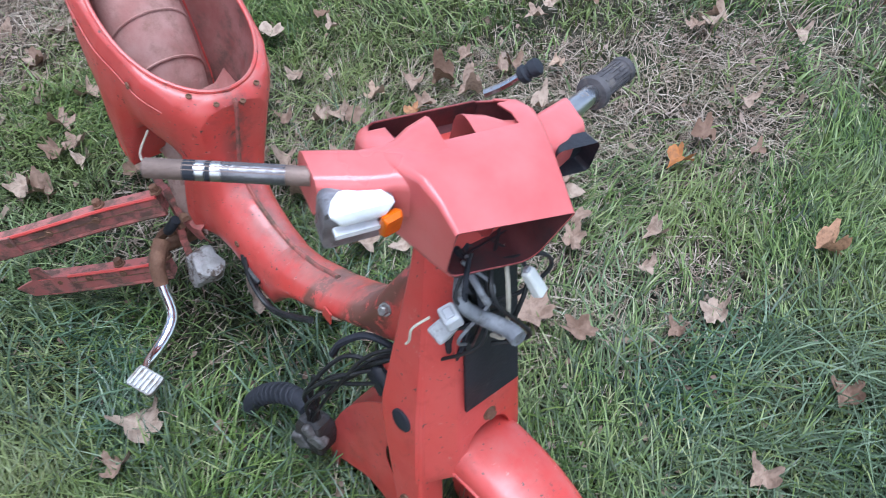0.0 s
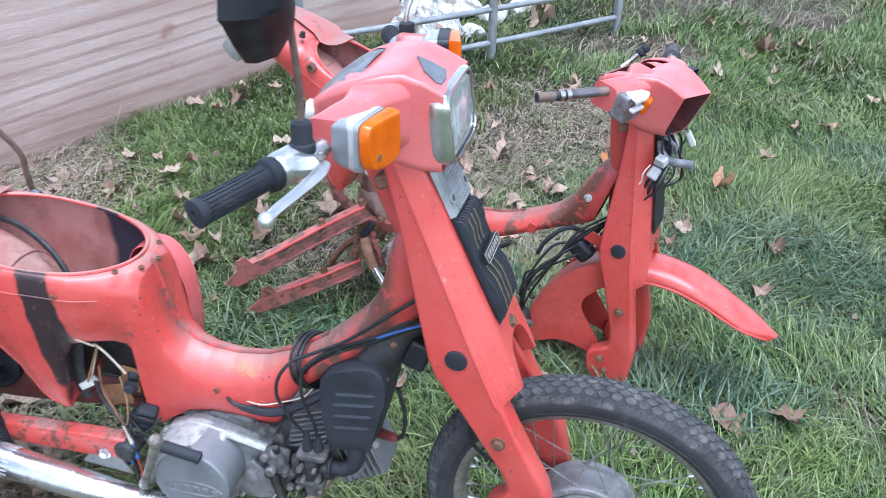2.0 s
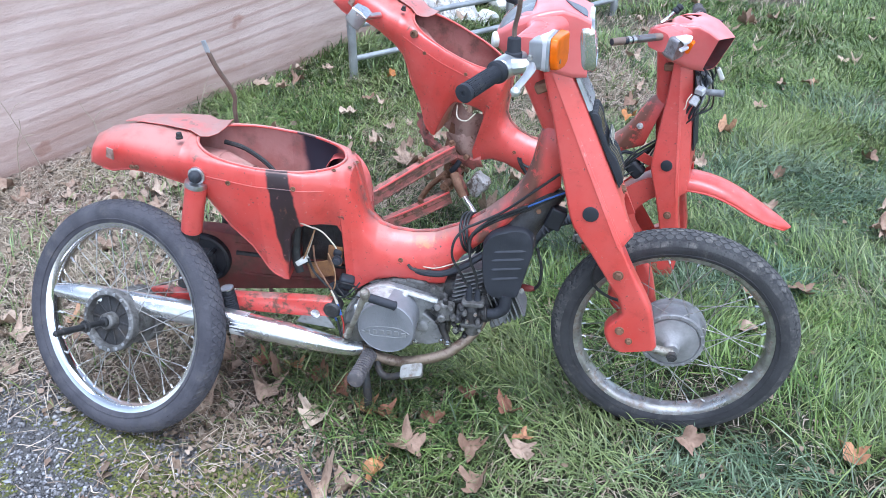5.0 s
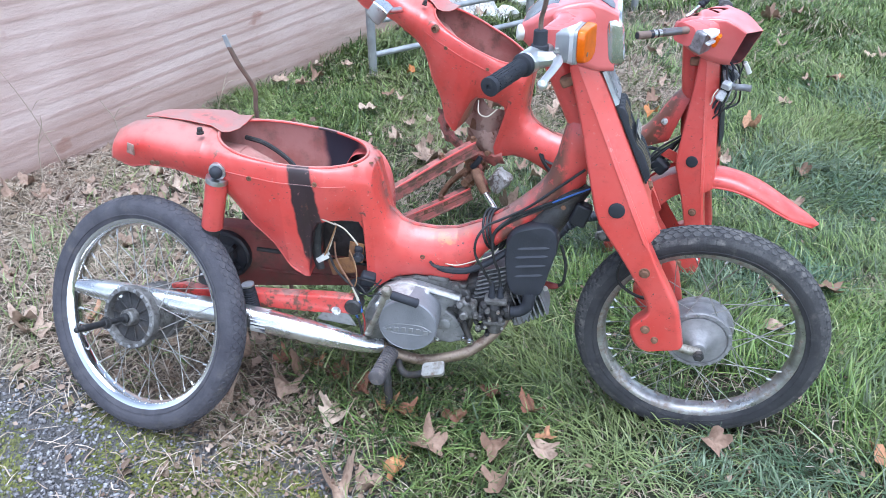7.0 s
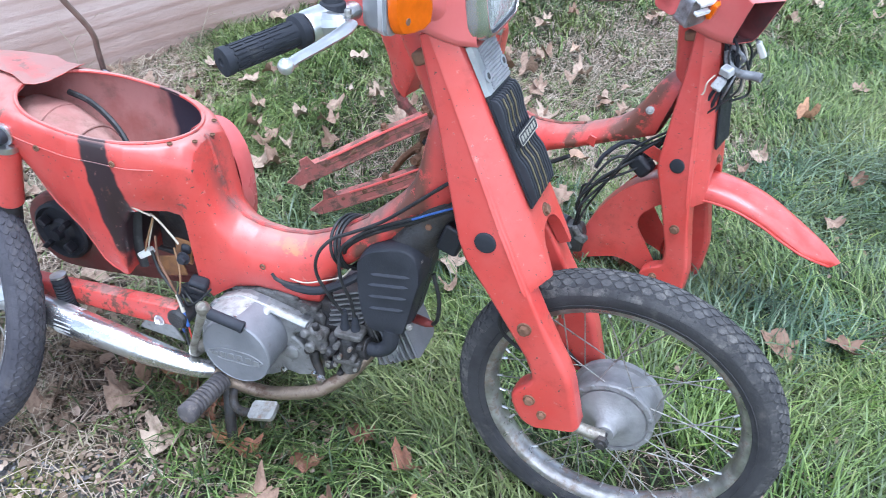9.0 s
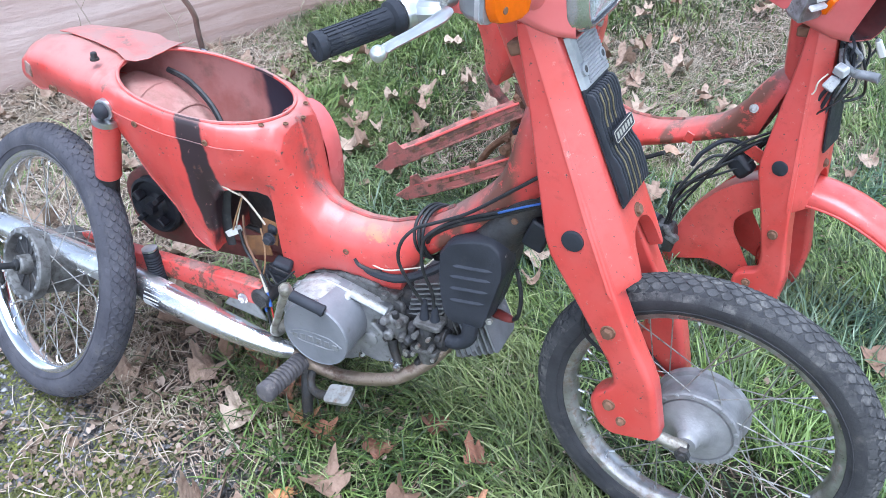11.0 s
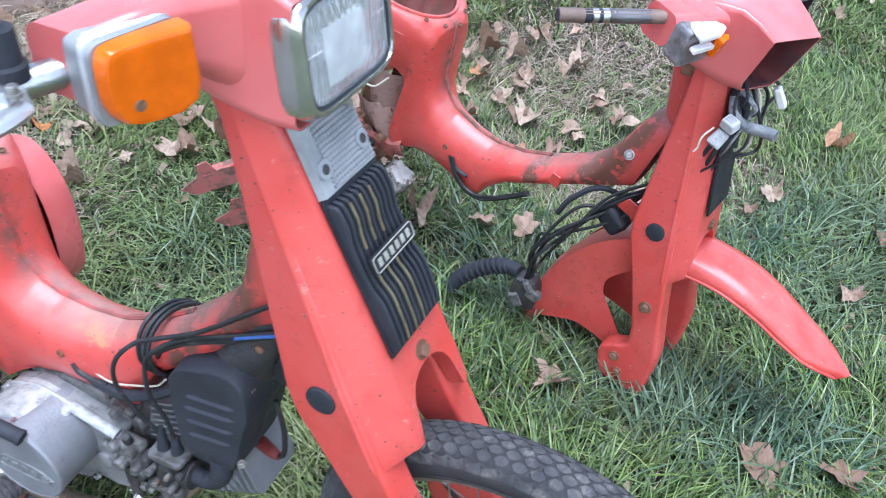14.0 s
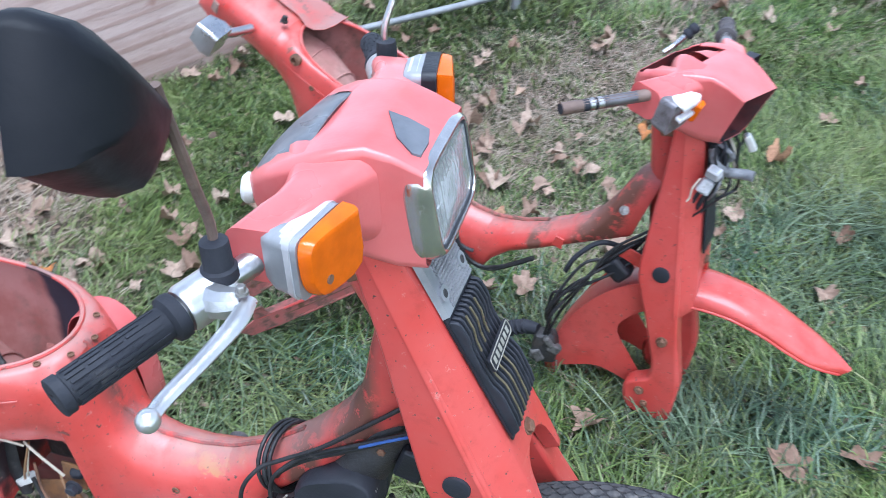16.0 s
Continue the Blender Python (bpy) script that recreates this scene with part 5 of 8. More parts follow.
def mirror(parent, side, xf, head_at):
    a, b = grip_axis(side)
    base = a + (b - a).normalized() * 0.004 + Vector((0.004, 0, 0.014))
    bm = bmesh.new()
    lathe(bm, [(.0150, -.004), (.0152, .006), (.0125, .008), (.0120, .026), (.0115, .031), (.006, .033)], base, (0, 0, 1), 16)
    boot = part("mirror_boot", bm, RUBBER, parent, "black rubber boot of the mirror stem", xf=xf)
    bm = bmesh.new()
    h = Vector(head_at)
    tube(bm, [base + Vector((0, 0, .02)), base + Vector((0, 0, .05)), base.lerp(h + Vector((.010, -side * .052, -.010)), 0.5) + Vector((.004, 0, .004)), h + Vector((0.012, -side * .050, -.006))], .0042, 8)
    part("stem", bm, BAR_TUBE if side < 0 else DULL_CHROME, boot, xf=xf)
    bm = bmesh.new()
    m = Matrix.Translation(h) @ pose(0, 0, 0, 0, 0, -side * 13)
    rings = []
    # the near head has slipped round on its stem, its corner pointing down
    corners = [(-.050, .066), (-.036, .070), (-.010, .056), (.066, -.026), (.071, -.040), (.056, -.052), (.044, -.058), (.002, -.062), (-.068, -.006), (-.076, .006)]
    for x, s, r in ((0.034, .25, .010), (0.030, .55, .016), (0.018, .88, .02), (0.0, 1.0, .022), (-0.010, 1.0, .022)):
        if side < 0:
            rings.append([(x * 1.1, p.y * s, p.z * s) for p in smooth_line([(0, y, z) for y, z in corners + corners[:1]], 2)[:-1]])
        else:
            rings.append([(x * 1.22, 1.22 * y * (1 + 0.25 * (z / .045)), 1.22 * z) for y, z in rounded(.062 * s, .034 * s, r * s * .9 + .004, 4)])
    loft(bm, rings)
    shell = part("mirror_shell", bm, DULL_BLACK, boot, "black plastic mirror housing", xf=xf @ m)
    return boot


def bowed(hw, hh, n=56):
    """Points of a rectangle with bowed sides and soft corners."""
    out = []
    for k in range(n):
        t = 2 * math.pi * k / n
        c, q = math.cos(t), math.sin(t)
        out.append((hw * math.copysign(abs(c) ** .34, c), hh * math.copysign(abs(q) ** .34, q)))
    return out


def headlamp(parent, xf):
    m = pose(-0.137, 0, 0.896, 0, -8, 0)
    bm = bmesh.new()
    outer = lambda x, g: [(x, y, z) for y, z in bowed(.0735 + g, .0520 + g)]
    loft(bm, [outer(-0.006, -.001), outer(0.0, .001), outer(0.011, .0005), outer(0.018, -.002), outer(0.0215, -.0045), outer(0.0215, -.0075), outer(0.018, -.0085)], True, (False, False))
    rim = part("headlamp", bm, RIM_BRIGHT, parent, "rectangular headlamp with pitted chrome rim", xf=xf @ m, solid=.0015, sharp=50)
    bm = bmesh.new()
    loft(bm, [[(x, y, z) for y, z in bowed(w, w - .0215)] for x, w in ((.016, .0665), (.0195, .0655), (.0195, .0630), (.016, .0625))], True, (False, False))
    part("gasket", bm, RUBBER, rim, "black rubber lens gasket", xf=xf @ m)
    bm = bmesh.new()
    rings = []
    for k in range(6):
        f = k / 5
        rings.append([(0.018 + 0.006 * (1 - (1 - f) ** 2), y, z) for y, z in bowed(.0640 * (1 - f) + .004 * f, .0425 * (1 - f) + .004 * f)])
    loft(bm, rings, True, (False, True))
    pane = part("lens", bm, GLASS, rim, "ribbed clear headlamp glass", xf=xf @ m, solid=.003)
    pane.visible_shadow = False
    bm = bmesh.new()
    for k in range(14):
        y = -0.0585 + k * 0.009
        edge = abs(y + .004) > 0.034
        for z0, z1 in (((-.036, .036),) if edge else ((-.036, -.030), (.020, .036))):
            tube(bm, [(0.0165, y, z0), (0.0165, y, z1)], 0.0034, 8, flat=.35)
    ribs = part("lens_ribs", bm, GLASS, rim, xf=xf @ m)
    ribs.visible_shadow = False
    bm = bmesh.new()
    loft(bm, [[(x, y, z) for y, z in bowed(.0640 * s, .0425 * s)] for x, s in ((0.012, 1.0), (-0.010, 0.90), (-0.03, 0.66), (-0.042, 0.30))], True, (False, True))
    part("reflector", bm, REFLECTOR, rim, "silvered reflector", xf=xf @ m)
    # Ragged pale panel added behind the glass to whiten the lens's middle.
    bm = bmesh.new()
    panel_edge = []
    for k in range(40):
        t = 2 * math.pi * k / 40
        c, q = math.cos(t), math.sin(t)
        ragged = 1 + .035 * math.sin(5 * t + 1) + .02 * math.sin(11 * t)
        panel_edge.append((-.004 + .033 * ragged * math.copysign(abs(c) ** .3, c), -.006 + .026 * ragged * math.copysign(abs(q) ** .3, q)))
    loft(bm, [[(x, y * s, z * s) for y, z in panel_edge] for x, s in ((.0150, 1.0), (.0156, .6), (.0150, .25))], True, (False, True))
    part("pale_lens_panel", bm, FROSTED, rim, "pale panel added behind the glass to whiten the lens's middle", xf=xf @ m, solid=.0006)
    for y0, y1 in ((-.060, -.042), (.032, .060)):
        bm = bmesh.new()
        tube(bm, [(.0172, y0, .004), (.0172, y1, .004)], .0008, 6)
        part("lens_line", bm, FROSTED, rim, xf=xf @ m)
    bm = bmesh.new()
    lathe(bm, [(.0045, 0), (.0045, .006), (.003, .007)], (0.012, -.01, -.053), (1, 0, -0.3), 10)
    part("rim_screw", bm, STEEL, rim, xf=xf @ m)
    return rim


def apron_point(u, v, y):
    return fork_point(u, v, y + apron_drift(u))


def grille(parent, xf):
    """Ribbed grey panel over black vertical ribs, with a blank badge."""
    bm = bmesh.new()
    rings = []
    for u, w in ((.256, .042), (.184, .0435)):
        rings.append([apron_point(u, .0865, -w), apron_point(u, .0865, w), apron_point(u, .094, w - .003), apron_point(u, .094, -w + .003)])
    loft(bm, rings)
    panel = part("grille_panel", bm, GREY_LENS, parent, "grey ribbed panel under the headlamp", xf=xf)
    bm = bmesh.new()
    for k in range(13):
        u = .188 + k * .0050
        w = interp(u, [(.178, .0425), (.262, .040)])
        tube(bm, [apron_point(u, .0945, -w + .016), apron_point(u, .0945, w - .003)], .0017, 6)
    part("ribs", bm, RIB_GREY, panel, xf=xf)
    bm = bmesh.new()
    for k in range(13):
        y = -.022 + k * .0048
        tube(bm, [apron_point(.187, .0943, y), apron_point(.250, .0943, y)], .0012, 6)
    part("cross_ribs", bm, RIB_GREY, panel, xf=xf)
    # Black plate puts in the dark of the gap under the lamp.
    bm = bmesh.new()
    loft(bm, [[apron_point(u, .0862, -w), apron_point(u, .0862, w), apron_point(u, .0885, w), apron_point(u, .0885, -w)] for u, w in ((.300, .040), (.257, .0425))])
    part("gap_plate", bm, BLACK_PLASTIC, panel, "black plate standing for the dark gap between lamp and panel", xf=xf)
    for y in (-.030, .030):
        bm = bmesh.new()
        lathe(bm, [(.009, 0), (.009, .003), (.005, .0035), (.0045, -.002), (0, -.002)], apron_point(.208, .094, y), AHEAD, 14)
        boss = part("screw_boss", bm, GREY_LENS, panel, xf=xf)
        # Dark disc on the boss puts in the dark of its hole.
        bm = bmesh.new()
        lathe(bm, [(.0052, .0), (.0052, .0012), (0, .0012)], apron_point(.208, .0945, y) + AHEAD * .0015, AHEAD, 12)
        part("screw_spot", bm, OILY, boss, "dark disc standing for the boss's hole", xf=xf)
    bm = bmesh.new()
    loft(bm, [[apron_point(u, .0866, -w), apron_point(u, .0866, w), apron_point(u, .0895, w), apron_point(u, .0895, -w)] for u, w in ((.183, .044), (.006, .046))])
    back = part("grille", bm, BLACK_PLASTIC, parent, "black ribbed plastic grille with thin gold lines", xf=xf)
    n = 11
    for k in range(n):
        f = (k + 0.5) / n * 2 - 1
        bm = bmesh.new()
        rings = []
        for u, v in ((.177, .0925), (.174, .0985), (.168, .1005), (.153, .1010), (.145, .0995), (.136, .0970), (.126, .0962), (.095, .0962), (.084, .0972), (.076, .1000), (.068, .1020), (.058, .1022), (.030, .1010), (.014, .0985), (.009, .0915)):
            w = interp(u, [(0, .0445), (.178, .0425)])
            y, hw = f * w, w / n * 0.62
            rings.append([apron_point(u, .089, y - hw), apron_point(u, v - .002, y - hw), apron_point(u, v, y - hw * .5), apron_point(u, v, y + hw * .5), apron_point(u, v - .002, y + hw), apron_point(u, .089, y + hw)])
        loft(bm, rings)
        part("rib", bm, AIRBOX, back, xf=xf)
    crest = [(.014, .0988), (.030, .1013), (.058, .1025), (.068, .1023), (.076, .1003), (.084, .0975), (.093, .0966), (.121, .0966), (.126, .0966), (.136, .0974), (.145, .0998), (.153, .1013), (.170, .1007)]
    for f in (-0.545, -0.182, 0.182):
        for span in (crest[:7], crest[7:]):
            bm = bmesh.new()
            rings = []
            for u, v in span:
                y = f * interp(u, [(0, .0445), (.178, .0425)])
                rings.append([apron_point(u, v + dv, y + dy) for dv, dy in ((-.001, -.0015), (.0004, -.0014), (.0004, .0014), (-.001, .0015))])
            loft(bm, rings)
            part("gold_line", bm, GOLD, back, xf=xf)
    tilt = Matrix.Translation(apron_point(.107, .1035, 0)) @ Matrix.Rotation(-RAKE, 4, "Y")
    bm = bmesh.new()
    loft(bm, [[(x, y, z) for y, z in rounded(.036, .0095, .004, 3)] for x in (0, .003)])
    plate = part("badge", bm, BLACK_PLASTIC, parent, "black badge plate with pale border and bars", xf=xf @ tilt)
    bm = bmesh.new()
    tube(bm, [(.0032, y, z) for y, z in rounded(.0345, .008, .0035, 3)] + [(.0032, .0345, .0045)], .0006, 5, steps=1)
    part("border", bm, BADGE, plate, xf=xf @ tilt)
    for k in range(6):
        bm = bmesh.new()
        block(bm, (.0012, .0058, .0085), pose(.0030, -.025 + k * .01, 0))
        part("bar", bm, BADGE, plate, xf=xf @ tilt)


FRONT_HUB = [(.008, -.062), (.0150, -.062), (.0170, -.058), (.0185, -.048), (.024, -.043), (.030, -.036), (.040, -.0315), (.056, -.0285), (.0600, -.0275), (.0612, -.0240), (.0635, -.0240), (.0645, -.0275), (.0715, -.0265), (.0735, -.0235), (.0735, -.0150), (.0700, -.0110), (.0690, .016), (.0720, .022), (.0790, .024), (.0790, .034), (.060, .037), (.024, .038), (.010, .040)]
REAR_HUB = [(.008, -.063), (.017, -.063), (.019, -.060), (.020, -.040), (.026, -.037), (.058, -.037), (.0595, -.052), (.0615, -.056), (.070, -.056), (.0725, -.053), (.0725, -.034), (.068, -.029), (.064, -.018), (.064, .030), (.069, .036), (.069, .060), (.060, .075), (.030, .080), (.010, .080)]


def wheel_parts(parent, centre, axle, radius, tread_seed=0, xf=Matrix(), hub_side=-1, name="wheel", drum_label=""):
    """Tyre with moulded tread, steel rim, drum hub and crossed spokes."""
    c, a = Vector(centre), Vector(axle).normalized()
    s = a.cross(Vector((0, 0, 1))).normalized()
    u = a.cross(s)
    put = lambda r, t, h: c + r * (math.cos(t) * s + math.sin(t) * u) + h * a
    R, tw = radius, 0.030
    bm = bmesh.new()
    lathe(bm, [(.2160, -.021), (.2235, -.0225), (.226, -.019), (.222, -.015), (.2135, -.012), (.210, -.005), (.2095, 0), (.210, .005), (.2135, .012), (.222, .015), (.226, .019), (.2235, .0225), (.2160, .021), (.2120, .018), (.2065, .010), (.205, 0), (.2065, -.010), (.2120, -.018), (.2160, -.021)], c, a, 72)
    rim = part(name, bm, RIM_STEEL if hub_side < 0 else CHROME, parent, "spoked wheel with tarnished chrome rim", xf=xf, sharp=60)
    bm = bmesh.new()
    prof = [(.222, -.018), (.224, -.0245), (.232, -.0285), (.243, -.031), (R - .022, -.0305), (R - .012, -.0265), (R - .005, -.018), (R - .001, -.009), (R, 0)]
    prof += [(r, -h) for r, h in reversed(prof[:-1])]
    lathe(bm, prof + prof[:1], c, a, 96)
    for h in (-.0298, .0298):
        for r in (R - .0235, .2335):
            ring = bmesh.new()
            tube(ring, [put(r, 2 * math.pi * k / 48, h * .99) for k in range(48)] + [put(r, 0, h * .99)], .0011, 5, steps=1)
            part("sidewall_line", ring, TYRE_DARK if hub_side < 0 else TYRE, rim, xf=xf)
    part("tyre", bm, TYRE_DARK if hub_side < 0 else TYRE, rim, "worn black tyre", xf=xf, sharp=30)
    # low interlocking studs, each waisted and cut by a sipe, between wavy shoulder ribs
    bm = bmesh.new()
    n = 84
    crown = lambda h: float(np.interp(abs(h), [0, .009, .018, .0265, .0305], [R, R - .001, R - .005, R - .012, R - .022]))
    stud = ((-1.0, -.12), (-.55, -.92), (-.12, -1.0), (.5, -.90), (1.0, -.12), (1.0, .12), (.55, .92), (.12, 1.0), (-.5, .90), (-1.0, .12))
    for k in range(n):
        for row, h in enumerate((0, -.0093, .0093, -.0184, .0184)):
            t = 2 * math.pi * (k + (0.5 if row in (1, 2) else 0)) / n
            ln, hw = .0098 / R, .0055
            low = [put(crown(h + dh * hw) - .001, t + dt * ln, h + dh * hw) for dt, dh in stud]
            high = [put(crown(h + dh * hw * .84) + .0022, t + dt * ln * .84, h + dh * hw * .84) for dt, dh in stud]
            dip = [put(crown(h + dh * hw * .3) + .0010, t + dt * ln * .3, h + dh * hw * .3) for dt, dh in stud]
            loft(bm, [low, high, dip], True, (False, True))
        for sgn in (-1, 1):
            t0, t1 = 2 * math.pi * k / n, 2 * math.pi * (k + .955) / n
            low, high = [], []
            for f, d in ((0, -.0012), (.25, .0010), (.5, .0018), (.75, .0010), (1, -.0012)):
                t = t0 + (t1 - t0) * f
                low.append((put(crown(.0248 + d) - .001, t, sgn * (.0248 + d)), put(crown(.0248 + d) + .0014, t, sgn * (.0251 + d))))
                high.append((put(crown(.0300) + .0012, t, sgn * .0304), put(crown(.0300) - .002, t, sgn * .0306)))
            loft(bm, [[a[0], a[1], b[0], b[1]] for a, b in zip(low, high)])
    part("tread", bm, TREAD if hub_side < 0 else TYRE, rim, "dusty low tread of interlocking studs", xf=xf, sharp=30)
    bm = bmesh.new()
    prof = FRONT_HUB if hub_side < 0 else REAR_HUB
    lathe(bm, prof, c, a, 48)
    hub = part("hub", bm, GRIMY if hub_side > 0 else DRUM, rim, drum_label or "silver oxidised brake drum hub", xf=xf, sharp=30)
    for k in range(18):
        t = 2 * math.pi * k / 18
        bm = bmesh.new()
        lathe(bm, [(.0042, -.0015), (.0042, .0016), (.0028, .0024)], put(.0690 if hub_side < 0 else .0665, t, -.0265 if hub_side < 0 else -.0555), -a, 8)
        part("hub_boss", bm, ALLOY, hub, xf=xf)
    for k in range(36):
        t = 2 * math.pi * k / 36
        sgn = 1 if k % 2 else -1
        cross = (1 if (k // 2) % 2 else -1) * 0.62
        bm = bmesh.new()
        tube(bm, [put(.0735 if hub_side < 0 else .068, t + cross, (.028 if sgn > 0 else -.019) if hub_side < 0 else sgn * .030), put(.2085, t, sgn * .003)], .00115, 5)
        part("spoke", bm, STEEL, rim, xf=xf)
        bm = bmesh.new()
        tube(bm, [put(.196, t + cross * .045, sgn * .0045), put(.2095, t, sgn * .003)], .0024, 6)
        part("nipple", bm, DULL_CHROME, rim, xf=xf)
    return rim


def shock(parent, side, xf=Matrix()):
    top, foot = Vector((-0.934, -0.112 if side < 0 else 0.142, 0.592)), Vector((-1.005, -0.112 if side < 0 else 0.142, 0.300))
    d = (foot - top).normalized()
    bm = bmesh.new()
    lathe(bm, [(.012, .018), (.0225, .022), (.0235, .030), (.0235, .140), (.021, .143), (.0165, .145)], top, d, 24)
    cover = part("shock_absorber", bm, RED, parent, "rear shock absorber with red upper cover", xf=xf)
    bm = bmesh.new()
    lathe(bm, [(.019, .135), (.019, .29), (.010, .292)], top, d, 20)
    part("lower_body", bm, OILY, cover, xf=xf)
    bm = bmesh.new()
    lathe(bm, [(.024, .016), (.0245, .020), (.0245, .027), (.022, .029)], top, d, 20)
    part("collar", bm, DULL_CHROME, cover, xf=xf)
    bm = bmesh.new()
    lathe(bm, [(.019, -.016), (.019, .006), (.014, .008)], top, (0, side, 0), 20)
    part("eye", bm, DULL_CHROME, cover, xf=xf)
    bm = bmesh.new()
    lathe(bm, [(.014, .006), (.014, .014), (.010, .020), (.004, .022), (0, .022)], top, (0, side, 0), 16)
    part("cap_nut", bm, RUBBER, cover, xf=xf)
    return cover


def swingarm(parent, material, xf=Matrix(), pivot=(-0.655, 0.275), tip=(-1.10, 0.262), plates=False):
    arm = None
    for side in (-1, 1):
        y = side * 0.098
        bm = bmesh.new()
        rings = []
        for f, hz, hy in ((0, .022, .014), (.12, .024, .015), (.6, .020, .014), (.86, .020, .013), (.93, .026, .006), (1.0, .020, .004)):
            x, z = pivot[0] + (tip[0] - pivot[0]) * f, pivot[1] + (tip[1] - pivot[1]) * f
            rings.append([(x, y + a, z + b) for a, b in rounded(hy, hz, min(hy, hz) * 0.4, 2)])
        loft(bm, rings)
        one = part("swingarm", bm, material, parent, "scraped red swingarm prong", xf=xf, bevel=.001)
        bm = bmesh.new()
        lathe(bm, [(.016, -.02), (.020, -.016), (.020, .016), (.016, .02)], (pivot[0], y, pivot[1]), (0, 1, 0), 16)
        part("pivot_bush", bm, OILY, one, xf=xf)
        if plates:
            bm = bmesh.new()
            pts = [(-.03, -.02), (.03, -.014), (.05, .018), (.012, .022), (.0, .052), (-.018, .05), (-.03, .02)]
            loft(bm, [[(tip[0] + .02 + px, y + k * .003, tip[1] + pz) for px, pz in pts] for k in (-1, 1)])
            part("axle_plate", bm, material, one, "slotted end plate", xf=xf)
            for f in (0.25, 0.62):
                hexbolt("bolt", (pivot[0] + (tip[0] - pivot[0]) * f, y, pivot[1] + (tip[1] - pivot[1]) * f + .02), (0, 0, 1), .006, one, RUST, xf)
        arm = arm or one
    return arm


def common(bike, frame_paint, paint, steer, cowl_steer, open_dial, settle=(0, 0, 0)):
    """Frame, fork, apron and cowl that both mopeds share."""
    fx, cx = steered(steer), steered(cowl_steer)
    if open_dial:
        cx = pose(-.244, -.016, .866, 5, -4, -15.5) @ Matrix.Translation((.263, 0, -.882))
    frame_ob = part("frame", frame_shell(), frame_paint, bike, "pressed-steel step-through frame, red paint scuffed and dusty", solid=.0022, sharp=55)
    frame_ob.location = settle
    frame_ob.data.materials.append(INSIDE if open_dial else INSIDE_STRIPED)
    frame_ob.modifiers["thickness"].material_offset = 1
    bm = bmesh.new()
    tube(bm, rim_loop(), .0036, 8, steps=1, close=True, caps=(False, False))
    part("seat_rim", bm, frame_paint, frame_ob)
    bm = bmesh.new()
    tube(bm, [(x, 0, interp(x, TOP) + .0012) for x in (-.618, -.612, -.604, -.597, -.588, -.575, -.56, -.53, -.505, -.48, -.455, -.43, -.40, -.37, -.345, -.32)], .0040, 6, steps=2)
    part("seam", bm, RUST_RED if open_dial else RED_RUSTY, frame_ob, "raised welded seam along the spine")
    bm = bmesh.new()
    rows = []
    for x, w, near, lift in ((-1.15, .046, .012, .004), (-1.12, .060, .004, .005), (-1.04, .076, -.010, .006), (-.98, .088, -.020, .007), (-.955, .092, -.026, .008), (-.938, .094, -.020, .010), (-.925, .095, .000, .013), (-.920, .096, .030, .016)):
        rows.append([(x - .008 * f * (x > -.96), near + (w - near) * f, interp(x, TOP) + lift - .005 * f * f) for f in (0, .2, .4, .6, .8, 1)])
    loft(bm, rows, False)
    part("tail_plate", bm, RED_DUSTY, frame_ob, "dusty sheet-metal plate over the tail", solid=.002)
    bm = bmesh.new()
    rows = []
    for x, z, w in ((-.985, .606, .060), (-.93, .598, .068), (-.87, .565, .070), (-.81, .515, .068), (-.76, .455, .062)):
        rows.append([(x - .02 * math.cos(t) * 0, w * math.cos(t), z - .05 + .05 * math.sin(t)) for t in [math.pi * k / 10 for k in range(11)]])
    loft(bm, rows, False)
    for x, z, w in ((-.925, .594, .0682), (-.865, .561, .0702), (-.805, .510, .0680)):
        seam = bmesh.new()
        tube(seam, [(x, w * math.cos(t), z - .05 + .0505 * math.sin(t)) for t in [math.pi * k / 8 for k in range(9)]], .0024, 6, steps=2)
        part("inner_seam", seam, DUSTY_PINK, frame_ob)
    part("inner_mudguard", bm, DUSTY_PINK, frame_ob, "dusty inner mudguard seen through the seat opening", solid=.002)
    bm = bmesh.new()
    rows = [[(x, y, z) for x in (-.76, -.66, -.625)] for y, z in ((-.075, .50), (-.06, .47), (0, .46), (.06, .47), (.075, .50))]
    loft(bm, rows, False)
    part("bucket_floor", bm, INSIDE, frame_ob, solid=.002)
    for p in ((-1.105, .582), (-1.092, .583), (-.86, .585), (-.72, .578), (-.505, .386)):
        y = -interp(p[0], SHOULDER) - .003
        bm = bmesh.new()
        lathe(bm, [(.0058, 0), (.0058, .0015), (.0034, .002), (.003, -.001), (0, -.001)], (p[0], y, p[1]), (0, -1, 0), 12)
        part("frame_hole", bm, RUST, frame_ob)
    bm = bmesh.new()
    block(bm, (.022, .003, .026), pose(-1.150, -.0765, .612, 0, 12, -14), .8)
    part("tail_bracket", bm, RUST_PINK, frame_ob, bevel=.003)
    for side in (-1, 1):
        bm = bmesh.new()
        tube(bm, [(x, side * (interp(x, SHOULDER) + .0022), interp(x, TOP) - dz) for x, dz in ((-.945, .040), (-.90, .036), (-.85, .034), (-.80, .033), (-.75, .033), (-.70, .033), (-.66, .034))], .0010, 6, steps=3)
        part("pressed_line", bm, frame_paint, frame_ob)
        bm = bmesh.new()
        tube(bm, [(x, side * interp(x, SHOULDER) * interp(x, [(-1.2, .79), (-.97, .77), (-.88, .79), (-.70, .78)]), interp(x, LOWER) + .001) for x in (-1.20, -1.17, -1.127, -1.06, -1.02, -.977, -.95, -.934, -.905, -.878, -.831, -.798, -.775)], .0028, 6, steps=2)
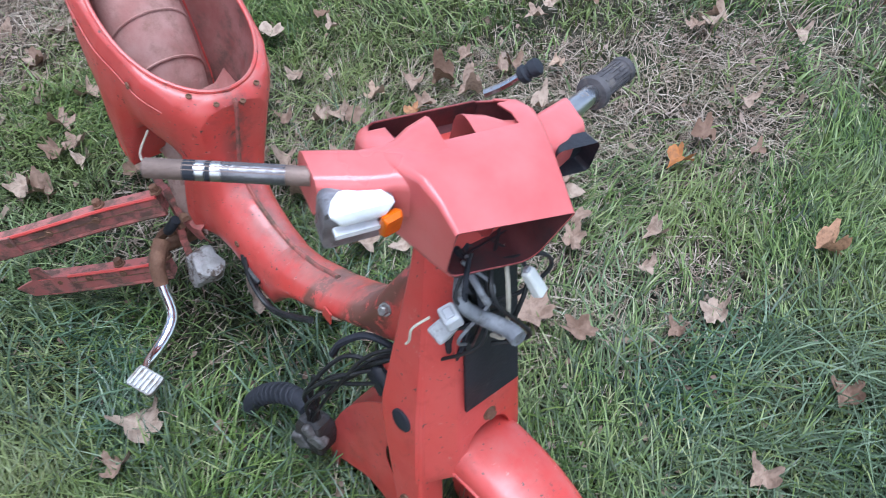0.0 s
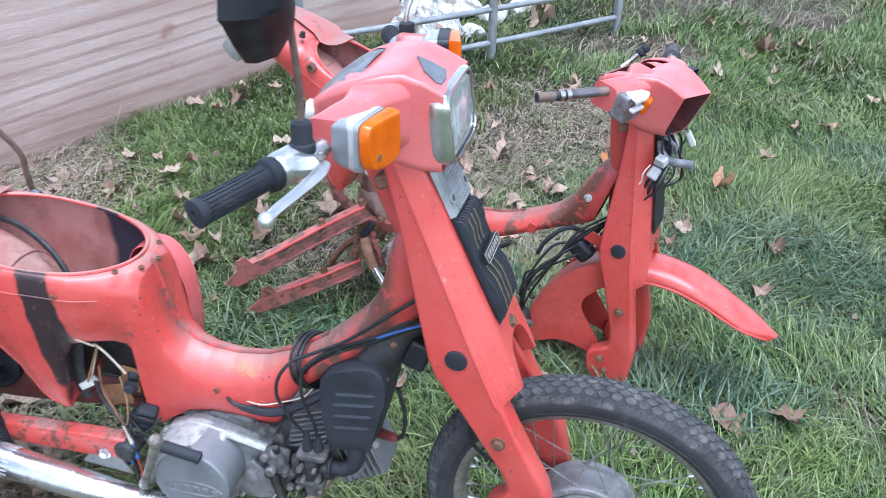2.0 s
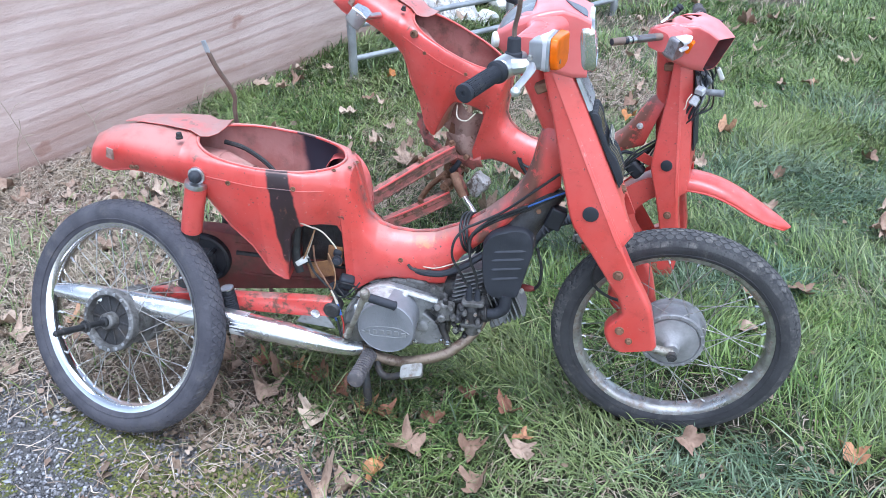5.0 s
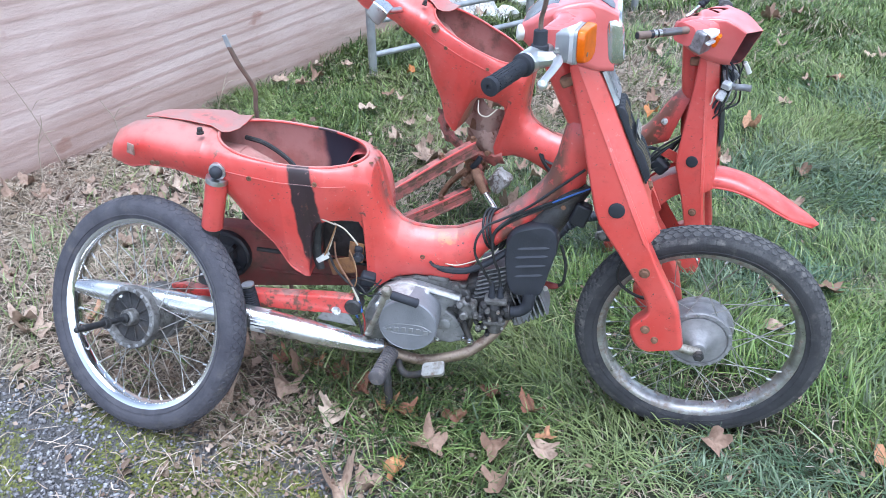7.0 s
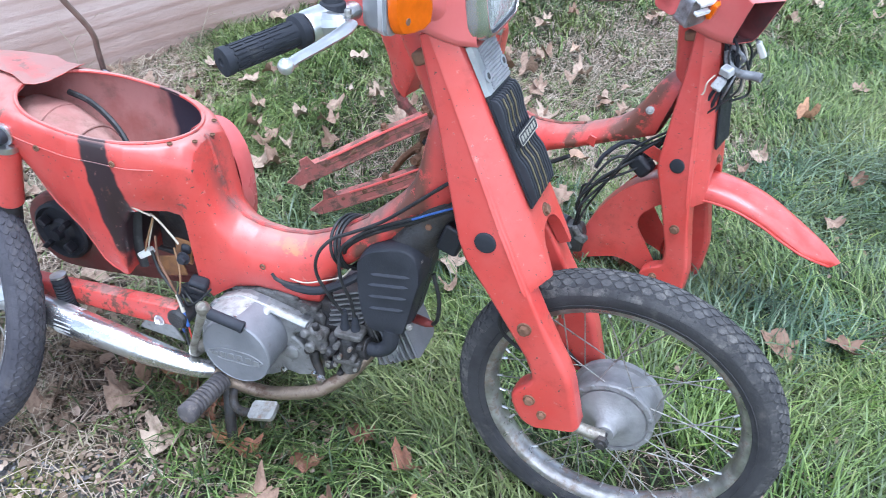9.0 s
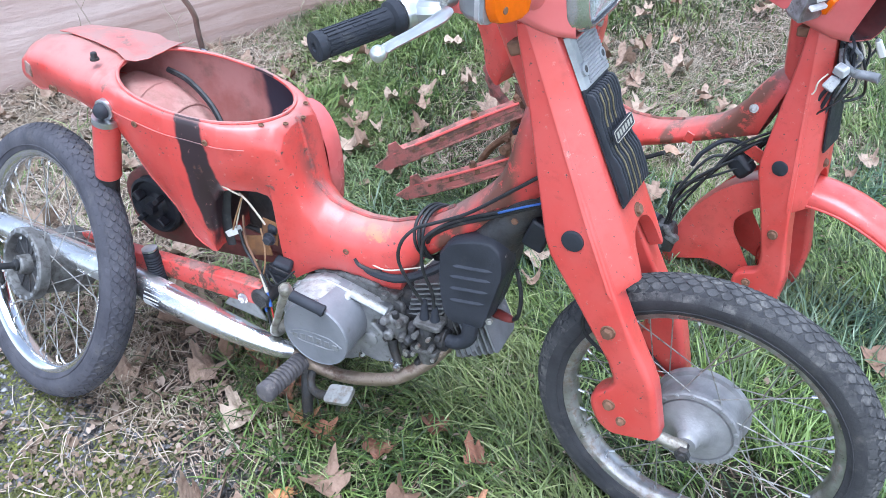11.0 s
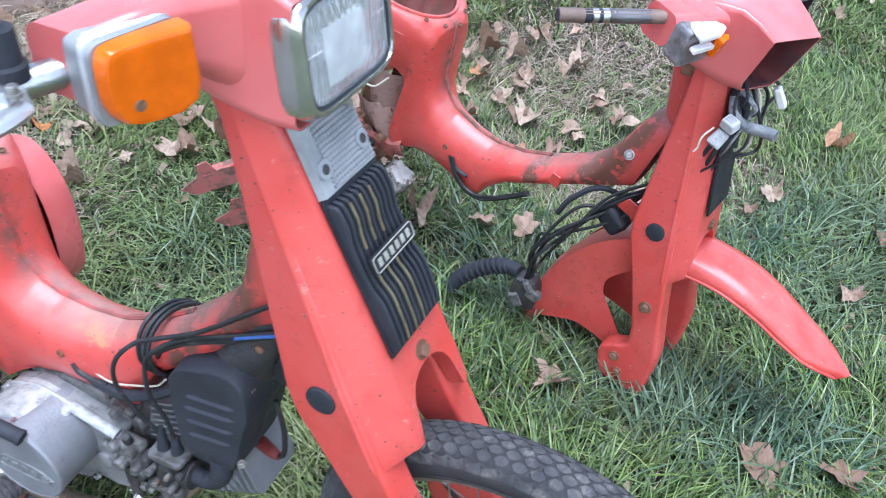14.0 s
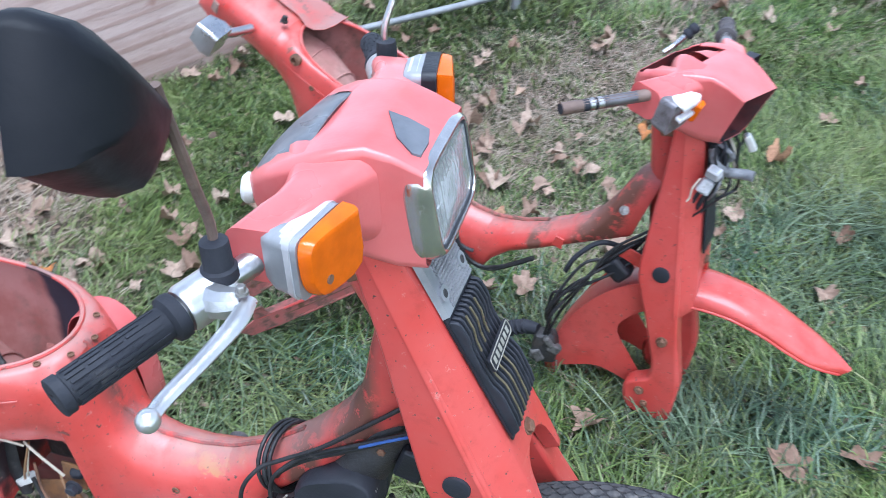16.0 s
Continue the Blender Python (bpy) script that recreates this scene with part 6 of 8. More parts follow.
        part("lower_flange", bm, frame_paint, frame_ob)
    for x, y in ((-.618, -.030), (-.612, .012), (-.628, .045), (-.645, -.060)):
        bm = bmesh.new()
        lathe(bm, [(.0048, 0), (.0048, .0014), (.0030, .0018), (.0026, -.001), (0, -.001)], (x, y, interp(x, TOP) + .002), (0.15, 0, 1), 10)
        part("seat_hole", bm, RUST, frame_ob)
    hexbolt("tail_bolt", (-.985, -.066, interp(-.985, TOP) + .004), (0, 0, 1), .0060, frame_ob, OILY, depth=.014)
    # slot and cable under the spine; a black tube draws the slot's dark opening
    bm = bmesh.new()
    tube(bm, [(-.488, -.0455, .376), (-.478, -.0475, .366), (-.455, -.0480, .362), (-.435, -.0475, .364)], .0062, 8, flat=.6)
    part("cable_slot", bm, WIRE, frame_ob)
    # fork
    for side in (-1, 1):
        lg = part("fork_leg", leg(side), paint, bike, "red pressed-steel fork leg", xf=fx, sharp=35)
        w = leg_width(-.011, side) + .0005
        bm = bmesh.new()
        lathe(bm, [(.0165, -.001), (.0165, .0025), (.014, .004), (0, .0042)], fork_point(-.011, .0236, side * w), (0, side, 0), 24)
        part("rubber_plug", bm, RUBBER, lg, "round black rubber plug", xf=fx)
        hexbolt("bolt", fork_point(-.1636, .0300, side * leg_width(-.1636, side)), (0, side, 0), .0085, lg, RUST, fx, .010)
        hexbolt("link_bolt", fork_point(-.300, -.014, side * leg_width(-.30, side)), (0, side, 0), .0075, lg, RUST, fx, .008)
        hexbolt("lower_link_bolt", fork_point(-.332, -.004, side * leg_width(-.332, side)), (0, side, 0), .006, lg, RUST, fx, .008)
    bm = bmesh.new()
    tube(bm, [fork_point(-.02, .005, 0), fork_point(.34, .005, 0)], .030, 16)
    part("steering_head", bm, paint, bike, xf=fx)
    for u in (.26, .02):
        bm = bmesh.new()
        block(bm, (.035, .13 if u < .1 else .085, .02), Matrix.Translation(fork_point(u, .02, -.008)) @ Matrix.Rotation(-RAKE, 4, "Y"))
        part("fork_yoke", bm, RUST if u > .1 else paint, bike, xf=fx, bevel=.004)
    cover = part("front_cover", front_cover(), paint, bike, "red apron between the fork legs, arched over the wheel", xf=fx, solid=.0025, sharp=35)
    hexbolt("cover_bolt", fork_point(-.0206, .083, -.0), AHEAD, .008, cover, RUST, fx)
    top = part("handlebar_cowl", cowl(open_dial), RED_PLASTIC, bike, "sun-faded red plastic handlebar cowl", xf=cx, solid=.003, sharp=30)
    # The inside's shade is put in as a darker second colour.
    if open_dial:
        top.data.materials.append(SHADED_COWL_INSIDE)
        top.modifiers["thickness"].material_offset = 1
    for side in (-1, 1):
        part("cowl_arm", cowl_arm(side), RED_PLASTIC, top, xf=cx @ Matrix.Translation((0, (-.040 if side > 0 else .030) if open_dial else 0, .008 if open_dial and side < 0 else 0)), sharp=35)
    return fx, cx, frame_ob


def cable(name, pts, r, parent, material=None, xf=None, label=""):
    bm = bmesh.new()
    tube(bm, pts, r, 7, 8)
    return part(name, bm, material or WIRE, parent, label, xf=xf)


def disc(bm, centre, axis, r, depth, n=16, soft=0.2):
    """A short turned boss with a softened edge."""
    return lathe(bm, [(r, -depth * .5), (r, depth * (1 - soft)), (r * (1 - soft), depth), (0, depth)], centre, axis, n)


def slab(bm, outline, y0, y1, inset=0.94, centre=(-.52, .24)):
    """A casting with its outline in the plane of the bike, its outer edge drawn in a little."""
    rings = []
    for y, k in ((y0, 1.0), (y1 + (y0 - y1) * .18, 1.0), (y1, inset)):
        rings.append([(centre[0] + (x - centre[0]) * k, y, centre[1] + (z - centre[1]) * k) for x, z in outline])
    loft(bm, rings)
    return bm


def engine(bike):
    """Small forward-lying single: crankcase, side case with its deep round cover, finned barrel, carburettor and kick lever."""
    outline = [(-.655, .20), (-.645, .155), (-.60, .135), (-.52, .135), (-.44, .155), (-.395, .18), (-.39, .25), (-.398, .300), (-.43, .321), (-.475, .329), (-.524, .331), (-.575, .312), (-.62, .275)]
    bm = bmesh.new()
    slab(bm, outline, .075, -.042, .985)
    eng = part("engine", bm, GRIMY, bike, "dirty oxidised alloy single-cylinder engine", bevel=.005)
    bm = bmesh.new()
    edge = [(-.653, .186), (-.640, .235), (-.622, .270), (-.595, .303), (-.556, .320), (-.535, .323), (-.492, .314), (-.455, .304), (-.418, .295), (-.414, .287), (-.427, .272), (-.445, .268), (-.448, .258), (-.425, .238), (-.403, .207), (-.401, .181), (-.440, .168), (-.466, .172), (-.50, .150), (-.56, .132), (-.607, .134), (-.646, .153)]
    slab(bm, edge, -.038, -.066, .975)
    case = part("side_case", bm, ALLOY, eng, "cast side case, oxidised white along its edges", bevel=.003)
    bm = bmesh.new()
    tube(bm, [(x, -.0655, z) for x, z in [(x * .985 - .0078, z * .985 + .0036) for x, z in edge[1:9]]], .0036, 8, steps=4)
    part("case_lip", bm, ALLOY_BRIGHT, case, "whitened raised lip of the case")
    bm = bmesh.new()
    lathe(bm, [(.0640, -.020), (.0645, .010), (.0655, .062), (.0668, .066), (.0664, .070), (.0645, .0725), (.0635, .0715), (.050, .0725), (0, .0735)], (-.524, -.0645, .256), (0, -1, 0), 56)
    cap = part("clutch_cover", bm, ALLOY_PAINT, eng, "deep round silver painted engine cover", sharp=25)
    # raised lettering stands as plain bars between two bowed lines
    for k in range(6):
        bm = bmesh.new()
        block(bm, (.0100, .0022, .0115), pose(-.5655 + k * .0165, -.1382, .2465 - .0006 * (k - 2.5) ** 2))
        part("raised_bar", bm, ALLOY, cap, bevel=.0008)
    for dz in (.0115, -.0115):
        bm = bmesh.new()
        tube(bm, [(-.580, -.1378, .2465), (-.555, -.1378, .2465 + dz), (-.524, -.1378, .2475 + dz * 1.15), (-.492, -.1378, .2465 + dz), (-.470, -.1378, .2465)], .0012, 6)
        part("raised_line", bm, ALLOY, cap)
    bm = bmesh.new()
    tube(bm, [(-.507, -.124, .276), (-.500, -.098, .294), (-.490, -.068, .313)], [.007, .008, .0085], 10, flat=.8)
    tube(bm, [(-.490, -.066, .3125), (-.455, -.067, .3045), (-.417, -.067, .2955)], [.009, .0085, .009], 10, flat=.7)
    part("case_rib", bm, ALLOY_BRIGHT, case, "bright worn rib across the case")
    bm = bmesh.new()
    slab(bm, [(-.597, .255), (-.603, .285), (-.590, .306), (-.558, .321), (-.535, .324), (-.500, .316), (-.494, .306), (-.508, .280), (-.535, .30), (-.570, .288)], -.050, -.122, .97, (-.545, .29))
    part("case_shoulder", bm, ALLOY_BRIGHT, case, "rough whitened shoulder of the case", bevel=.005)
    for x, z in ((-.592, .296), (-.528, .316)):
        hexbolt("shoulder_screw", (x, -.120, z), (0, -1, .3), .0055, case, DULL_CHROME, depth=.008)
    for x, z, r, d in ((-.452, .223, .0135, .006), (-.418, .286, .0075, .010), (-.600, .293, .008, .010), (-.640, .190, .009, .008)):
        bm = bmesh.new()
        disc(bm, (x, -.066, z), (0, -1, 0), r, d)
        part("case_boss", bm, ALLOY, case)
    for x, z in ((-.600, .293), (-.640, .190), (-.418, .286), (-.407, .190), (-.470, .180)):
        hexbolt("case_screw", (x, -.072, z), (0, -1, 0), .0048, case, DULL_CHROME, depth=.006)
    # top of the crankcase, cast in steps
    for x0, x1, z, d in ((-.585, -.50, .3185, .020), (-.495, -.445, .3265, .024), (-.44, -.405, .317, .03)):
        bm = bmesh.new()
        block(bm, (x1 - x0, d * 2, .012), pose((x0 + x1) / 2, -.020, z, 0, -8 if x0 < -.55 else 6, 0))
        part("case_step", bm, GRIMY, eng, bevel=.004)
    hexbolt("mount_bolt", (-.428, -.046, .318), (0, -1, 0), .008, eng, GRIMY, depth=.014)
    # barrel: tilted fins one above the other
    bm = bmesh.new()
    lathe(bm, [(.034, 0), (.034, .13), (.03, .135)], (-.405, 0, .300), (1, 0, .05), 20)
    barrel = part("barrel", bm, OILY, eng, "finned alloy cylinder barrel")
    for k in range(7):
        bm = bmesh.new()
        loft(bm, [[(a, b, h) for a, b in rounded(.037, .043, .006, 3)] for h in (-.0018, .0018)])
        part("fin", bm, ALLOY, barrel, xf=pose(-.356 + .0022 * k, .0, .296 + k * .0118, 0, -20, 0))
    # cylinder head: fins across the line of the barrel
    bm = bmesh.new()
    slab(bm, [(-.300, .236), (-.285, .252), (-.259, .274), (-.252, .262), (-.262, .240), (-.275, .224), (-.296, .214)], .04, -.040, .96, (-.27, .245))
    head = part("cylinder_head", bm, ALLOY_PAINT, eng, "finned alloy cylinder head", bevel=.004)
    for k in range(7):
        bm = bmesh.new()
        loft(bm, [[(h, a, b) for a, b in rounded(.043, .050 - .002 * k, .012, 3)] for h in (-.0017, .0017)])
        part("head_fin", bm, GRIMY if k < 2 else ALLOY_PAINT, head, xf=pose(-.300 + k * .0112, .0, .264 + k * .0042, 0, -22, 0))
    # oil pump and its unions
    bm = bmesh.new()
    block(bm, (.040, .026, .046), pose(-.398, -.066, .272, 0, 6, 0))
    pump = part("oil_pump", bm, GRIMY, eng, "small grimy cast oil pump", bevel=.008)
    for x, y, z, r, d, ax in ((-.413, -.078, .287, .0085, .010, (-.2, -1, .3)), (-.386, -.078, .290, .0075, .012, (.2, -1, .3)), (-.405, -.080, .262, .0100, .011, (0, -1, 0)), (-.381, -.078, .266, .0075, .014, (.3, -1, 0)), (-.398, -.070, .297, .0065, .010, (0, -.3, 1)), (-.412, -.074, .248, .0070, .010, (-.3, -1, -.2)), (-.378, -.074, .248, .0060, .012, (.2, -1, -.2)), (-.425, -.070, .276, .0055, .008, (-.4, -1, .1))):
        bm = bmesh.new()
        disc(bm, (x, y, z), ax, r, d, 12, .3)
        part("union", bm, GRIMY if r > .007 else OILY, pump)
    bm = bmesh.new()
    tube(bm, [(-.408, -.066, .238), (-.404, -.070, .222), (-.396, -.074, .205), (-.390, -.078, .192)], [.010, .009, .008, .007], 10)
    part("drain_union", bm, OILY, pump)
    hexbolt("drain_nut", (-.390, -.080, .192), (-.1, -1, -.3), .0075, pump, DULL_CHROME, depth=.010)
    hexbolt("pump_screw", (-.372, -.080, .232), (0, -1, 0), .0055, pump, STEEL, depth=.008)
    # Filler block added to fill and darken the space behind the carburettor.
    bm = bmesh.new()
    block(bm, (.10, .05, .075), pose(-.345, -.020, .262, 0, -10, 0))
    part("carb_backing", bm, OILY, eng, "dark filler block added behind the carburettor", bevel=.012)
    for x, y, z, ax, ln, r in ((-.362, -.076, .292, (.3, -1, .2), .014, .0075), (-.366, -.074, .262, (-.2, -1, 0), .016, .0085), (-.360, -.078, .238, (0, -1, -.2), .012, .0065), (-.372, -.070, .225, (0, -1, 0), .014, .0080), (-.312, -.076, .286, (.2, -1, .2), .010, .0060), (-.352, -.072, .215, (0, -1, 0), .012, .0060)):
        bm = bmesh.new()
        disc(bm, (x, y, z), ax, r, ln, 10, .35)
        part("union", bm, OILY, pump)
    # carburettor
    bm = bmesh.new()
    lathe(bm, [(.0165, -.030), (.0185, -.026), (.0185, .012), (.0150, .020), (.0150, .030)], (-.338, -.066, .270), (0, 0, 1), 20)
    lathe(bm, [(.0140, 0), (.0160, .004), (.0160, .060), (.0140, .064)], (-.372, -.060, .270), (1, 0, 0), 18)
    carb = part("carburettor", bm, OILY, eng, "grimy alloy carburettor", sharp=35)
    bm = bmesh.new()
    loft(bm, [[(-.335 + a, -.063 + b, z) for a, b in rounded(.026 * k, .019 * k, .008, 3)] for z, k in ((.296, .95), (.299, 1.0), (.304, 1.0), (.307, .92))])
    part("carb_cap", bm, GRIMY, carb, "alloy cap of the carburettor", bevel=.001)
    bm = bmesh.new()
    loft(bm, [[(-.337 + a, -.068 + b, z) for a, b in rounded(.026 * k, .021 * k, .008, 3)] for z, k in ((.245, .95), (.2475, 1.0), (.252, 1.0), (.254, .95))])
    part("float_flange", bm, GRIMY, carb)
    bm = bmesh.new()
    lathe(bm, [(0, -.030), (.010, -.030), (.016, -.026), (.0185, -.016), (.0190, .0)], (-.335, -.068, .247), (0, 0, 1), 20)
    part("float_bowl", bm, GRIMY, carb, "grey float bowl", sharp=30)
    for x, z, r, d in ((-.352, .283, .006, .012), (-.322, .262, .0055, .014), (-.347, .260, .0045, .010), (-.328, .280, .0040, .008), (-.356, .240, .004, .010), (-.318, .240, .004, .010)):
        bm = bmesh.new()
        disc(bm, (x, -.082, z), (.1, -1, .1), r, d, 10)
        part("adjuster", bm, STEEL if r < .005 else GRIMY, carb)
    for x, y, h in ((-.345, -.064, .040), (-.326, -.062, .030)):
        bm = bmesh.new()
        lathe(bm, [(.0085, 0), (.0085, .006), (.0070, .010), (.0062, h * .7), (.0045, h)], (x, y, .306), (.0, 0, 1), 12)
        part("cable_boot", bm, RUBBER, carb, "black rubber cable boot")
    bm = bmesh.new()
    lathe(bm, [(.0185, -.006), (.0205, -.005), (.0205, .005), (.0185, .006)], (-.308, -.060, .270), (1, 0, .1), 20)
    part("hose_clamp", bm, OILY, carb)
    bm = bmesh.new()
    tube(bm, [(-.305, -.060, .270), (-.283, -.060, .273), (-.265, -.058, .290), (-.262, -.056, .325)], [.0120, .0128, .0140, .0150], 16)
    part("intake_hose", bm, RUBBER, carb, "black rubber intake hose")
    # kick lever
    bm = bmesh.new()
    tube(bm, [(-.628, -.070, .205), (-.620, -.118, .213), (-.610, -.140, .239), (-.594, -.147, .275), (-.580, -.150, .310), (-.566, -.151, .348)], [.011, .0105, .0078, .0066, .0070, .0085], 10, flat=.75)
    lathe(bm, [(.0085, -.016), (.0115, -.012), (.0120, .004), (.0105, .010), (.0080, .012), (.0075, .009), (0, .009)], (-.564, -.151, .351), (-.1, -.25, 1), 16)
    kick = part("kick_lever", bm, LEVER_WORN, eng, "dull chromed kickstart lever folded back")
    bm = bmesh.new()
    lathe(bm, [(.0085, .008), (.0100, .011), (.0100, .066), (.0108, .067), (.0108, .071), (.0075, .073), (0, .072)], (-.564, -.151, .347), (.067, .013, -.028), 18)
    part("kick_rubber", bm, RUBBER, kick, "black rubber sleeve")
    return eng


def air_cleaner(bike):
    outline = [(-.318, .452), (-.302, .476), (-.270, .490), (-.232, .495), (-.210, .476), (-.207, .440), (-.213, .415), (-.234, .332), (-.246, .320), (-.288, .316), (-.303, .325), (-.313, .348), (-.319, .40)]
    line = smooth_line([(x, 0, z) for x, z in outline] + [(outline[0][0], 0, outline[0][1])], 3)[:-1]
    bm = bmesh.new()
    loft(bm, [[(-.262 + (p.x + .262) * k + .010 * (y + .066), y, .405 + (p.z - .405) * k) for p in line] for y, k in ((.030, .90), (.022, 1.0), (-.020, 1.01), (-.052, 1.0), (-.0625, .985), (-.0670, .945), (-.0685, .60))])
    box = part("air_cleaner", bm, AIRBOX, bike, "black ribbed plastic air cleaner box", sharp=50)
    bm = bmesh.new()
    tube(bm, [(p.x * 1.006 + .0016, -.018, .405 + (p.z - .405) * 1.012) for p in line], .0022, 6, steps=1, close=True, caps=(False, False))
    part("box_seam", bm, AIRBOX, box)
    for (x0, z0), (x1, z1) in (((-.303, .438), (-.214, .449)), ((-.308, .416), (-.215, .429)), ((-.307, .393), (-.220, .405)), ((-.305, .369), (-.227, .380))):
        bm = bmesh.new()
        rings = []
        for f, k in ((0, .2), (.06, .8), (.2, 1), (.8, 1), (.94, .8), (1, .2)):
            x, z = x0 + (x1 - x0) * f, z0 + (z1 - z0) * f
            y = -.0672 - .0006 * k + .004 * (abs(f - .5) > .42)
            rings.append([(x, y + .003, z + .006 * k), (x, y - .0030 * k, z - .0005), (x, y - .0035 * k, z - .0025 * k), (x, y + .003, z - .0045 * k)])
        loft(bm, rings)
        part("rib", bm, AIRBOX, box)
    bm = bmesh.new()
    tube(bm, [(-.250, -.012, .455), (-.225, -.008, .505), (-.195, -.004, .545), (-.170, 0, .575)], [.040, .040, .036, .030], 18)
    part("intake_neck", bm, OILY, box, "grimy dark intake neck")
    for x, y, z in ((-.214, -.050, .470), (-.228, -.060, .340)):
        hexbolt("box_screw", (x, y, z), (.5, -1, .2), .0045, box, STEEL, depth=.006)
    bm = bmesh.new()
    tube(bm, [(-.255, .0, .310), (-.232, -.010, .318), (-.212, -.018, .322), (-.200, -.022, .325)], [.008, .009, .008, .005], 10)
    part("plug_cap", bm, PLUG_RED, box, "dark red spark plug cap")
    bm = bmesh.new()
    tube(bm, [(-.200, -.022, .325), (-.190, -.026, .342), (-.188, -.026, .385), (-.200, -.022, .43)], .0035, 8)
    part("plug_lead", bm, WIRE, box)
    return box


def moped_with_engine():
    bike = thing("moped", "red step-through moped without seat, front wheel fitted and rear wheel off", "moped", UPRIGHT)
    fx, cx, frame_ob = common(bike, RED_STRIPED, RED, -4, -1.5, False)
    headlamp(bike, cx)
    grille(bike, fx)
    for side in (-1, 1):
        indicator(bike, side, cx)
        handlebar(bike, side, cx, blade=side < 0)
    mirror(bike, -1, cx, (-0.256, -0.306, 1.106))
    mirror(bike, 1, cx, (-0.235, 0.300, 1.150))
    bm = bmesh.new()
    rows = []
    for x, w, z in ((-.301, .056, .9205), (-.290, .070, .9310), (-.272, .077, .9445), (-.252, .072, .9545), (-.238, .054, .9600)):
        rows.append([(x, yy * w, z + .004 - .006 * yy * yy) for yy in (-1, -.7, -.3, .3, .7, 1)])
    loft(bm, rows, False)
    part("speedometer", bm, SPEEDO, bike, "scratched dark speedometer glass", xf=cx, solid=.004)
    bm = bmesh.new()
    loft(bm, [[(a, b, cowl_top(a) + h) for a, b in ((-.180, -.002), (-.160, -.001), (-.140, -.002), (-.135, -.024), (-.135, -.050), (-.142, -.053), (-.160, -.040))] for h in (-.001, .0024)])
    part("sticker", bm, PATCH, bike, "dark grey sticker patch on the cowl", xf=cx)
    bm = bmesh.new()
    lathe(bm, [(.010, 0), (.0145, .003), (.0155, .011), (.012, .015), (0, .016)], (-.297, -.060, .902), (-1, -.25, .1), 18)
    part("warning_lamp", bm, WHITE_PLASTIC, bike, "pale round switch on the cowl", xf=cx)
    # front wheel on its leading links
    cw = Vector((.120, 0, .222))
    wheel_parts(bike, cw, (0.0, 1, 0), .275, xf=steered(-4), name="front_wheel")
    for side in (-1, 1):
        bm = bmesh.new()
        tube(bm, [fork_point(-.33, -.01, side * .086), fork_point(-.368, .02, side * .080), cw + Vector((0, side * .070, 0))], [.012, .010, .011], 10)
        part("link", bm, LEVER_WORN, bike, "cast leading link", xf=fx)
    bm = bmesh.new()
    lathe(bm, [(.006, -.092), (.006, .092)], cw, (0, 1, 0), 12)
    lathe(bm, [(.012, -.088), (.012, -.078)], cw, (0, 1, 0), 6)
    lathe(bm, [(.012, .078), (.012, .088)], cw, (0, 1, 0), 6)
    part("front_axle", bm, OILY, bike, xf=fx)
    cable("front_brake_cable", [fork_point(-.13, .006, -.052), fork_point(-.165, -.030, -.052), fork_point(-.20, -.040, -.052), fork_point(-.24, -.020, -.050), fork_point(-.27, .015, -.046)], .0035, bike, xf=fx)
    cable("speedometer_cable", [fork_point(-.10, .0, .050), fork_point(-.17, -.030, .050), fork_point(-.25, -.020, .048), cw + Vector((-.06, .044, .02)), cw + Vector((-.03, .042, .0))], .003, bike, xf=fx)
    # rear suspension
    shock(bike, -1)
    shock(bike, 1)
    swingarm(bike, RED_ARM)
    bm = bmesh.new()
    rings = []
    for y, s in ((.035, .96), (.04, 1.0), (.075, 1.0), (.08, .96)):
        pts = [(-1.10, .25), (-1.105, .32), (-1.06, .368), (-.98, .374), (-.85, .355), (-.66, .33), (-.64, .25), (-.80, .225), (-1.0, .205), (-1.07, .215)]
        line = smooth_line([(a, 0, b) for a, b in pts] + [(pts[0][0], 0, pts[0][1])], 3)[:-1]
        rings.append([(-.87 + (p.x + .87) * s, y, .28 + (p.z - .28) * s) for p in line])
    loft(bm, rings)
    chain = part("chain_case", bm, DULL_RED, bike, "dull dark red full chain case", sharp=50)
    # The thick band is dark, colouring in the groove between the two ribs.
    for za, zb, r in ((.318, .304, .006), (.262, .258, .0045), (.345, .330, .003)):
        bm = bmesh.new()
        tube(bm, [(-.935, .034, za), (-.85, .034, za - .004), (-.75, .034, zb + .002), (-.66, .034, zb)], r, 8)
        part("pressed_band", bm, DULL_RED if r < .005 else OILY, chain)
    bm = bmesh.new()
    lathe(bm, [(.064, 0), (.064, .014), (.058, .018), (.052, .010), (.030, .010), (.024, .018), (.014, .020), (.012, .034), (.0, .034)], (-1.015, .035, .300), (0, -1, 0), 36)
    carrier = part("sprocket_carrier", bm, BLACK_PLASTIC, chain, "oily black sprocket carrier with drive lugs", sharp=30)
    for k in range(4):
        t = math.pi / 4 + k * math.pi / 2
        bm = bmesh.new()
        block(bm, (.022, .022, .012), Matrix.Translation((-1.015 + .036 * math.cos(t), .010, .300 + .036 * math.sin(t))) @ Matrix.Rotation(-t, 4, "Y"))
        part("drive_lug", bm, BLACK_PLASTIC, carrier, bevel=.003)
    # cover on the left side of the frame
    bm = bmesh.new()
    ring = smooth_line([(-.71, 0, .50), (-.68, 0, .572), (-.63, 0, .578), (-.595, 0, .53), (-.585, 0, .45), (-.595, 0, .37), (-.64, 0, .335), (-.70, 0, .36), (-.72, 0, .43), (-.71, 0, .50)], 4)[:-1]
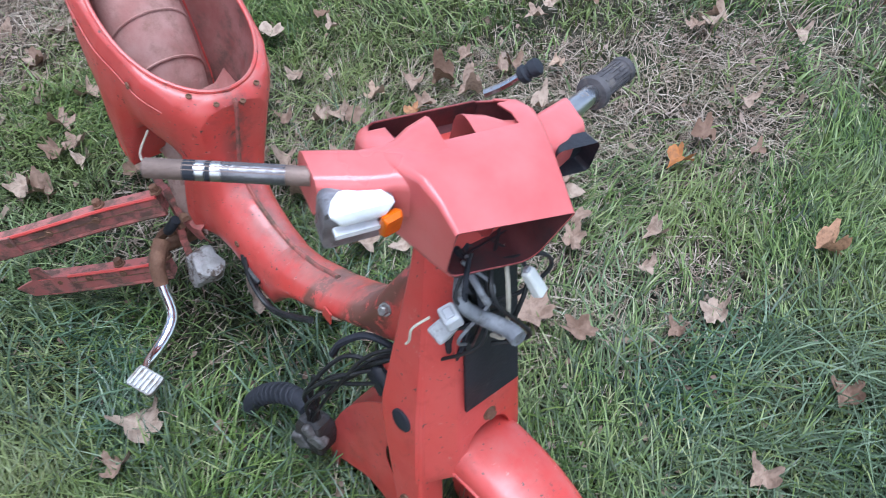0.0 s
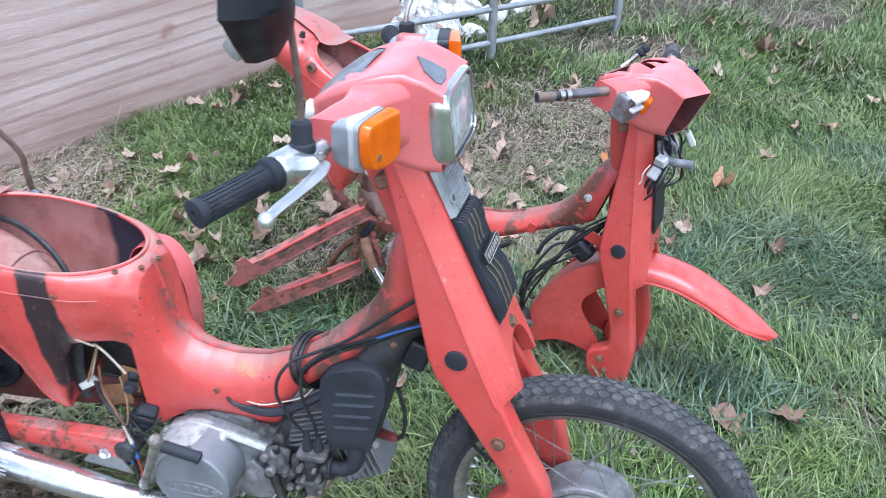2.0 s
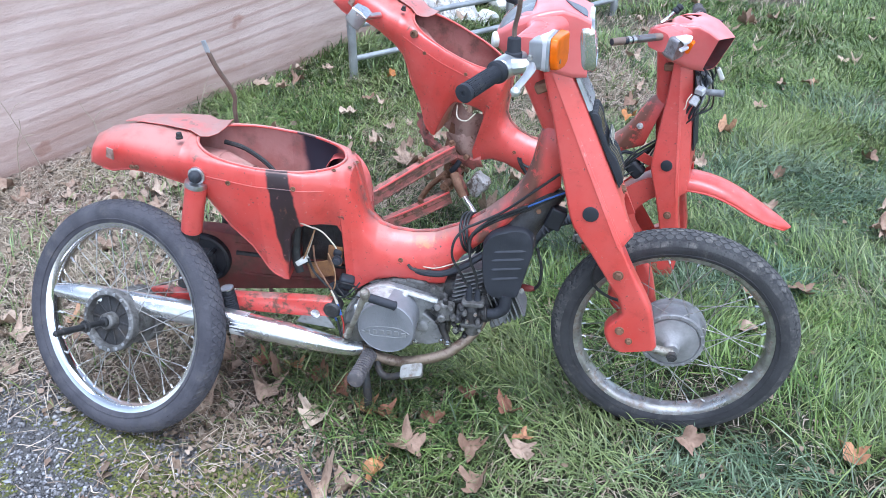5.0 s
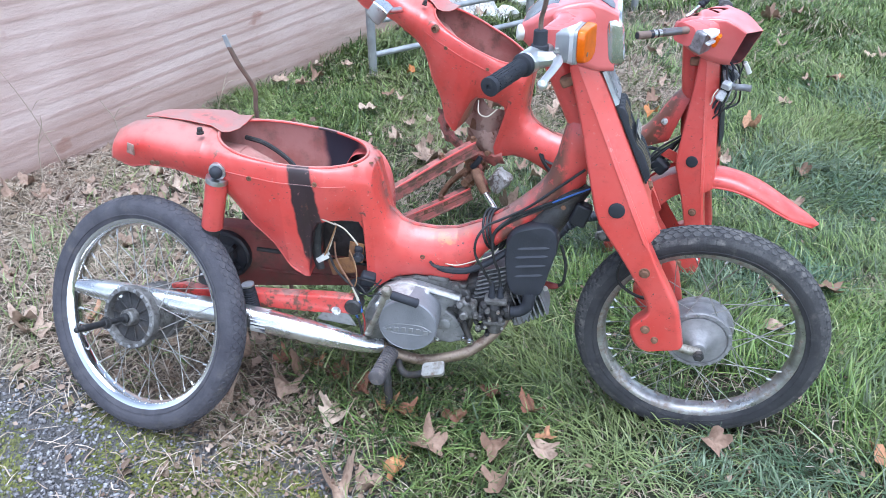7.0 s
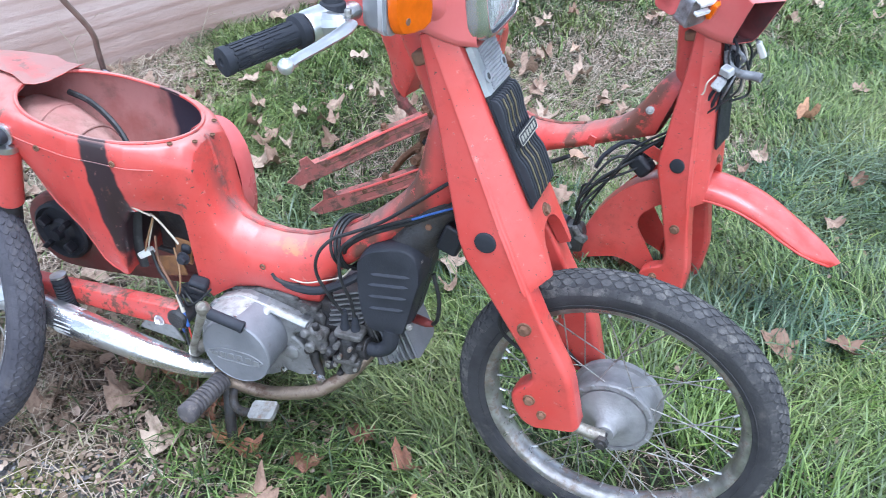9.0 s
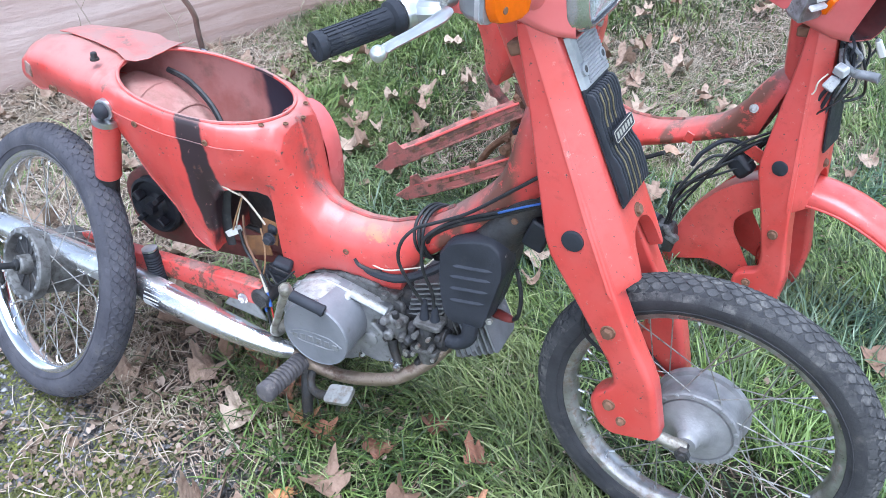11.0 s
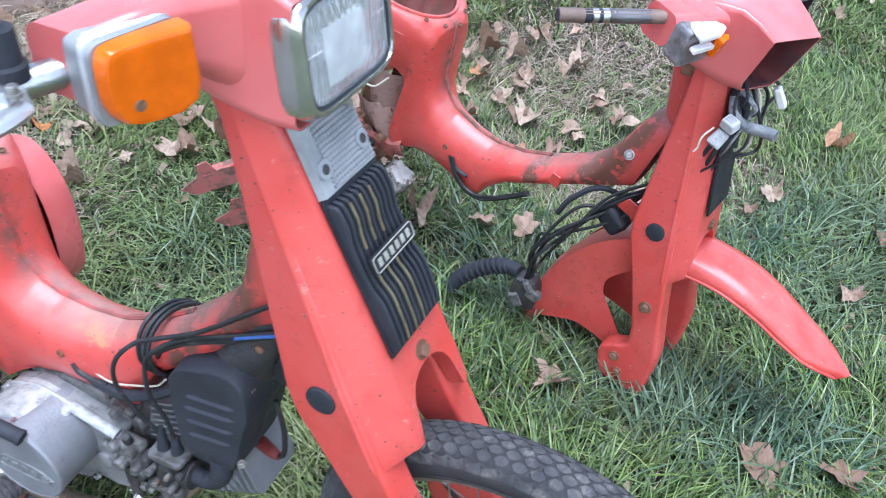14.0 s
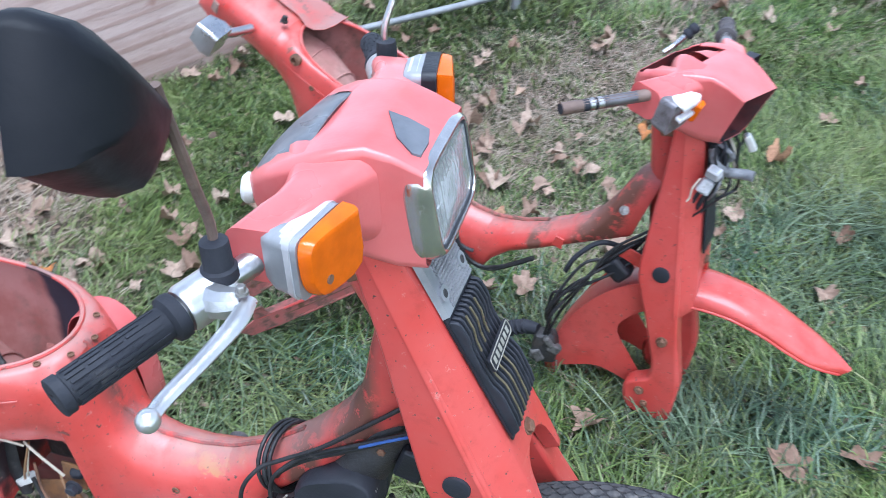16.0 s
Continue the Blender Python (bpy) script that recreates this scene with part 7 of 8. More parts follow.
    loft(bm, [[(-.664 + (p.x + .65) * s, y, .455 + (p.z - .455) * s) for p in ring] for y, s in ((.066, .95), (.094, .95), (.110, .96), (.117, .85), (.120, .6), (.121, .3))], True, (False, True))
    side_cover = part("side_cover", bm, RED_PLASTIC, bike, "faded pinkish red side cover", solid=.002, sharp=50)
    # Dark disc on the surface stands for the cover's dark hole.
    bm = bmesh.new()
    lathe(bm, [(.008, 0), (.008, .002), (.004, .002)], (-.614, .106, .50), (.6, 1, 0), 12)
    part("hole_disc", bm, OILY, side_cover)
    # passenger pegs, exhaust, stand, pegs, pedals
    for side in (-1, 1):
        bm = bmesh.new()
        lathe(bm, [(.013, 0)] + [(r, .004 + k * .0055 + o) for k in range(11) for r, o in ((.0155, 0), (.0155, .003), (.0125, .0035), (.0125, .0052))] + [(.0150, .068), (.0150, .074), (.008, .076)], (-.890, side * .120, .236), (-.12, 0, 1), 18)
        peg = part("passenger_peg", bm, RUBBER, bike, "folded black ribbed passenger footpeg")
        bm = bmesh.new()
        lathe(bm, [(.0152, 0), (.0152, .004), (.006, .0055)], (-.899, side * .120, .312), (-.12, 0, 1), 16)
        part("peg_cap", bm, DULL_CHROME, peg)
    bm = bmesh.new()
    line = [(-.588, -.118, .180), (-.62, -.130, .187), (-.70, -.146, .212), (-.80, -.150, .231), (-.95, -.150, .253), (-1.15, -.150, .272), (-1.26, -.150, .282), (-1.31, -.150, .286)]
    tube(bm, line, [.0145, .019, .025, .0275, .0285, .0270, .024, .014], 22)
    silencer = part("silencer", bm, SILENCER, bike, "chrome cigar-shaped exhaust silencer", sharp=60)
    bm = bmesh.new()
    tube(bm, [(-.845, -.150, .2380), (-.862, -.150, .2404), (-.880, -.150, .2430)], [.0281, .0283, .0285], 22)
    part("scorched_band", bm, SCORCH, silencer, "blue-grey heat stain round the silencer")
    bm = bmesh.new()
    tube(bm, [(-.300, -.012, .262), (-.316, -.035, .235), (-.342, -.064, .204), (-.393, -.084, .164), (-.447, -.092, .145), (-.503, -.101, .139), (-.555, -.112, .156), (-.590, -.120, .178)], [.014, .0135, .0130, .0125, .0122, .0125, .0135, .0145], 16)
    part("exhaust_pipe", bm, PIPE, bike, "heat-browned exhaust header pipe")
    bm = bmesh.new()
    tri = [(-.745, .232), (-.650, .222), (-.662, .246), (-.684, .276), (-.694, .283), (-.706, .280), (-.722, .262)]
    loft(bm, [[(x, y, z) for x, z in tri] for y in (-.112, -.106)])
    part("silencer_bracket", bm, BRACKET, silencer, "silver three-cornered silencer bracket", bevel=.002)
    hexbolt("bracket_bolt", (-.695, -.112, .262), (0, -1, 0), .008, silencer, DULL_CHROME)
    bm = bmesh.new()
    tube(bm, [(-.565, .125, .170), (-.57, .09, .140), (-.57, -.09, .140), (-.565, -.130, .170)], .010, 10)
    bar = part("peg_bar", bm, OILY, bike)
    for side in (-1, 1):
        bm = bmesh.new()
        a = Vector((-.566, side * .127, .172))
        lathe(bm, [(.012, 0)] + [(r, .003 + k * .0085 + o) for k in range(10) for r, o in ((.0185, 0), (.0185, .0045), (.0150, .0055), (.0150, .008))] + [(.0190, .090), (.0190, .104), (.014, .108)], a, (-.09, side, .03), 20)
        part("footpeg", bm, DUSTY_RUBBER, bar, "ribbed black rubber footpeg")
    bm = bmesh.new()
    tube(bm, [(-.560, -.08, .160), (-.545, -.135, .140), (-.520, -.155, .134), (-.480, -.166, .154)], .0080, 10)
    pedal = part("brake_pedal", bm, OILY, bike, "brake pedal with worn metal pad")
    bm = bmesh.new()
    loft(bm, [[(a, b, h) for a, b in rounded(.026, .018, .007, 3)] for h in (0, .006, .008)])
    part("pad", bm, STEEL, pedal, "worn bright pedal pad", xf=pose(-.458, -.170, .166, 18, -15, 0))
    for side in (-1, 1):
        bm = bmesh.new()
        tube(bm, [(-.60, side * .06, .16), (-.585, side * .10, .06), (-.575, side * .115, -.025), (-.555, side * .12, -.045)], .0105, 10)
        part("centre_stand", bm, OILY, bike, "black steel centre stand leg")
    engine(bike)
    air_cleaner(bike)
    # brackets and wiring
    bm = bmesh.new()
    block(bm, (.05, .004, .05), pose(-.215, -.033, .535, 0, 25, 0), .5)
    part("neck_bracket", bm, RED, bike, bevel=.004)
    hexbolt("neck_bolt", (-.202, -.036, .532), (0, -1, 0), .006, bike, RUST)
    bm = bmesh.new()
    block(bm, (.036, .03, .05), pose(-.165, -.03, .515, 0, 20, 0))
    part("ignition_coil", bm, BLACK_PLASTIC, bike, "black ignition coil under the neck", bevel=.005)
    # Block added behind the opening so that it reads as a dark hole.
    bm = bmesh.new()
    block(bm, (.120, .03, .165), pose(-.700, .02, .415))
    part("opening_filler", bm, OILY, bike, "black block added to make the frame opening look dark inside", bevel=.008)
    bm = bmesh.new()
    tube(bm, [(-.742, -.060, .465), (-.748, -.066, .40), (-.738, -.072, .345)], [.014, .013, .010], 8, flat=.5)
    part("rubber_flap", bm, WIRE, bike, "torn black rubber flap")
    bm = bmesh.new()
    block(bm, (.060, .004, .042), pose(-.690, -.060, .350, 0, -14, 0))
    block(bm, (.034, .004, .050), pose(-.655, -.060, .390, 0, 8, 0))
    part("battery_tray", bm, RUST_ORANGE, bike, "rusty bracket inside the frame opening", bevel=.003)
    cable("throttle_cable", [(-.164, -.046, .624), (-.221, -.047, .575), (-.280, -.049, .527), (-.335, -.055, .497), (-.360, -.064, .486), (-.379, -.078, .462), (-.382, -.082, .425), (-.362, -.078, .380), (-.345, -.066, .338)], .0030, bike)
    cable("choke_cable", [(-.150, -.048, .587), (-.228, -.048, .545), (-.300, -.050, .508), (-.336, -.062, .482), (-.346, -.068, .458), (-.343, -.072, .415), (-.330, -.066, .370), (-.326, -.063, .330)], .0030, bike)
    cable("wiring_loom", [(-.150, -.044, .582), (-.228, -.046, .538), (-.300, -.047, .500), (-.340, -.048, .468), (-.356, -.030, .43)], .0040, bike)
    cable("slot_hose", [(-.480, -.036, .368), (-.465, -.045, .360), (-.435, -.049, .358), (-.401, -.050, .363), (-.36, -.050, .385), (-.32, -.044, .413), (-.29, -.03, .43)], .0078, bike, RUBBER, label="black hose leaving a slot in the spine")
    cable("thin_wire", [(-.476, -.042, .375), (-.43, -.049, .372), (-.386, -.050, .388), (-.352, -.050, .405), (-.335, -.050, .425)], .0014, bike, CREAM_WIRE)
    cable("blue_wire", [(-.150, -.053, .586), (-.190, -.053, .566), (-.225, -.053, .547)], .0020, bike, BLUE_WIRE)
    for dx, r in ((-.004, .0030), (.004, .0034), (.011, .0030)):
        bm = bmesh.new()
        tube(bm, [(-.352 + dx + .010 * math.cos(t) - .012 * math.sin(t), -.004 + .049 * math.cos(t), .448 + .043 * math.sin(t)) for t in [2 * math.pi * k / 14 for k in range(15)]], r, 7, steps=2)
        part("cable_tie", bm, WIRE, bike, "loops of black cable tied round the spine")
    wires = [
        ([(-.742, -.086, .478), (-.728, -.092, .486), (-.712, -.092, .482), (-.690, -.086, .470)], .0017, CREAM_WIRE),
        ([(-.695, -.080, .470), (-.670, -.090, .464), (-.650, -.090, .440), (-.642, -.088, .425)], .0019, CREAM_WIRE),
        ([(-.690, -.078, .468), (-.700, -.082, .440), (-.715, -.082, .405), (-.724, -.078, .385)], .0018, TAN_WIRE),
        ([(-.692, -.076, .466), (-.698, -.080, .442), (-.710, -.080, .408), (-.720, -.074, .388)], .0016, CREAM_WIRE),
        ([(-.714, -.074, .385), (-.700, -.082, .355), (-.676, -.092, .335), (-.655, -.100, .322), (-.643, -.104, .300)], .0030, WIRE),
        ([(-.700, -.074, .420), (-.694, -.084, .380), (-.672, -.094, .345), (-.652, -.102, .318)], .0022, RUST),
        ([(-.668, -.070, .400), (-.650, -.088, .370), (-.648, -.098, .335), (-.660, -.096, .310), (-.672, -.092, .290)], .0016, TAN_WIRE),
        ([(-.656, -.100, .322), (-.648, -.104, .305), (-.643, -.107, .290)], .0036, CREAM_WIRE),
        ([(-.643, -.107, .290), (-.638, -.110, .276), (-.634, -.112, .264)], .0034, BLUE_WIRE),
        ([(-.664, -.100, .282), (-.654, -.106, .262), (-.646, -.110, .246)], .0028, BLUE_WIRE),
        ([(-.672, -.092, .292), (-.668, -.098, .284), (-.664, -.100, .280)], .0026, CREAM_WIRE),
        ([(-.636, -.110, .270), (-.628, -.116, .240), (-.630, -.118, .205)], .0015, RED_WIRE),
        ([(-.646, -.108, .25), (-.640, -.112, .225), (-.636, -.114, .200)], .0030, WIRE),
        ([(-.655, -.080, .330), (-.632, -.094, .340), (-.608, -.090, .332), (-.600, -.080, .318)], .0022, WIRE),
        ([(-.668, -.075, .318), (-.640, -.095, .300), (-.612, -.098, .318), (-.592, -.086, .340)], .0020, WIRE),
        ([(-.660, -.078, .322), (-.642, -.090, .318), (-.622, -.096, .300), (-.600, -.094, .306), (-.590, -.090, .300)], .0018, WIRE),
    ]
    for pts, r, mt in wires:
        cable("loose_wire", pts, r, bike, mt)
    for p, size, turn in (((-.628, -.072, .330), (.034, .026, .030), 20), ((-.655, -.072, .312), (.030, .022, .024), -25), ((-.648, -.060, .398), (.020, .016, .020), 10), ((-.640, -.066, .300), (.026, .026, .020), 35)):
        bm = bmesh.new()
        block(bm, size, pose(*p, 10, turn, 15))
        part("rubber_block", bm, RUBBER, bike, "grimy black rubber block by the wiring", bevel=.006)
    hexbolt("tray_bolt", (-.645, -.076, .388), (0, -1, 0), .009, bike, RUBBER, depth=.012)
    bm = bmesh.new()
    block(bm, (.022, .006, .034), pose(-.758, -.086, .425, 0, 10, 0))
    part("clip", bm, BRACKET, bike, "small zinc clip riveted beside the opening", bevel=.003)
    hexbolt("clip_rivet", (-.758, -.089, .418), (0, -1, 0), .0045, bike, STEEL, depth=.004)
    bm = bmesh.new()
    block(bm, (.032, .014, .013), pose(-.730, -.070, .375, 0, -32, 0))
    part("connector", bm, WHITE_PLASTIC, bike, "white wiring connector", bevel=.002)
    cable("bucket_cable", [(-.935, .050, .604), (-.885, .046, .592), (-.825, .030, .560), (-.775, .005, .512), (-.750, -.010, .47)], .0055, bike)
    return bike


def stripped_moped():
    """The second moped: no engine, wheels, lamp or seat; it stands nose-down on its fork legs."""
    bike = thing("stripped_moped", "stripped red moped frame resting on its fork without wheels or engine", "moped", pose(.0707, .7154, -.2283, -.98, 17.67, -14.79) @ UPRIGHT)
    fx, cx, frame_ob = common(bike, RED_RUSTY, RED, 0, -16, True, (-.014, 0, -.022))
    handlebar(bike, -1, cx @ Matrix.Translation((0, .014, .027)), bare=True)
    handlebar(bike, 1, cx @ Matrix.Translation((0, -.052, .016)), lever=False, reach=.80)
    indicator(bike, -1, cx, broken=True)
    bm = bmesh.new()
    loft(bm, [[(x, y, z) for y, z in rounded(hw, hh, .006, 3)] for x, hw, hh in ((-.205, .022, .020), (-.186, .026, .022))], True, (True, False))
    part("signal_socket", bm, BLACK_PLASTIC, bike, "empty dark turn signal socket", xf=cx @ pose(0, .118, .926))
    bm = bmesh.new()
    tube(bm, [(-.292, .100, .870), (-.282, .112, .886), (-.273, .123, .906)], .0055, 8)
    stub = part("lever_stub", bm, DULL_CHROME, bike, "broken lever stub with rubber boot")
    bm = bmesh.new()
    lathe(bm, [(.007, 0), (.0105, .003), (.0112, .009), (.0085, .011), (.0085, .015), (.0105, .017), (.0100, .026), (.006, .029)], (-.273, .123, .906), (.35, .42, .84), 16)
    part("boot", bm, RUBBER, stub, "black rubber boot")
    # mudguard kept on the fork
    bm = bmesh.new()
    axle = Vector((.113, 0, .222))
    rows = []
    for k in range(25):
        a = radians(57 + k * 5.75)
        r = interp(math.degrees(a), [(50, .372), (59, .354), (68, .338), (77, .330), (90, .333), (103, .338), (129, .350), (147, .341), (171, .325), (196, .322)])
        w = interp(math.degrees(a), [(57, .010), (60, .030), (68, .047), (95, .056), (200, .056)])
        drop = interp(math.degrees(a), [(57, .016), (75, .026), (100, .030), (120, .04), (200, .04)])
        d = Vector((math.cos(a), 0, math.sin(a)))
        row = []
        for yy, rr in ((-1.0, r - drop), (-1.0, r - .018), (-.85, r - .006), (-.5, r), (0, r + .003), (.5, r), (.85, r - .006), (1.0, r - .018), (1.0, r - drop)):
            row.append(axle + d * rr + Vector((0, yy * w, 0)))
        rows.append(row)
    loft(bm, rows, False)
    guard = part("front_mudguard", bm, RED, bike, "faded red front mudguard with pointed tip", xf=fx, solid=.0025, sharp=50)
    for side in (-1, 1):
        bm = bmesh.new()
        edge = []
        for k in range(12):
            a = math.degrees(radians(58 + k * 5.2))
            r = interp(a, [(50, .372), (59, .354), (68, .338), (77, .330), (90, .333), (103, .338), (129, .350)])
            w = interp(a, [(57, .010), (60, .030), (68, .047), (95, .056), (200, .056)])
            drop = interp(a, [(57, .016), (75, .026), (100, .030), (120, .04)])
            edge.append(axle + Vector((math.cos(radians(a)), 0, math.sin(radians(a)))) * (r - drop) + Vector((0, side * (w + .0005), 0)))
        tube(bm, edge, .0027, 8, steps=2)
        part("rolled_edge", bm, RED, guard, xf=fx)
        bm = bmesh.new()
        y = side * .0575
        outer = [(-.045, .49), (-.10, .50), (-.15, .45), (-.187, .37), (-.203, .28), (-.197, .172), (-.156, .200), (-.104, .243), (-.055, .252), (-.005, .255), (.012, .30), (-.015, .42)]
        inner = [(-.048, .455), (-.075, .441), (-.093, .412), (-.103, .387), (-.103, .370), (-.095, .352), (-.080, .339), (-.059, .324), (-.036, .306), (-.012, .291), (.003, .312), (-.024, .39)]
        lines = [smooth_line([(p[0], y, p[1]) for p in ring] + [(ring[0][0], y, ring[0][1])], 3)[:-1] for ring in (outer, inner)]
        loft(bm, lines, True, (False, False))
        part("mudguard_cheek", bm, RED, guard, "deep side skirt of the mudguard with a wedge-shaped hole", xf=fx, solid=.0025)
    # bracket and wires where the grille was
    # A closed black plate on the apron gives the dark of its opening.
    bm = bmesh.new()
    loft(bm, [[apron_point(u, .0872, -w), apron_point(u, .0872, w), apron_point(u, .091, w), apron_point(u, .091, -w)] for u, w in ((.262, .040), (.02, .045))])
    part("apron_plate", bm, BLACK_PLASTIC, bike, "black plate standing for the apron's dark open front", xf=fx)
    for k in range(3):
        rng = random.Random(k)
        pts = [fork_point(.27, .07, rng.uniform(-.03, .03)), fork_point(.23, .11 + rng.uniform(-.01, .02), rng.uniform(-.05, .03)), fork_point(.17 + rng.uniform(-.04, .03), .115 + rng.uniform(-.01, .02), rng.uniform(-.05, .04)), fork_point(.10 + rng.uniform(-.06, .06), .10, rng.uniform(-.04, .04))]
        cable("loose_wire", pts, .0028, bike, WIRE if k else CREAM_WIRE, xf=fx)
    back = bike.matrix_world.inverted()
    for p, size, turn, mat in (((.193, .622, .569), (.026, .021, .019), (20, 10, -30), CONNECTOR), ((.183, .626, .538), (.024, .020, .026), (-15, 25, -10), CONNECTOR), ((.250, .694, .594), (.014, .016, .036), (10, -28, 0), WHITE_PLASTIC)):
        bm = bmesh.new()
        block(bm, size, None, .86)
        plug = part("connector", bm, mat, bike, "pale plastic wiring connector", xf=back @ pose(*p, *turn), bevel=.003)
        bm = bmesh.new()
        block(bm, (size[0] * .55, size[1] * .55, size[2] * 1.16))
        part("socket", bm, GREY_LENS, plug, xf=back @ pose(*p, *turn), bevel=.002)
    bm = bmesh.new()
    tube(bm, [(.185, .650, .600), (.195, .640, .575), (.215, .650, .556), (.245, .655, .552), (.262, .650, .552)], [.006, .008, .009, .0095, .0095], 12)
    part("cut_loom", bm, LOOM, bike, "thick grey cut-off wiring loom", xf=back)
    for k in range(9):
        rng = random.Random(70 + k)
        j = lambda r: rng.uniform(-r, r)
        pts = [(.175 + j(.02), .665 + j(.02), .625), (.205 + j(.015), .655 + j(.03), .590 + j(.02)), (.205 + j(.02), .660 + j(.035), .545 + j(.02)), (.185 + j(.015), .655 + j(.025), .49 + j(.03)), (.17 + j(.01), .665 + j(.02), .43 + j(.03))]
        cable("loose_wire", pts, rng.choice((.0022, .003, .004)), bike, rng.choice((WIRE, LOOM, WIRE, RUBBER)), xf=back)
    cable("loose_wire", [(.205, .680, .610), (.238, .730, .600), (.246, .740, .575), (.228, .715, .548), (.205, .680, .545)], .0026, bike, WIRE, xf=back)
    cable("loose_wire", [(.172, .615, .560), (.160, .600, .548), (.158, .597, .530), (.154, .596, .522)], .0016, bike, CREAM_WIRE, xf=back)
    # cables and throttle tube hanging behind the fork
    for k in range(8):
        rng = random.Random(40 + k)
        j = lambda r: rng.uniform(-r, r)
        pts = [(.115, .690 + j(.01), .385 + j(.01)), (.055 + j(.02), .680 + j(.015), .318 + j(.02)), (-.015 + j(.02), .668 + j(.02), .270 + j(.03)), (-.062 + j(.015), .660 + j(.02), .195 + j(.02)), (-.078 + j(.01), .655 + j(.01), .125), (-.080 + j(.012), .652, .075 + j(.02))]
        cable("hanging_cable", pts, rng.choice((.0024, .0030, .0034)), bike, xf=back)
    cable("hanging_cable", [(.10, .72, .30), (.02, .70, .335), (-.03, .69, .300), (-.05, .685, .262)], .0055, bike, RUBBER, xf=back)
    bm = bmesh.new()
    tube(bm, [(-.095, .660, .112), (-.125, .672, .105), (-.160, .678, .088), (-.200, .672, .062), (-.228, .662, .030), (-.236, .655, .008)], [.013, .0155, .0165, .0165, .0160, .0155], 14)
    part("throttle_sleeve", bm, RUBBER, bike, "loose black rubber grip hanging on its cable", xf=back)
    for k in range(9):
        f = k / 8
        p = Vector((-.125, .672, .105)).lerp(Vector((-.215, .667, .045)), f)
        bm = bmesh.new()
        lathe(bm, [(.0166, -.0025), (.0176, -.0015), (.0176, .0015), (.0166, .0025)], p + Vector((0, 0, .012 * math.sin(math.pi * f))), (-.83, -.05, -.55), 14)
        part("sleeve_ring", bm, RUBBER, bike, xf=back)
    bm = bmesh.new()
    loft(bm, [[(-.078 + a, .657 + b, .075 + h) for a, b in rounded(.026 * k, .022 * k, .007, 3)] for h, k in ((-.040, .6), (-.032, .95), (0, 1.1), (.018, 1.0), (.034, .8), (.040, .5))])
    housing = part("switch_housing", bm, OILY, bike, "grimy alloy switch and lever housing hanging on its cables", sharp=30, xf=back)
    for p, q, r in (((-.058, .640, .085), (.030, .018, .022), 35), ((-.092, .636, .062), (.022, .016, .034), -25), ((-.070, .634, .105), (.026, .014, .014), 60), ((-.100, .650, .048), (.020, .020, .016), 15)):
        bm = bmesh.new()
        block(bm, q, pose(*p, 0, r, 15))
        part("clamp", bm, GRIMY, housing, bevel=.004, xf=back)
    bm = bmesh.new()
    block(bm, (.052, .036, .044), pose(.055, .680, .292, 0, 38, -15))
    part("ignition_coil", bm, BLACK_PLASTIC, bike, "black coil below the neck", bevel=.010, xf=back)
    bm = bmesh.new()
    block(bm, (.060, .004, .030), pose(.085, .668, .330, 0, 20, -15), .6)
    part("neck_bracket", bm, RED, bike, "red bracket below the neck", bevel=.003, xf=back)
    bm = bmesh.new()
    block(bm, (.022, .003, .026), pose(-.070, .705, .318, 0, 14, -15), .85)
    lug = part("spine_lug", bm, RED, bike, "small red tab under the spine", bevel=.003, xf=back)
    hexbolt("collar_bolt", (.052, .690, .425), (.1, -1, .5), .007, bike, STEEL, back, .012)
    # bare engine bracket and swingarm
    for line, twist in (([(-.505, .772, .268), (-.595, .712, .232), (-.70, .622, .190), (-.760, .566, .170)], 0.5), ([(-.520, .762, .108), (-.600, .712, .082), (-.69, .655, .058), (-.735, .625, .048)], -0.3)):
        bm = bmesh.new()
        pts = [Vector(p) for p in line]
        rings = []
        for k, p in enumerate(smooth_line(pts, 3)):
            d = (pts[-1] - pts[0]).normalized()
            s = d.cross(Vector((0, 0, 1))).normalized()
            u = s.cross(d)
            rings.append([p + s * a + u * c for a, c in rounded(.013, .021, .004, 2)])
        loft(bm, rings)
        prong = part("swingarm", bm, DUSTY_RED, bike, "scraped red swingarm prong hanging loose", xf=back)
        bm = bmesh.new()
        flat = [(-.06, -.022), (.03, -.020), (.055, .004), (.030, .014), (.012, .020), (.004, .048), (-.018, .050), (-.028, .022), (-.06, .020)]
        loft(bm, [[pts[-1] + d * a + u * c + s * k for a, c in flat] for k in (-.015, -.011)])
        part("axle_plate", bm, DUSTY_RED, prong, "slotted end plate", xf=back)
        # Lip colours put in the channel's dark underside: lighter above, darker below.
        for lift, paint, r in ((.0195, RED, .0036), (-.0195, RUST_RED, .0040), (.002, RUST, .0016)):
            bm = bmesh.new()
            tube(bm, [p + u * lift - s * .0125 for p in smooth_line(pts, 2)], r, 6, steps=1)
            part("pressed_lip", bm, paint, prong, xf=back)
        for f in (.35, .62, .85):
            hexbolt("rivet", pts[0].lerp(pts[-1], f) - s * .013 + u * .006, -s, .0055, prong, RUST, back, .003)
        for q in (pts[0], pts[1]):
            hexbolt("bolt", q + u * .020, u, .008, prong, RUST, back, .016)
    for side in (-1, 1):
        bm = bmesh.new()
        loft(bm, [[(x, side * .045 + d, z) for x, z in ((-.745, .36), (-.66, .345), (-.648, .28), (-.672, .20), (-.66, .14), (-.69, .135), (-.71, .19), (-.735, .24))] for d in (-.002, .002)])
        part("engine_bracket", bm, RUST, bike, "rusty engine mounting bracket", bevel=.002)
    bm = bmesh.new()
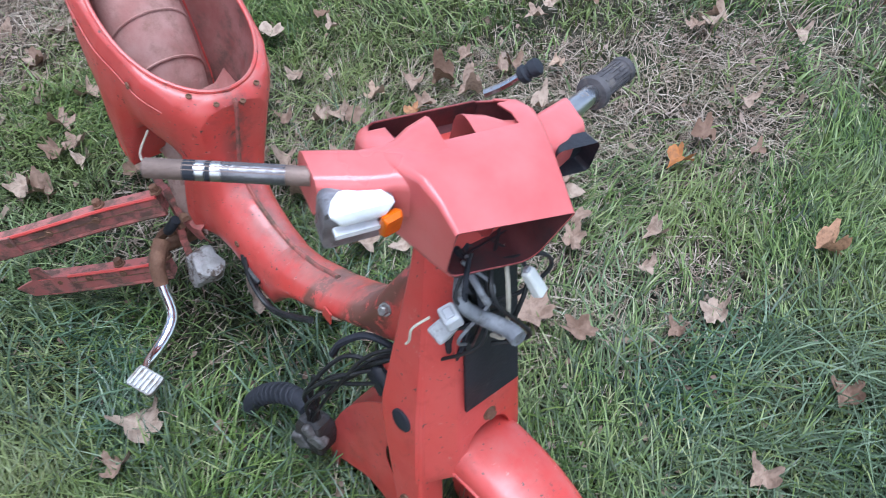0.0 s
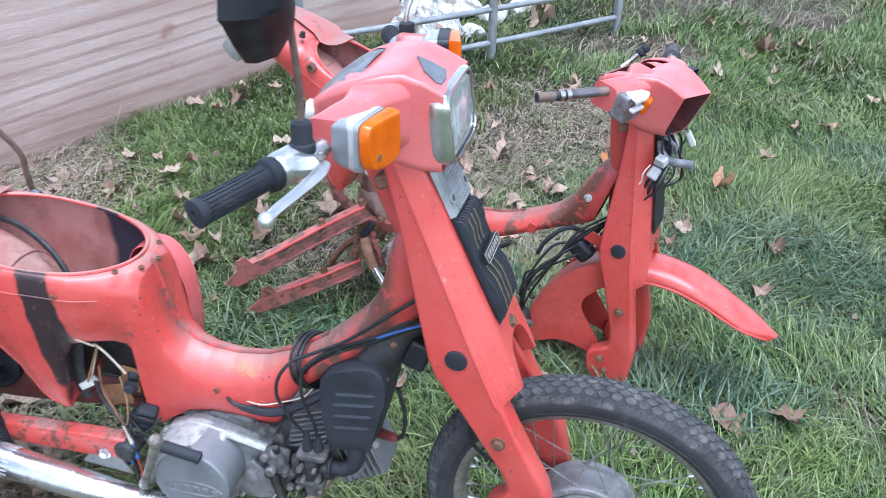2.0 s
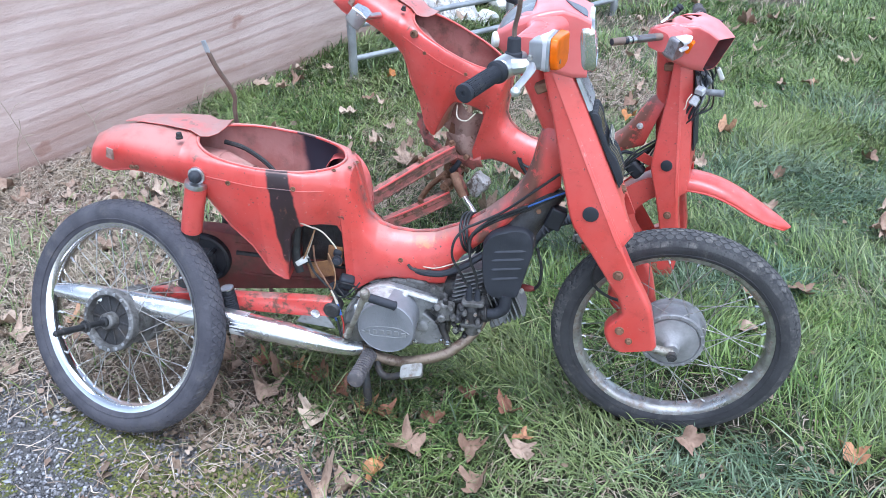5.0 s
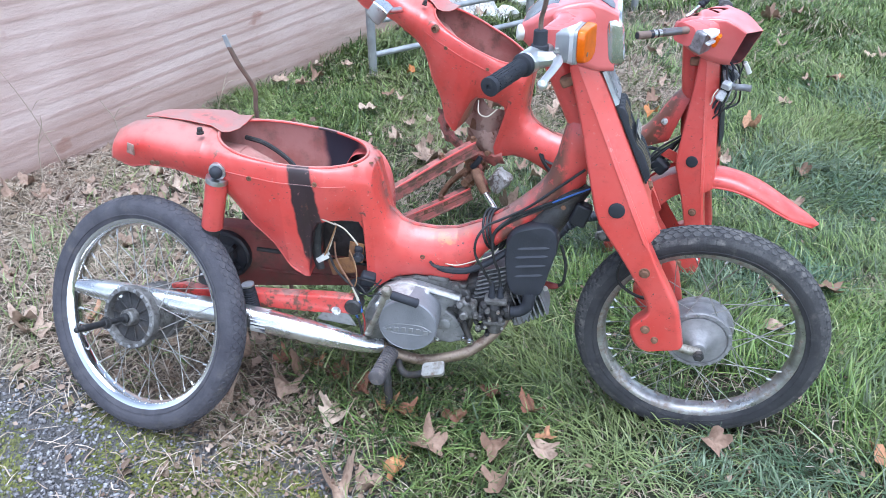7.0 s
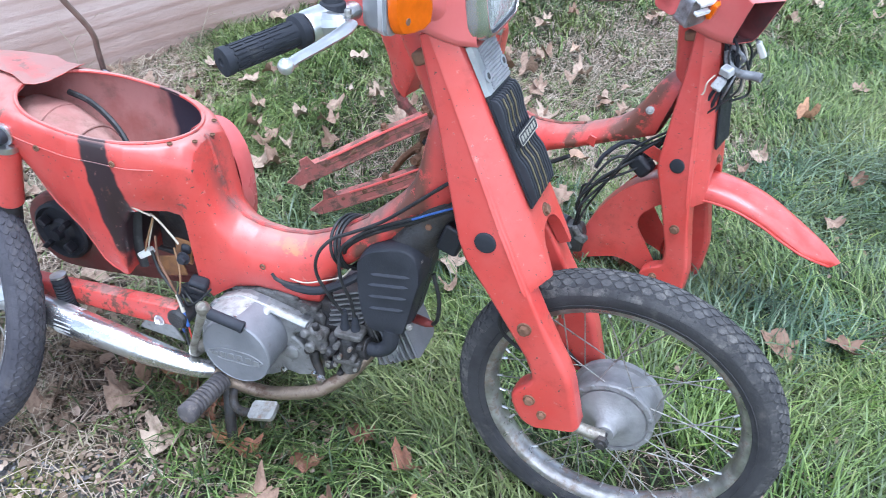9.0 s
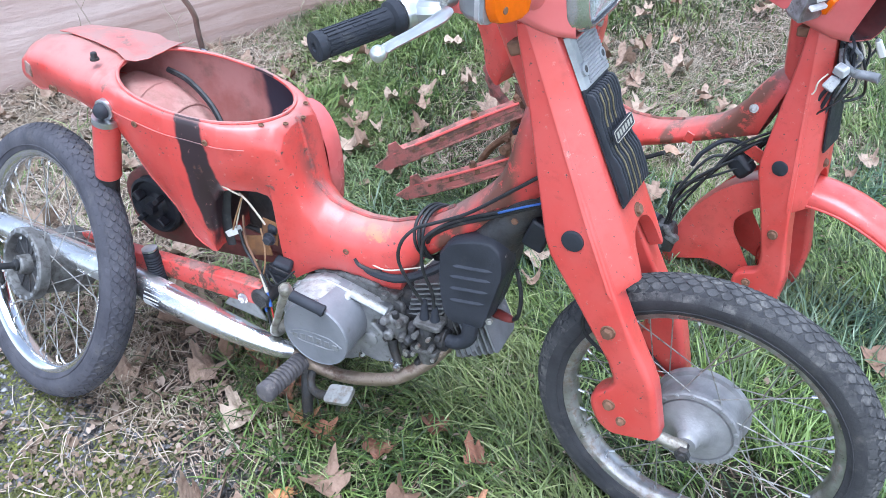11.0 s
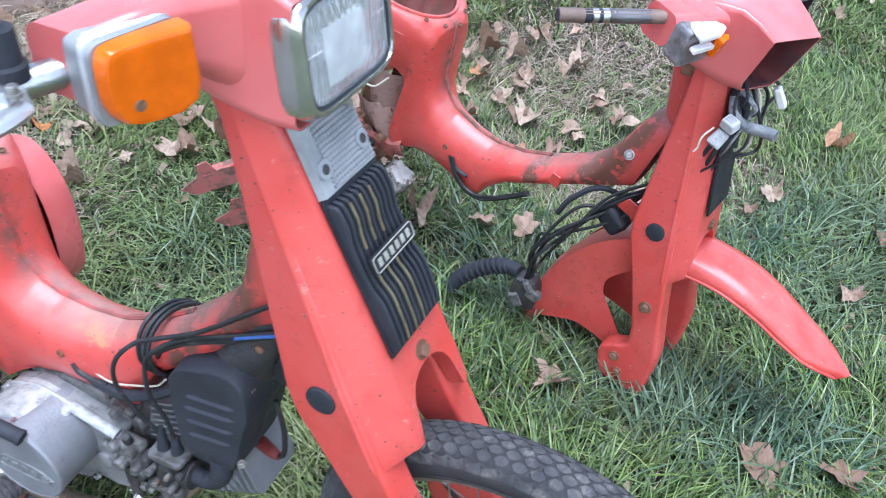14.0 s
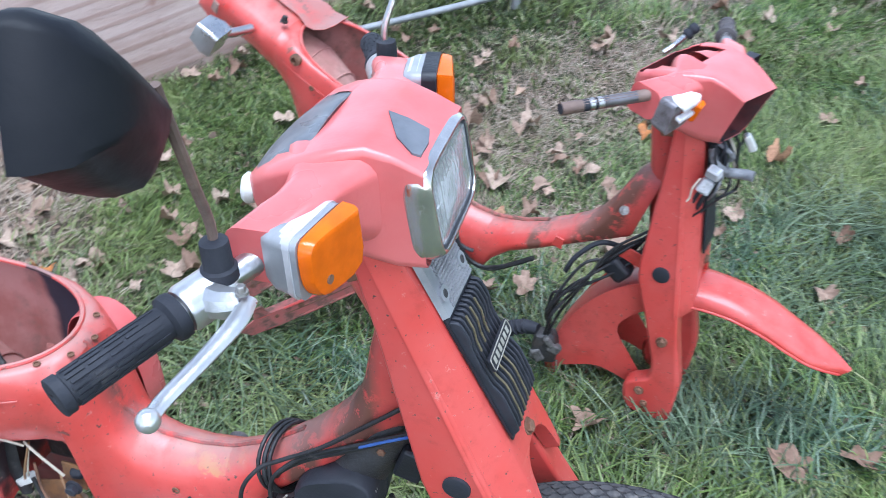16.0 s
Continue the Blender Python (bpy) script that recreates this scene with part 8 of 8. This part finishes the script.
    tube(bm, [(-.68, -.11, .17), (-.68, .10, .17)], .012, 10)
    part("pivot_shaft", bm, RUST, bike)
    bm = bmesh.new()
    tube(bm, [(-.50, .745, .195), (-.482, .712, .172), (-.462, .697, .140), (-.432, .682, .102), (-.418, .655, .086), (-.410, .622, .078), (-.396, .590, .083), (-.375, .567, .096)], [.011, .0115, .0105, .0105, .0110, .0105, .0100, .0095], 12)
    pedal = part("brake_pedal", bm, CHROME, bike, "chrome brake pedal with ribbed pad", xf=back)
    bm = bmesh.new()
    tube(bm, [(-.50, .745, .195), (-.482, .712, .172), (-.464, .698, .143)], [.0150, .0145, .0125], 12)
    part("pedal_boss", bm, RUST, pedal, "rusty root of the pedal", xf=back)
    bm = bmesh.new()
    loft(bm, [[(a, b, h) for a, b in rounded(.026, .019, .006, 3)] for h in (0, .007)])
    pad = part("pad", bm, STEEL, pedal, "ribbed steel foot pad", xf=pose(-.457, -.246, .175, 8, -14, 20))
    for k in range(5):
        bm = bmesh.new()
        block(bm, (.005, .034, .003), pose(-.018 + k * .009, 0, .008))
        part("pad_rib", bm, DULL_CHROME, pad, xf=pose(-.457, -.246, .175, 8, -14, 20), bevel=.001)
    bm = bmesh.new()
    tube(bm, [(-.70, -.05, .19), (-.735, -.06, .12), (-.75, -.065, .06)], .010, 8)
    part("stand_stub", bm, RUST, bike, "rusty stand stub")
    bm = bmesh.new()
    bmesh.ops.create_icosphere(bm, subdivisions=3, radius=1)
    for v in bm.verts:
        k = 1.0 + 0.22 * noise.noise(v.co * 1.4 + Vector((4, 1, 7)))
        top = max(abs(v.co.x), abs(v.co.y), abs(v.co.z))
        v.co = Vector((v.co.x * .030, v.co.y * .028, v.co.z * .034)) * k / top ** .7
    part("broken_casting", bm, BROKEN_ALLOY, bike, "broken piece of pale alloy engine casting", xf=pose(-.585, -.062, .212, 0, 20, 0), sharp=25)
    for x0, z0, tilt in ((-.705, .375, 12), (-.675, .30, -30)):
        bm = bmesh.new()
        rows = []
        for i in range(7):
            rows.append([(-.050 + i * .017 + .005 * math.sin(j * 1.1 + i * .5), .012 * math.sin(i * .8 + j * .6) + .004 * abs(i - 3), -.055 + j * .018 + .006 * math.cos(i * 1.3)) for j in range(7)])
        loft(bm, rows, False)
        part("torn_sheet", bm, RUST_PINK, bike, "torn rusty sheet metal behind the frame opening", xf=pose(x0, -.055, z0, 0, tilt, 6), solid=.0015)
    # torn edge of the frame round the engine opening
    for name, line, width, paint in (("torn_web", [(-.845, -.056, .345), (-.826, -.058, .305), (-.803, -.060, .275), (-.754, -.061, .260), (-.716, -.061, .257)], .020, DUSTY_RED), ("torn_web", [(-.730, -.060, .262), (-.690, -.062, .255), (-.645, -.060, .262), (-.605, -.056, .285)], .022, RUST_RED), ("hanger_plate", [(-.672, -.066, .250), (-.665, -.067, .215), (-.640, -.066, .185), (-.610, -.064, .148)], .016, RUST_RED)):
        bm = bmesh.new()
        pts = smooth_line(line, 4)
        rows = []
        for k, p in enumerate(pts):
            q = pts[min(k + 1, len(pts) - 1)] - pts[max(k - 1, 0)]
            side = Vector((-q.z, 0, q.x)).normalized()
            w = width * (1 + .25 * math.sin(k * 2.3) + .12 * math.sin(k * 5.1))
            rows.append([p - side * w + Vector((0, .010, 0)), p - side * w * .4, p + side * w * .4 + Vector((0, -.003, 0)), p + side * w * .8 + Vector((0, .008, 0))])
        loft(bm, rows, False)
        part(name, bm, paint, bike, "torn rusty edge of the engine opening", solid=.0025)
    bm = bmesh.new()
    lathe(bm, [(.006, 0), (.013, .004), (.017, .012), (.014, .022), (.007, .026), (.006, .018)], (-.812, -.058, .330), (.2, -1, .2), 14)
    part("wire_boot", bm, RUST_PINK, bike, "dusty torn wire grommet")
    bm = bmesh.new()
    tube(bm, [(-.668, -.072, .262), (-.672, -.078, .240), (-.680, -.080, .218)], [.009, .0095, .0095], 10)
    part("stop_switch", bm, RUBBER, bike, "black rubber switch boot")
    cable("spine_cable", [(-.50, -.046, .352), (-.475, -.050, .330), (-.44, -.050, .314), (-.40, -.048, .322), (-.36, -.045, .362), (-.325, -.043, .405)], .0055, bike)
    cable("spine_cable", [(-.495, -.049, .357), (-.465, -.054, .328), (-.42, -.052, .318), (-.37, -.047, .352)], .0035, bike)
    for x, z in ((-.665, .245), (-.690, .215), (-.700, .175), (-.655, .28)):
        hexbolt("bracket_bolt", (x, -.052, z), (0, -1, 0), .009, bike, RUST, depth=.018)
    # rear turn signal left on the tail
    bm = bmesh.new()
    tube(bm, [(-1.06, -.09, .595), (-1.065, -.14, .60), (-1.07, -.165, .605)], .010, 10)
    stalk = part("rear_indicator", bm, DULL_CHROME, bike, "rear turn signal with chrome housing")
    bm = bmesh.new()
    loft(bm, [[(x, y, z) for y, z in rounded(hw, hh, .006, 3)] for x, hw, hh in ((-.03, .026, .022), (.0, .032, .028), (.02, .030, .026))])
    part("housing", bm, DULL_CHROME, stalk, xf=pose(-1.075, -.195, .605, 0, 20, 10))
    bm = bmesh.new()
    lathe(bm, [(.012, -.004), (.012, .006), (.007, .008), (.006, 0), (0, 0)], (-.926, -.116, .60), (0, -1, 0), 16)
    part("shock_mount", bm, RUST, bike, "bare rusty shock absorber mount")
    cable("loose_wire", [(-.735, -.085, .440), (-.715, -.110, .415), (-.685, -.112, .418), (-.668, -.098, .448)], .0020, bike, CREAM_WIRE)
    return bike


moped_with_engine()
stripped_moped()


def loose_wheel():
    psi, lean = radians(-14.8), radians(-24.3)
    axle = Vector((-math.sin(psi) * math.cos(lean), math.cos(psi) * math.cos(lean), math.sin(lean)))
    c = Vector((-1.144, -0.179, 0.242))
    w = thing("loose_wheel", "detached spoked rear wheel leaning against the moped", "wheel")
    rim = wheel_parts(w, c, axle, .275, hub_side=1, drum_label="alloy hub with dark dirty centre")
    s = axle.cross(Vector((0, 0, 1))).normalized()
    u = axle.cross(s)
    bm = bmesh.new()
    lathe(bm, [(.021, .0375), (.058, .0375), (.058, .0395), (.030, .0405), (.021, .0405)], c, -axle, 40)
    plate = part("hub_cover", bm, OILY, w, "dark recessed hub plate with radial webs", sharp=30)
    for k in range(10):
        t = 2 * math.pi * k / 10
        o = math.cos(t) * s + math.sin(t) * u
        bm = bmesh.new()
        tube(bm, [c - axle * .0405 + o * .022, c - axle * .0410 + o * .057], .0022, 6)
        part("web", bm, OILY, plate)
    bm = bmesh.new()
    lathe(bm, [(.0105, .050), (.012, .056), (.012, .068), (.0075, .070), (.0065, .072), (.0065, .128), (.0075, .130), (.0075, .185), (.0060, .188), (.0060, .205), (.004, .207)], c, -axle, 14)
    spindle = part("axle", bm, WIRE, w, "black axle spindle sticking out of the hub", sharp=30)
    hexbolt("axle_nut", c - axle * .118, -axle, .0105, spindle, OILY, depth=.011)
    return w


loose_wheel()


# ---- a bent rod standing against the tail ----
def bent_rod():
    bm = bmesh.new()
    tube(bm, [(-.93, .20, -.03), (-.945, .185, .30), (-.952, .168, .60), (-.940, .150, .675), (-.955, .115, .75), (-.965, .10, .797)], .0055, 10)
    rod = part("bent_rod", bm, BAR_TUBE, None)
    tagged(rod, "bent rusty metal rod leaning behind the tail", "rod")
    bm = bmesh.new()
    block(bm, (.012, .004, .030), pose(-.967, .098, .808, 0, -15, 0))
    part("tip", bm, GALV, rod, "flattened bright end", bevel=.002)


bent_rod()


# ---- fallen leaves ----
def leaf_mesh(seed, material=LEAF):
    """A curled lobed leaf with a stalk."""
    rng = random.Random(seed)
    bm = bmesh.new()
    n = 40
    ring = []
    long, wide, skew = rng.uniform(.036, .050), rng.uniform(.62, .98), rng.uniform(-.14, .14)
    sharp = rng.uniform(0.7, 1.3)
    for k in range(n):
        t = 2 * math.pi * k / n
        lobes = 0.60 + 0.40 * abs(math.cos(2.5 * t + .15 * math.sin(3 * t + seed))) ** sharp
        r = min(long * lobes * (1.12 if abs(t - math.pi) > 0.5 else 0.75) * rng.uniform(0.84, 1.08), long * 1.06)
        ring.append((r * math.cos(t), wide * r * math.sin(t) + skew * r * math.cos(t)))
    curl, cup, ph = rng.uniform(8, 34), rng.uniform(-18, 24), rng.uniform(0, 6)
    bend = lambda x, y: curl * (x * math.cos(ph) + y * math.sin(ph)) ** 2 + cup * (x * x - y * y) + 0.0075 * math.sin(95 * x + ph) * math.cos(80 * y + seed) + 0.003 * math.sin(210 * y + seed)
    loops = []
    for f in (0.34, 0.67, 1.0):
        loops.append([bm.verts.new((x * f, y * f, bend(x * f, y * f))) for x, y in ring])
    mid = bm.verts.new((0, 0, -.001))
    for k in range(n):
        j = (k + 1) % n
        bm.faces.new((mid, loops[0][k], loops[0][j]))
        for a, b in zip(loops, loops[1:]):
            bm.faces.new((a[k], b[k], b[j], a[j]))
    tube(bm, [(-.012, 0, bend(-.012, 0)), (-.035, .002, bend(-.035, 0)), (-.055, .006, .004)], .0009, 4, steps=3)
    me = bpy.data.meshes.new("fallen_leaf")
    bm.to_mesh(me)
    bm.free()
    me.materials.append(material)
    me.shade_smooth()
    return me


LEAVES = [leaf_mesh(k) for k in range(14)]
RUSSET = [leaf_mesh(k, LEAF_RUSSET) for k in range(20, 25)]
rng = random.Random(77)


def drop_leaf(x, y, s=1.0, lift=0.045, kinds=LEAVES):
    ob = new("fallen_leaf", rng.choice(kinds))
    soft = float(1 - track_weight(np.array(x), np.array(y)) - 0.6 * dry_weight(np.array(x), np.array(y)))
    z = float(ground_z(np.array(x), np.array(y))) + 0.008 + lift * max(0.0, soft)
    m = pose(x, y, z, rng.uniform(-14, 14), rng.uniform(-14, 14), rng.uniform(0, 360))
    ob.matrix_world = m @ Matrix.Diagonal((s, s * (.80 + .20 * abs(math.sin(37 * x + 11 * y))), s, 1))
    return tagged(ob, "curled dry russet leaf lying on the ground" if kinds is RUSSET else "curled dry brown oak leaf lying on the ground", "leaf", "fallen leaves")


NEAR_LEAVES = [(-.846, -.12), (-.691, -.202), (-.521, -.319), (-.462, -.254), (-.64, -.387), (-.569, -.379), (-1.666, .02), (-1.60, -.02), (-.20, -.222), (-.317, -.23), (-.294, -.34), (.179, -.136), (.566, .533), (.378, .33), (.428, .499), (.032, .518)]
RUSSET_LEAVES = [(-.882, -.026), (-.799, -.026), (-.731, -.052), (-.659, -.108), (-.588, -.146), (-.533, -.16), (-.351, -.042), (-.243, -.079), (-.20, -.169), (.551, -.104), (-.655, -.072), (-.421, -.142)]
for x, y in RUSSET_LEAVES:
    drop_leaf(x, y, rng.uniform(.6, .85), 0.03, RUSSET)
for x, y in NEAR_LEAVES:
    drop_leaf(x, y, 1.0)
FAR_LEAVES = [(-.97, 1.10), (-.90, .98), (-1.0, .80), (-.85, .72), (.55, 1.05), (.62, 1.30), (.35, 1.35), (-.2, 1.25), (-.35, 1.4), (-.05, 1.5), (1.0, 1.5), (1.15, 1.35), (.9, .95), (.15, 1.15)]
for x, y in FAR_LEAVES:
    drop_leaf(x, y, .95)
for k in range(170):
    x, y = rng.uniform(-1.6, 1.9), rng.uniform(0.35, 3.6)
    if rng.random() < 0.35:
        x, y = rng.gauss(-.55, .35), rng.gauss(1.35, .3)
    if behind_board(np.array(x), np.array(y)) > 0:
        drop_leaf(x, y, rng.uniform(0.6, 1.05))
for k in range(90):
    x, y = rng.uniform(-2.2, -.5), rng.uniform(-.2, 1.4)
    if behind_board(np.array(x), np.array(y)) > 0 and dry_weight(np.array(x), np.array(y)) > .3:
        drop_leaf(x, y, rng.uniform(0.6, 1.1), 0.02)
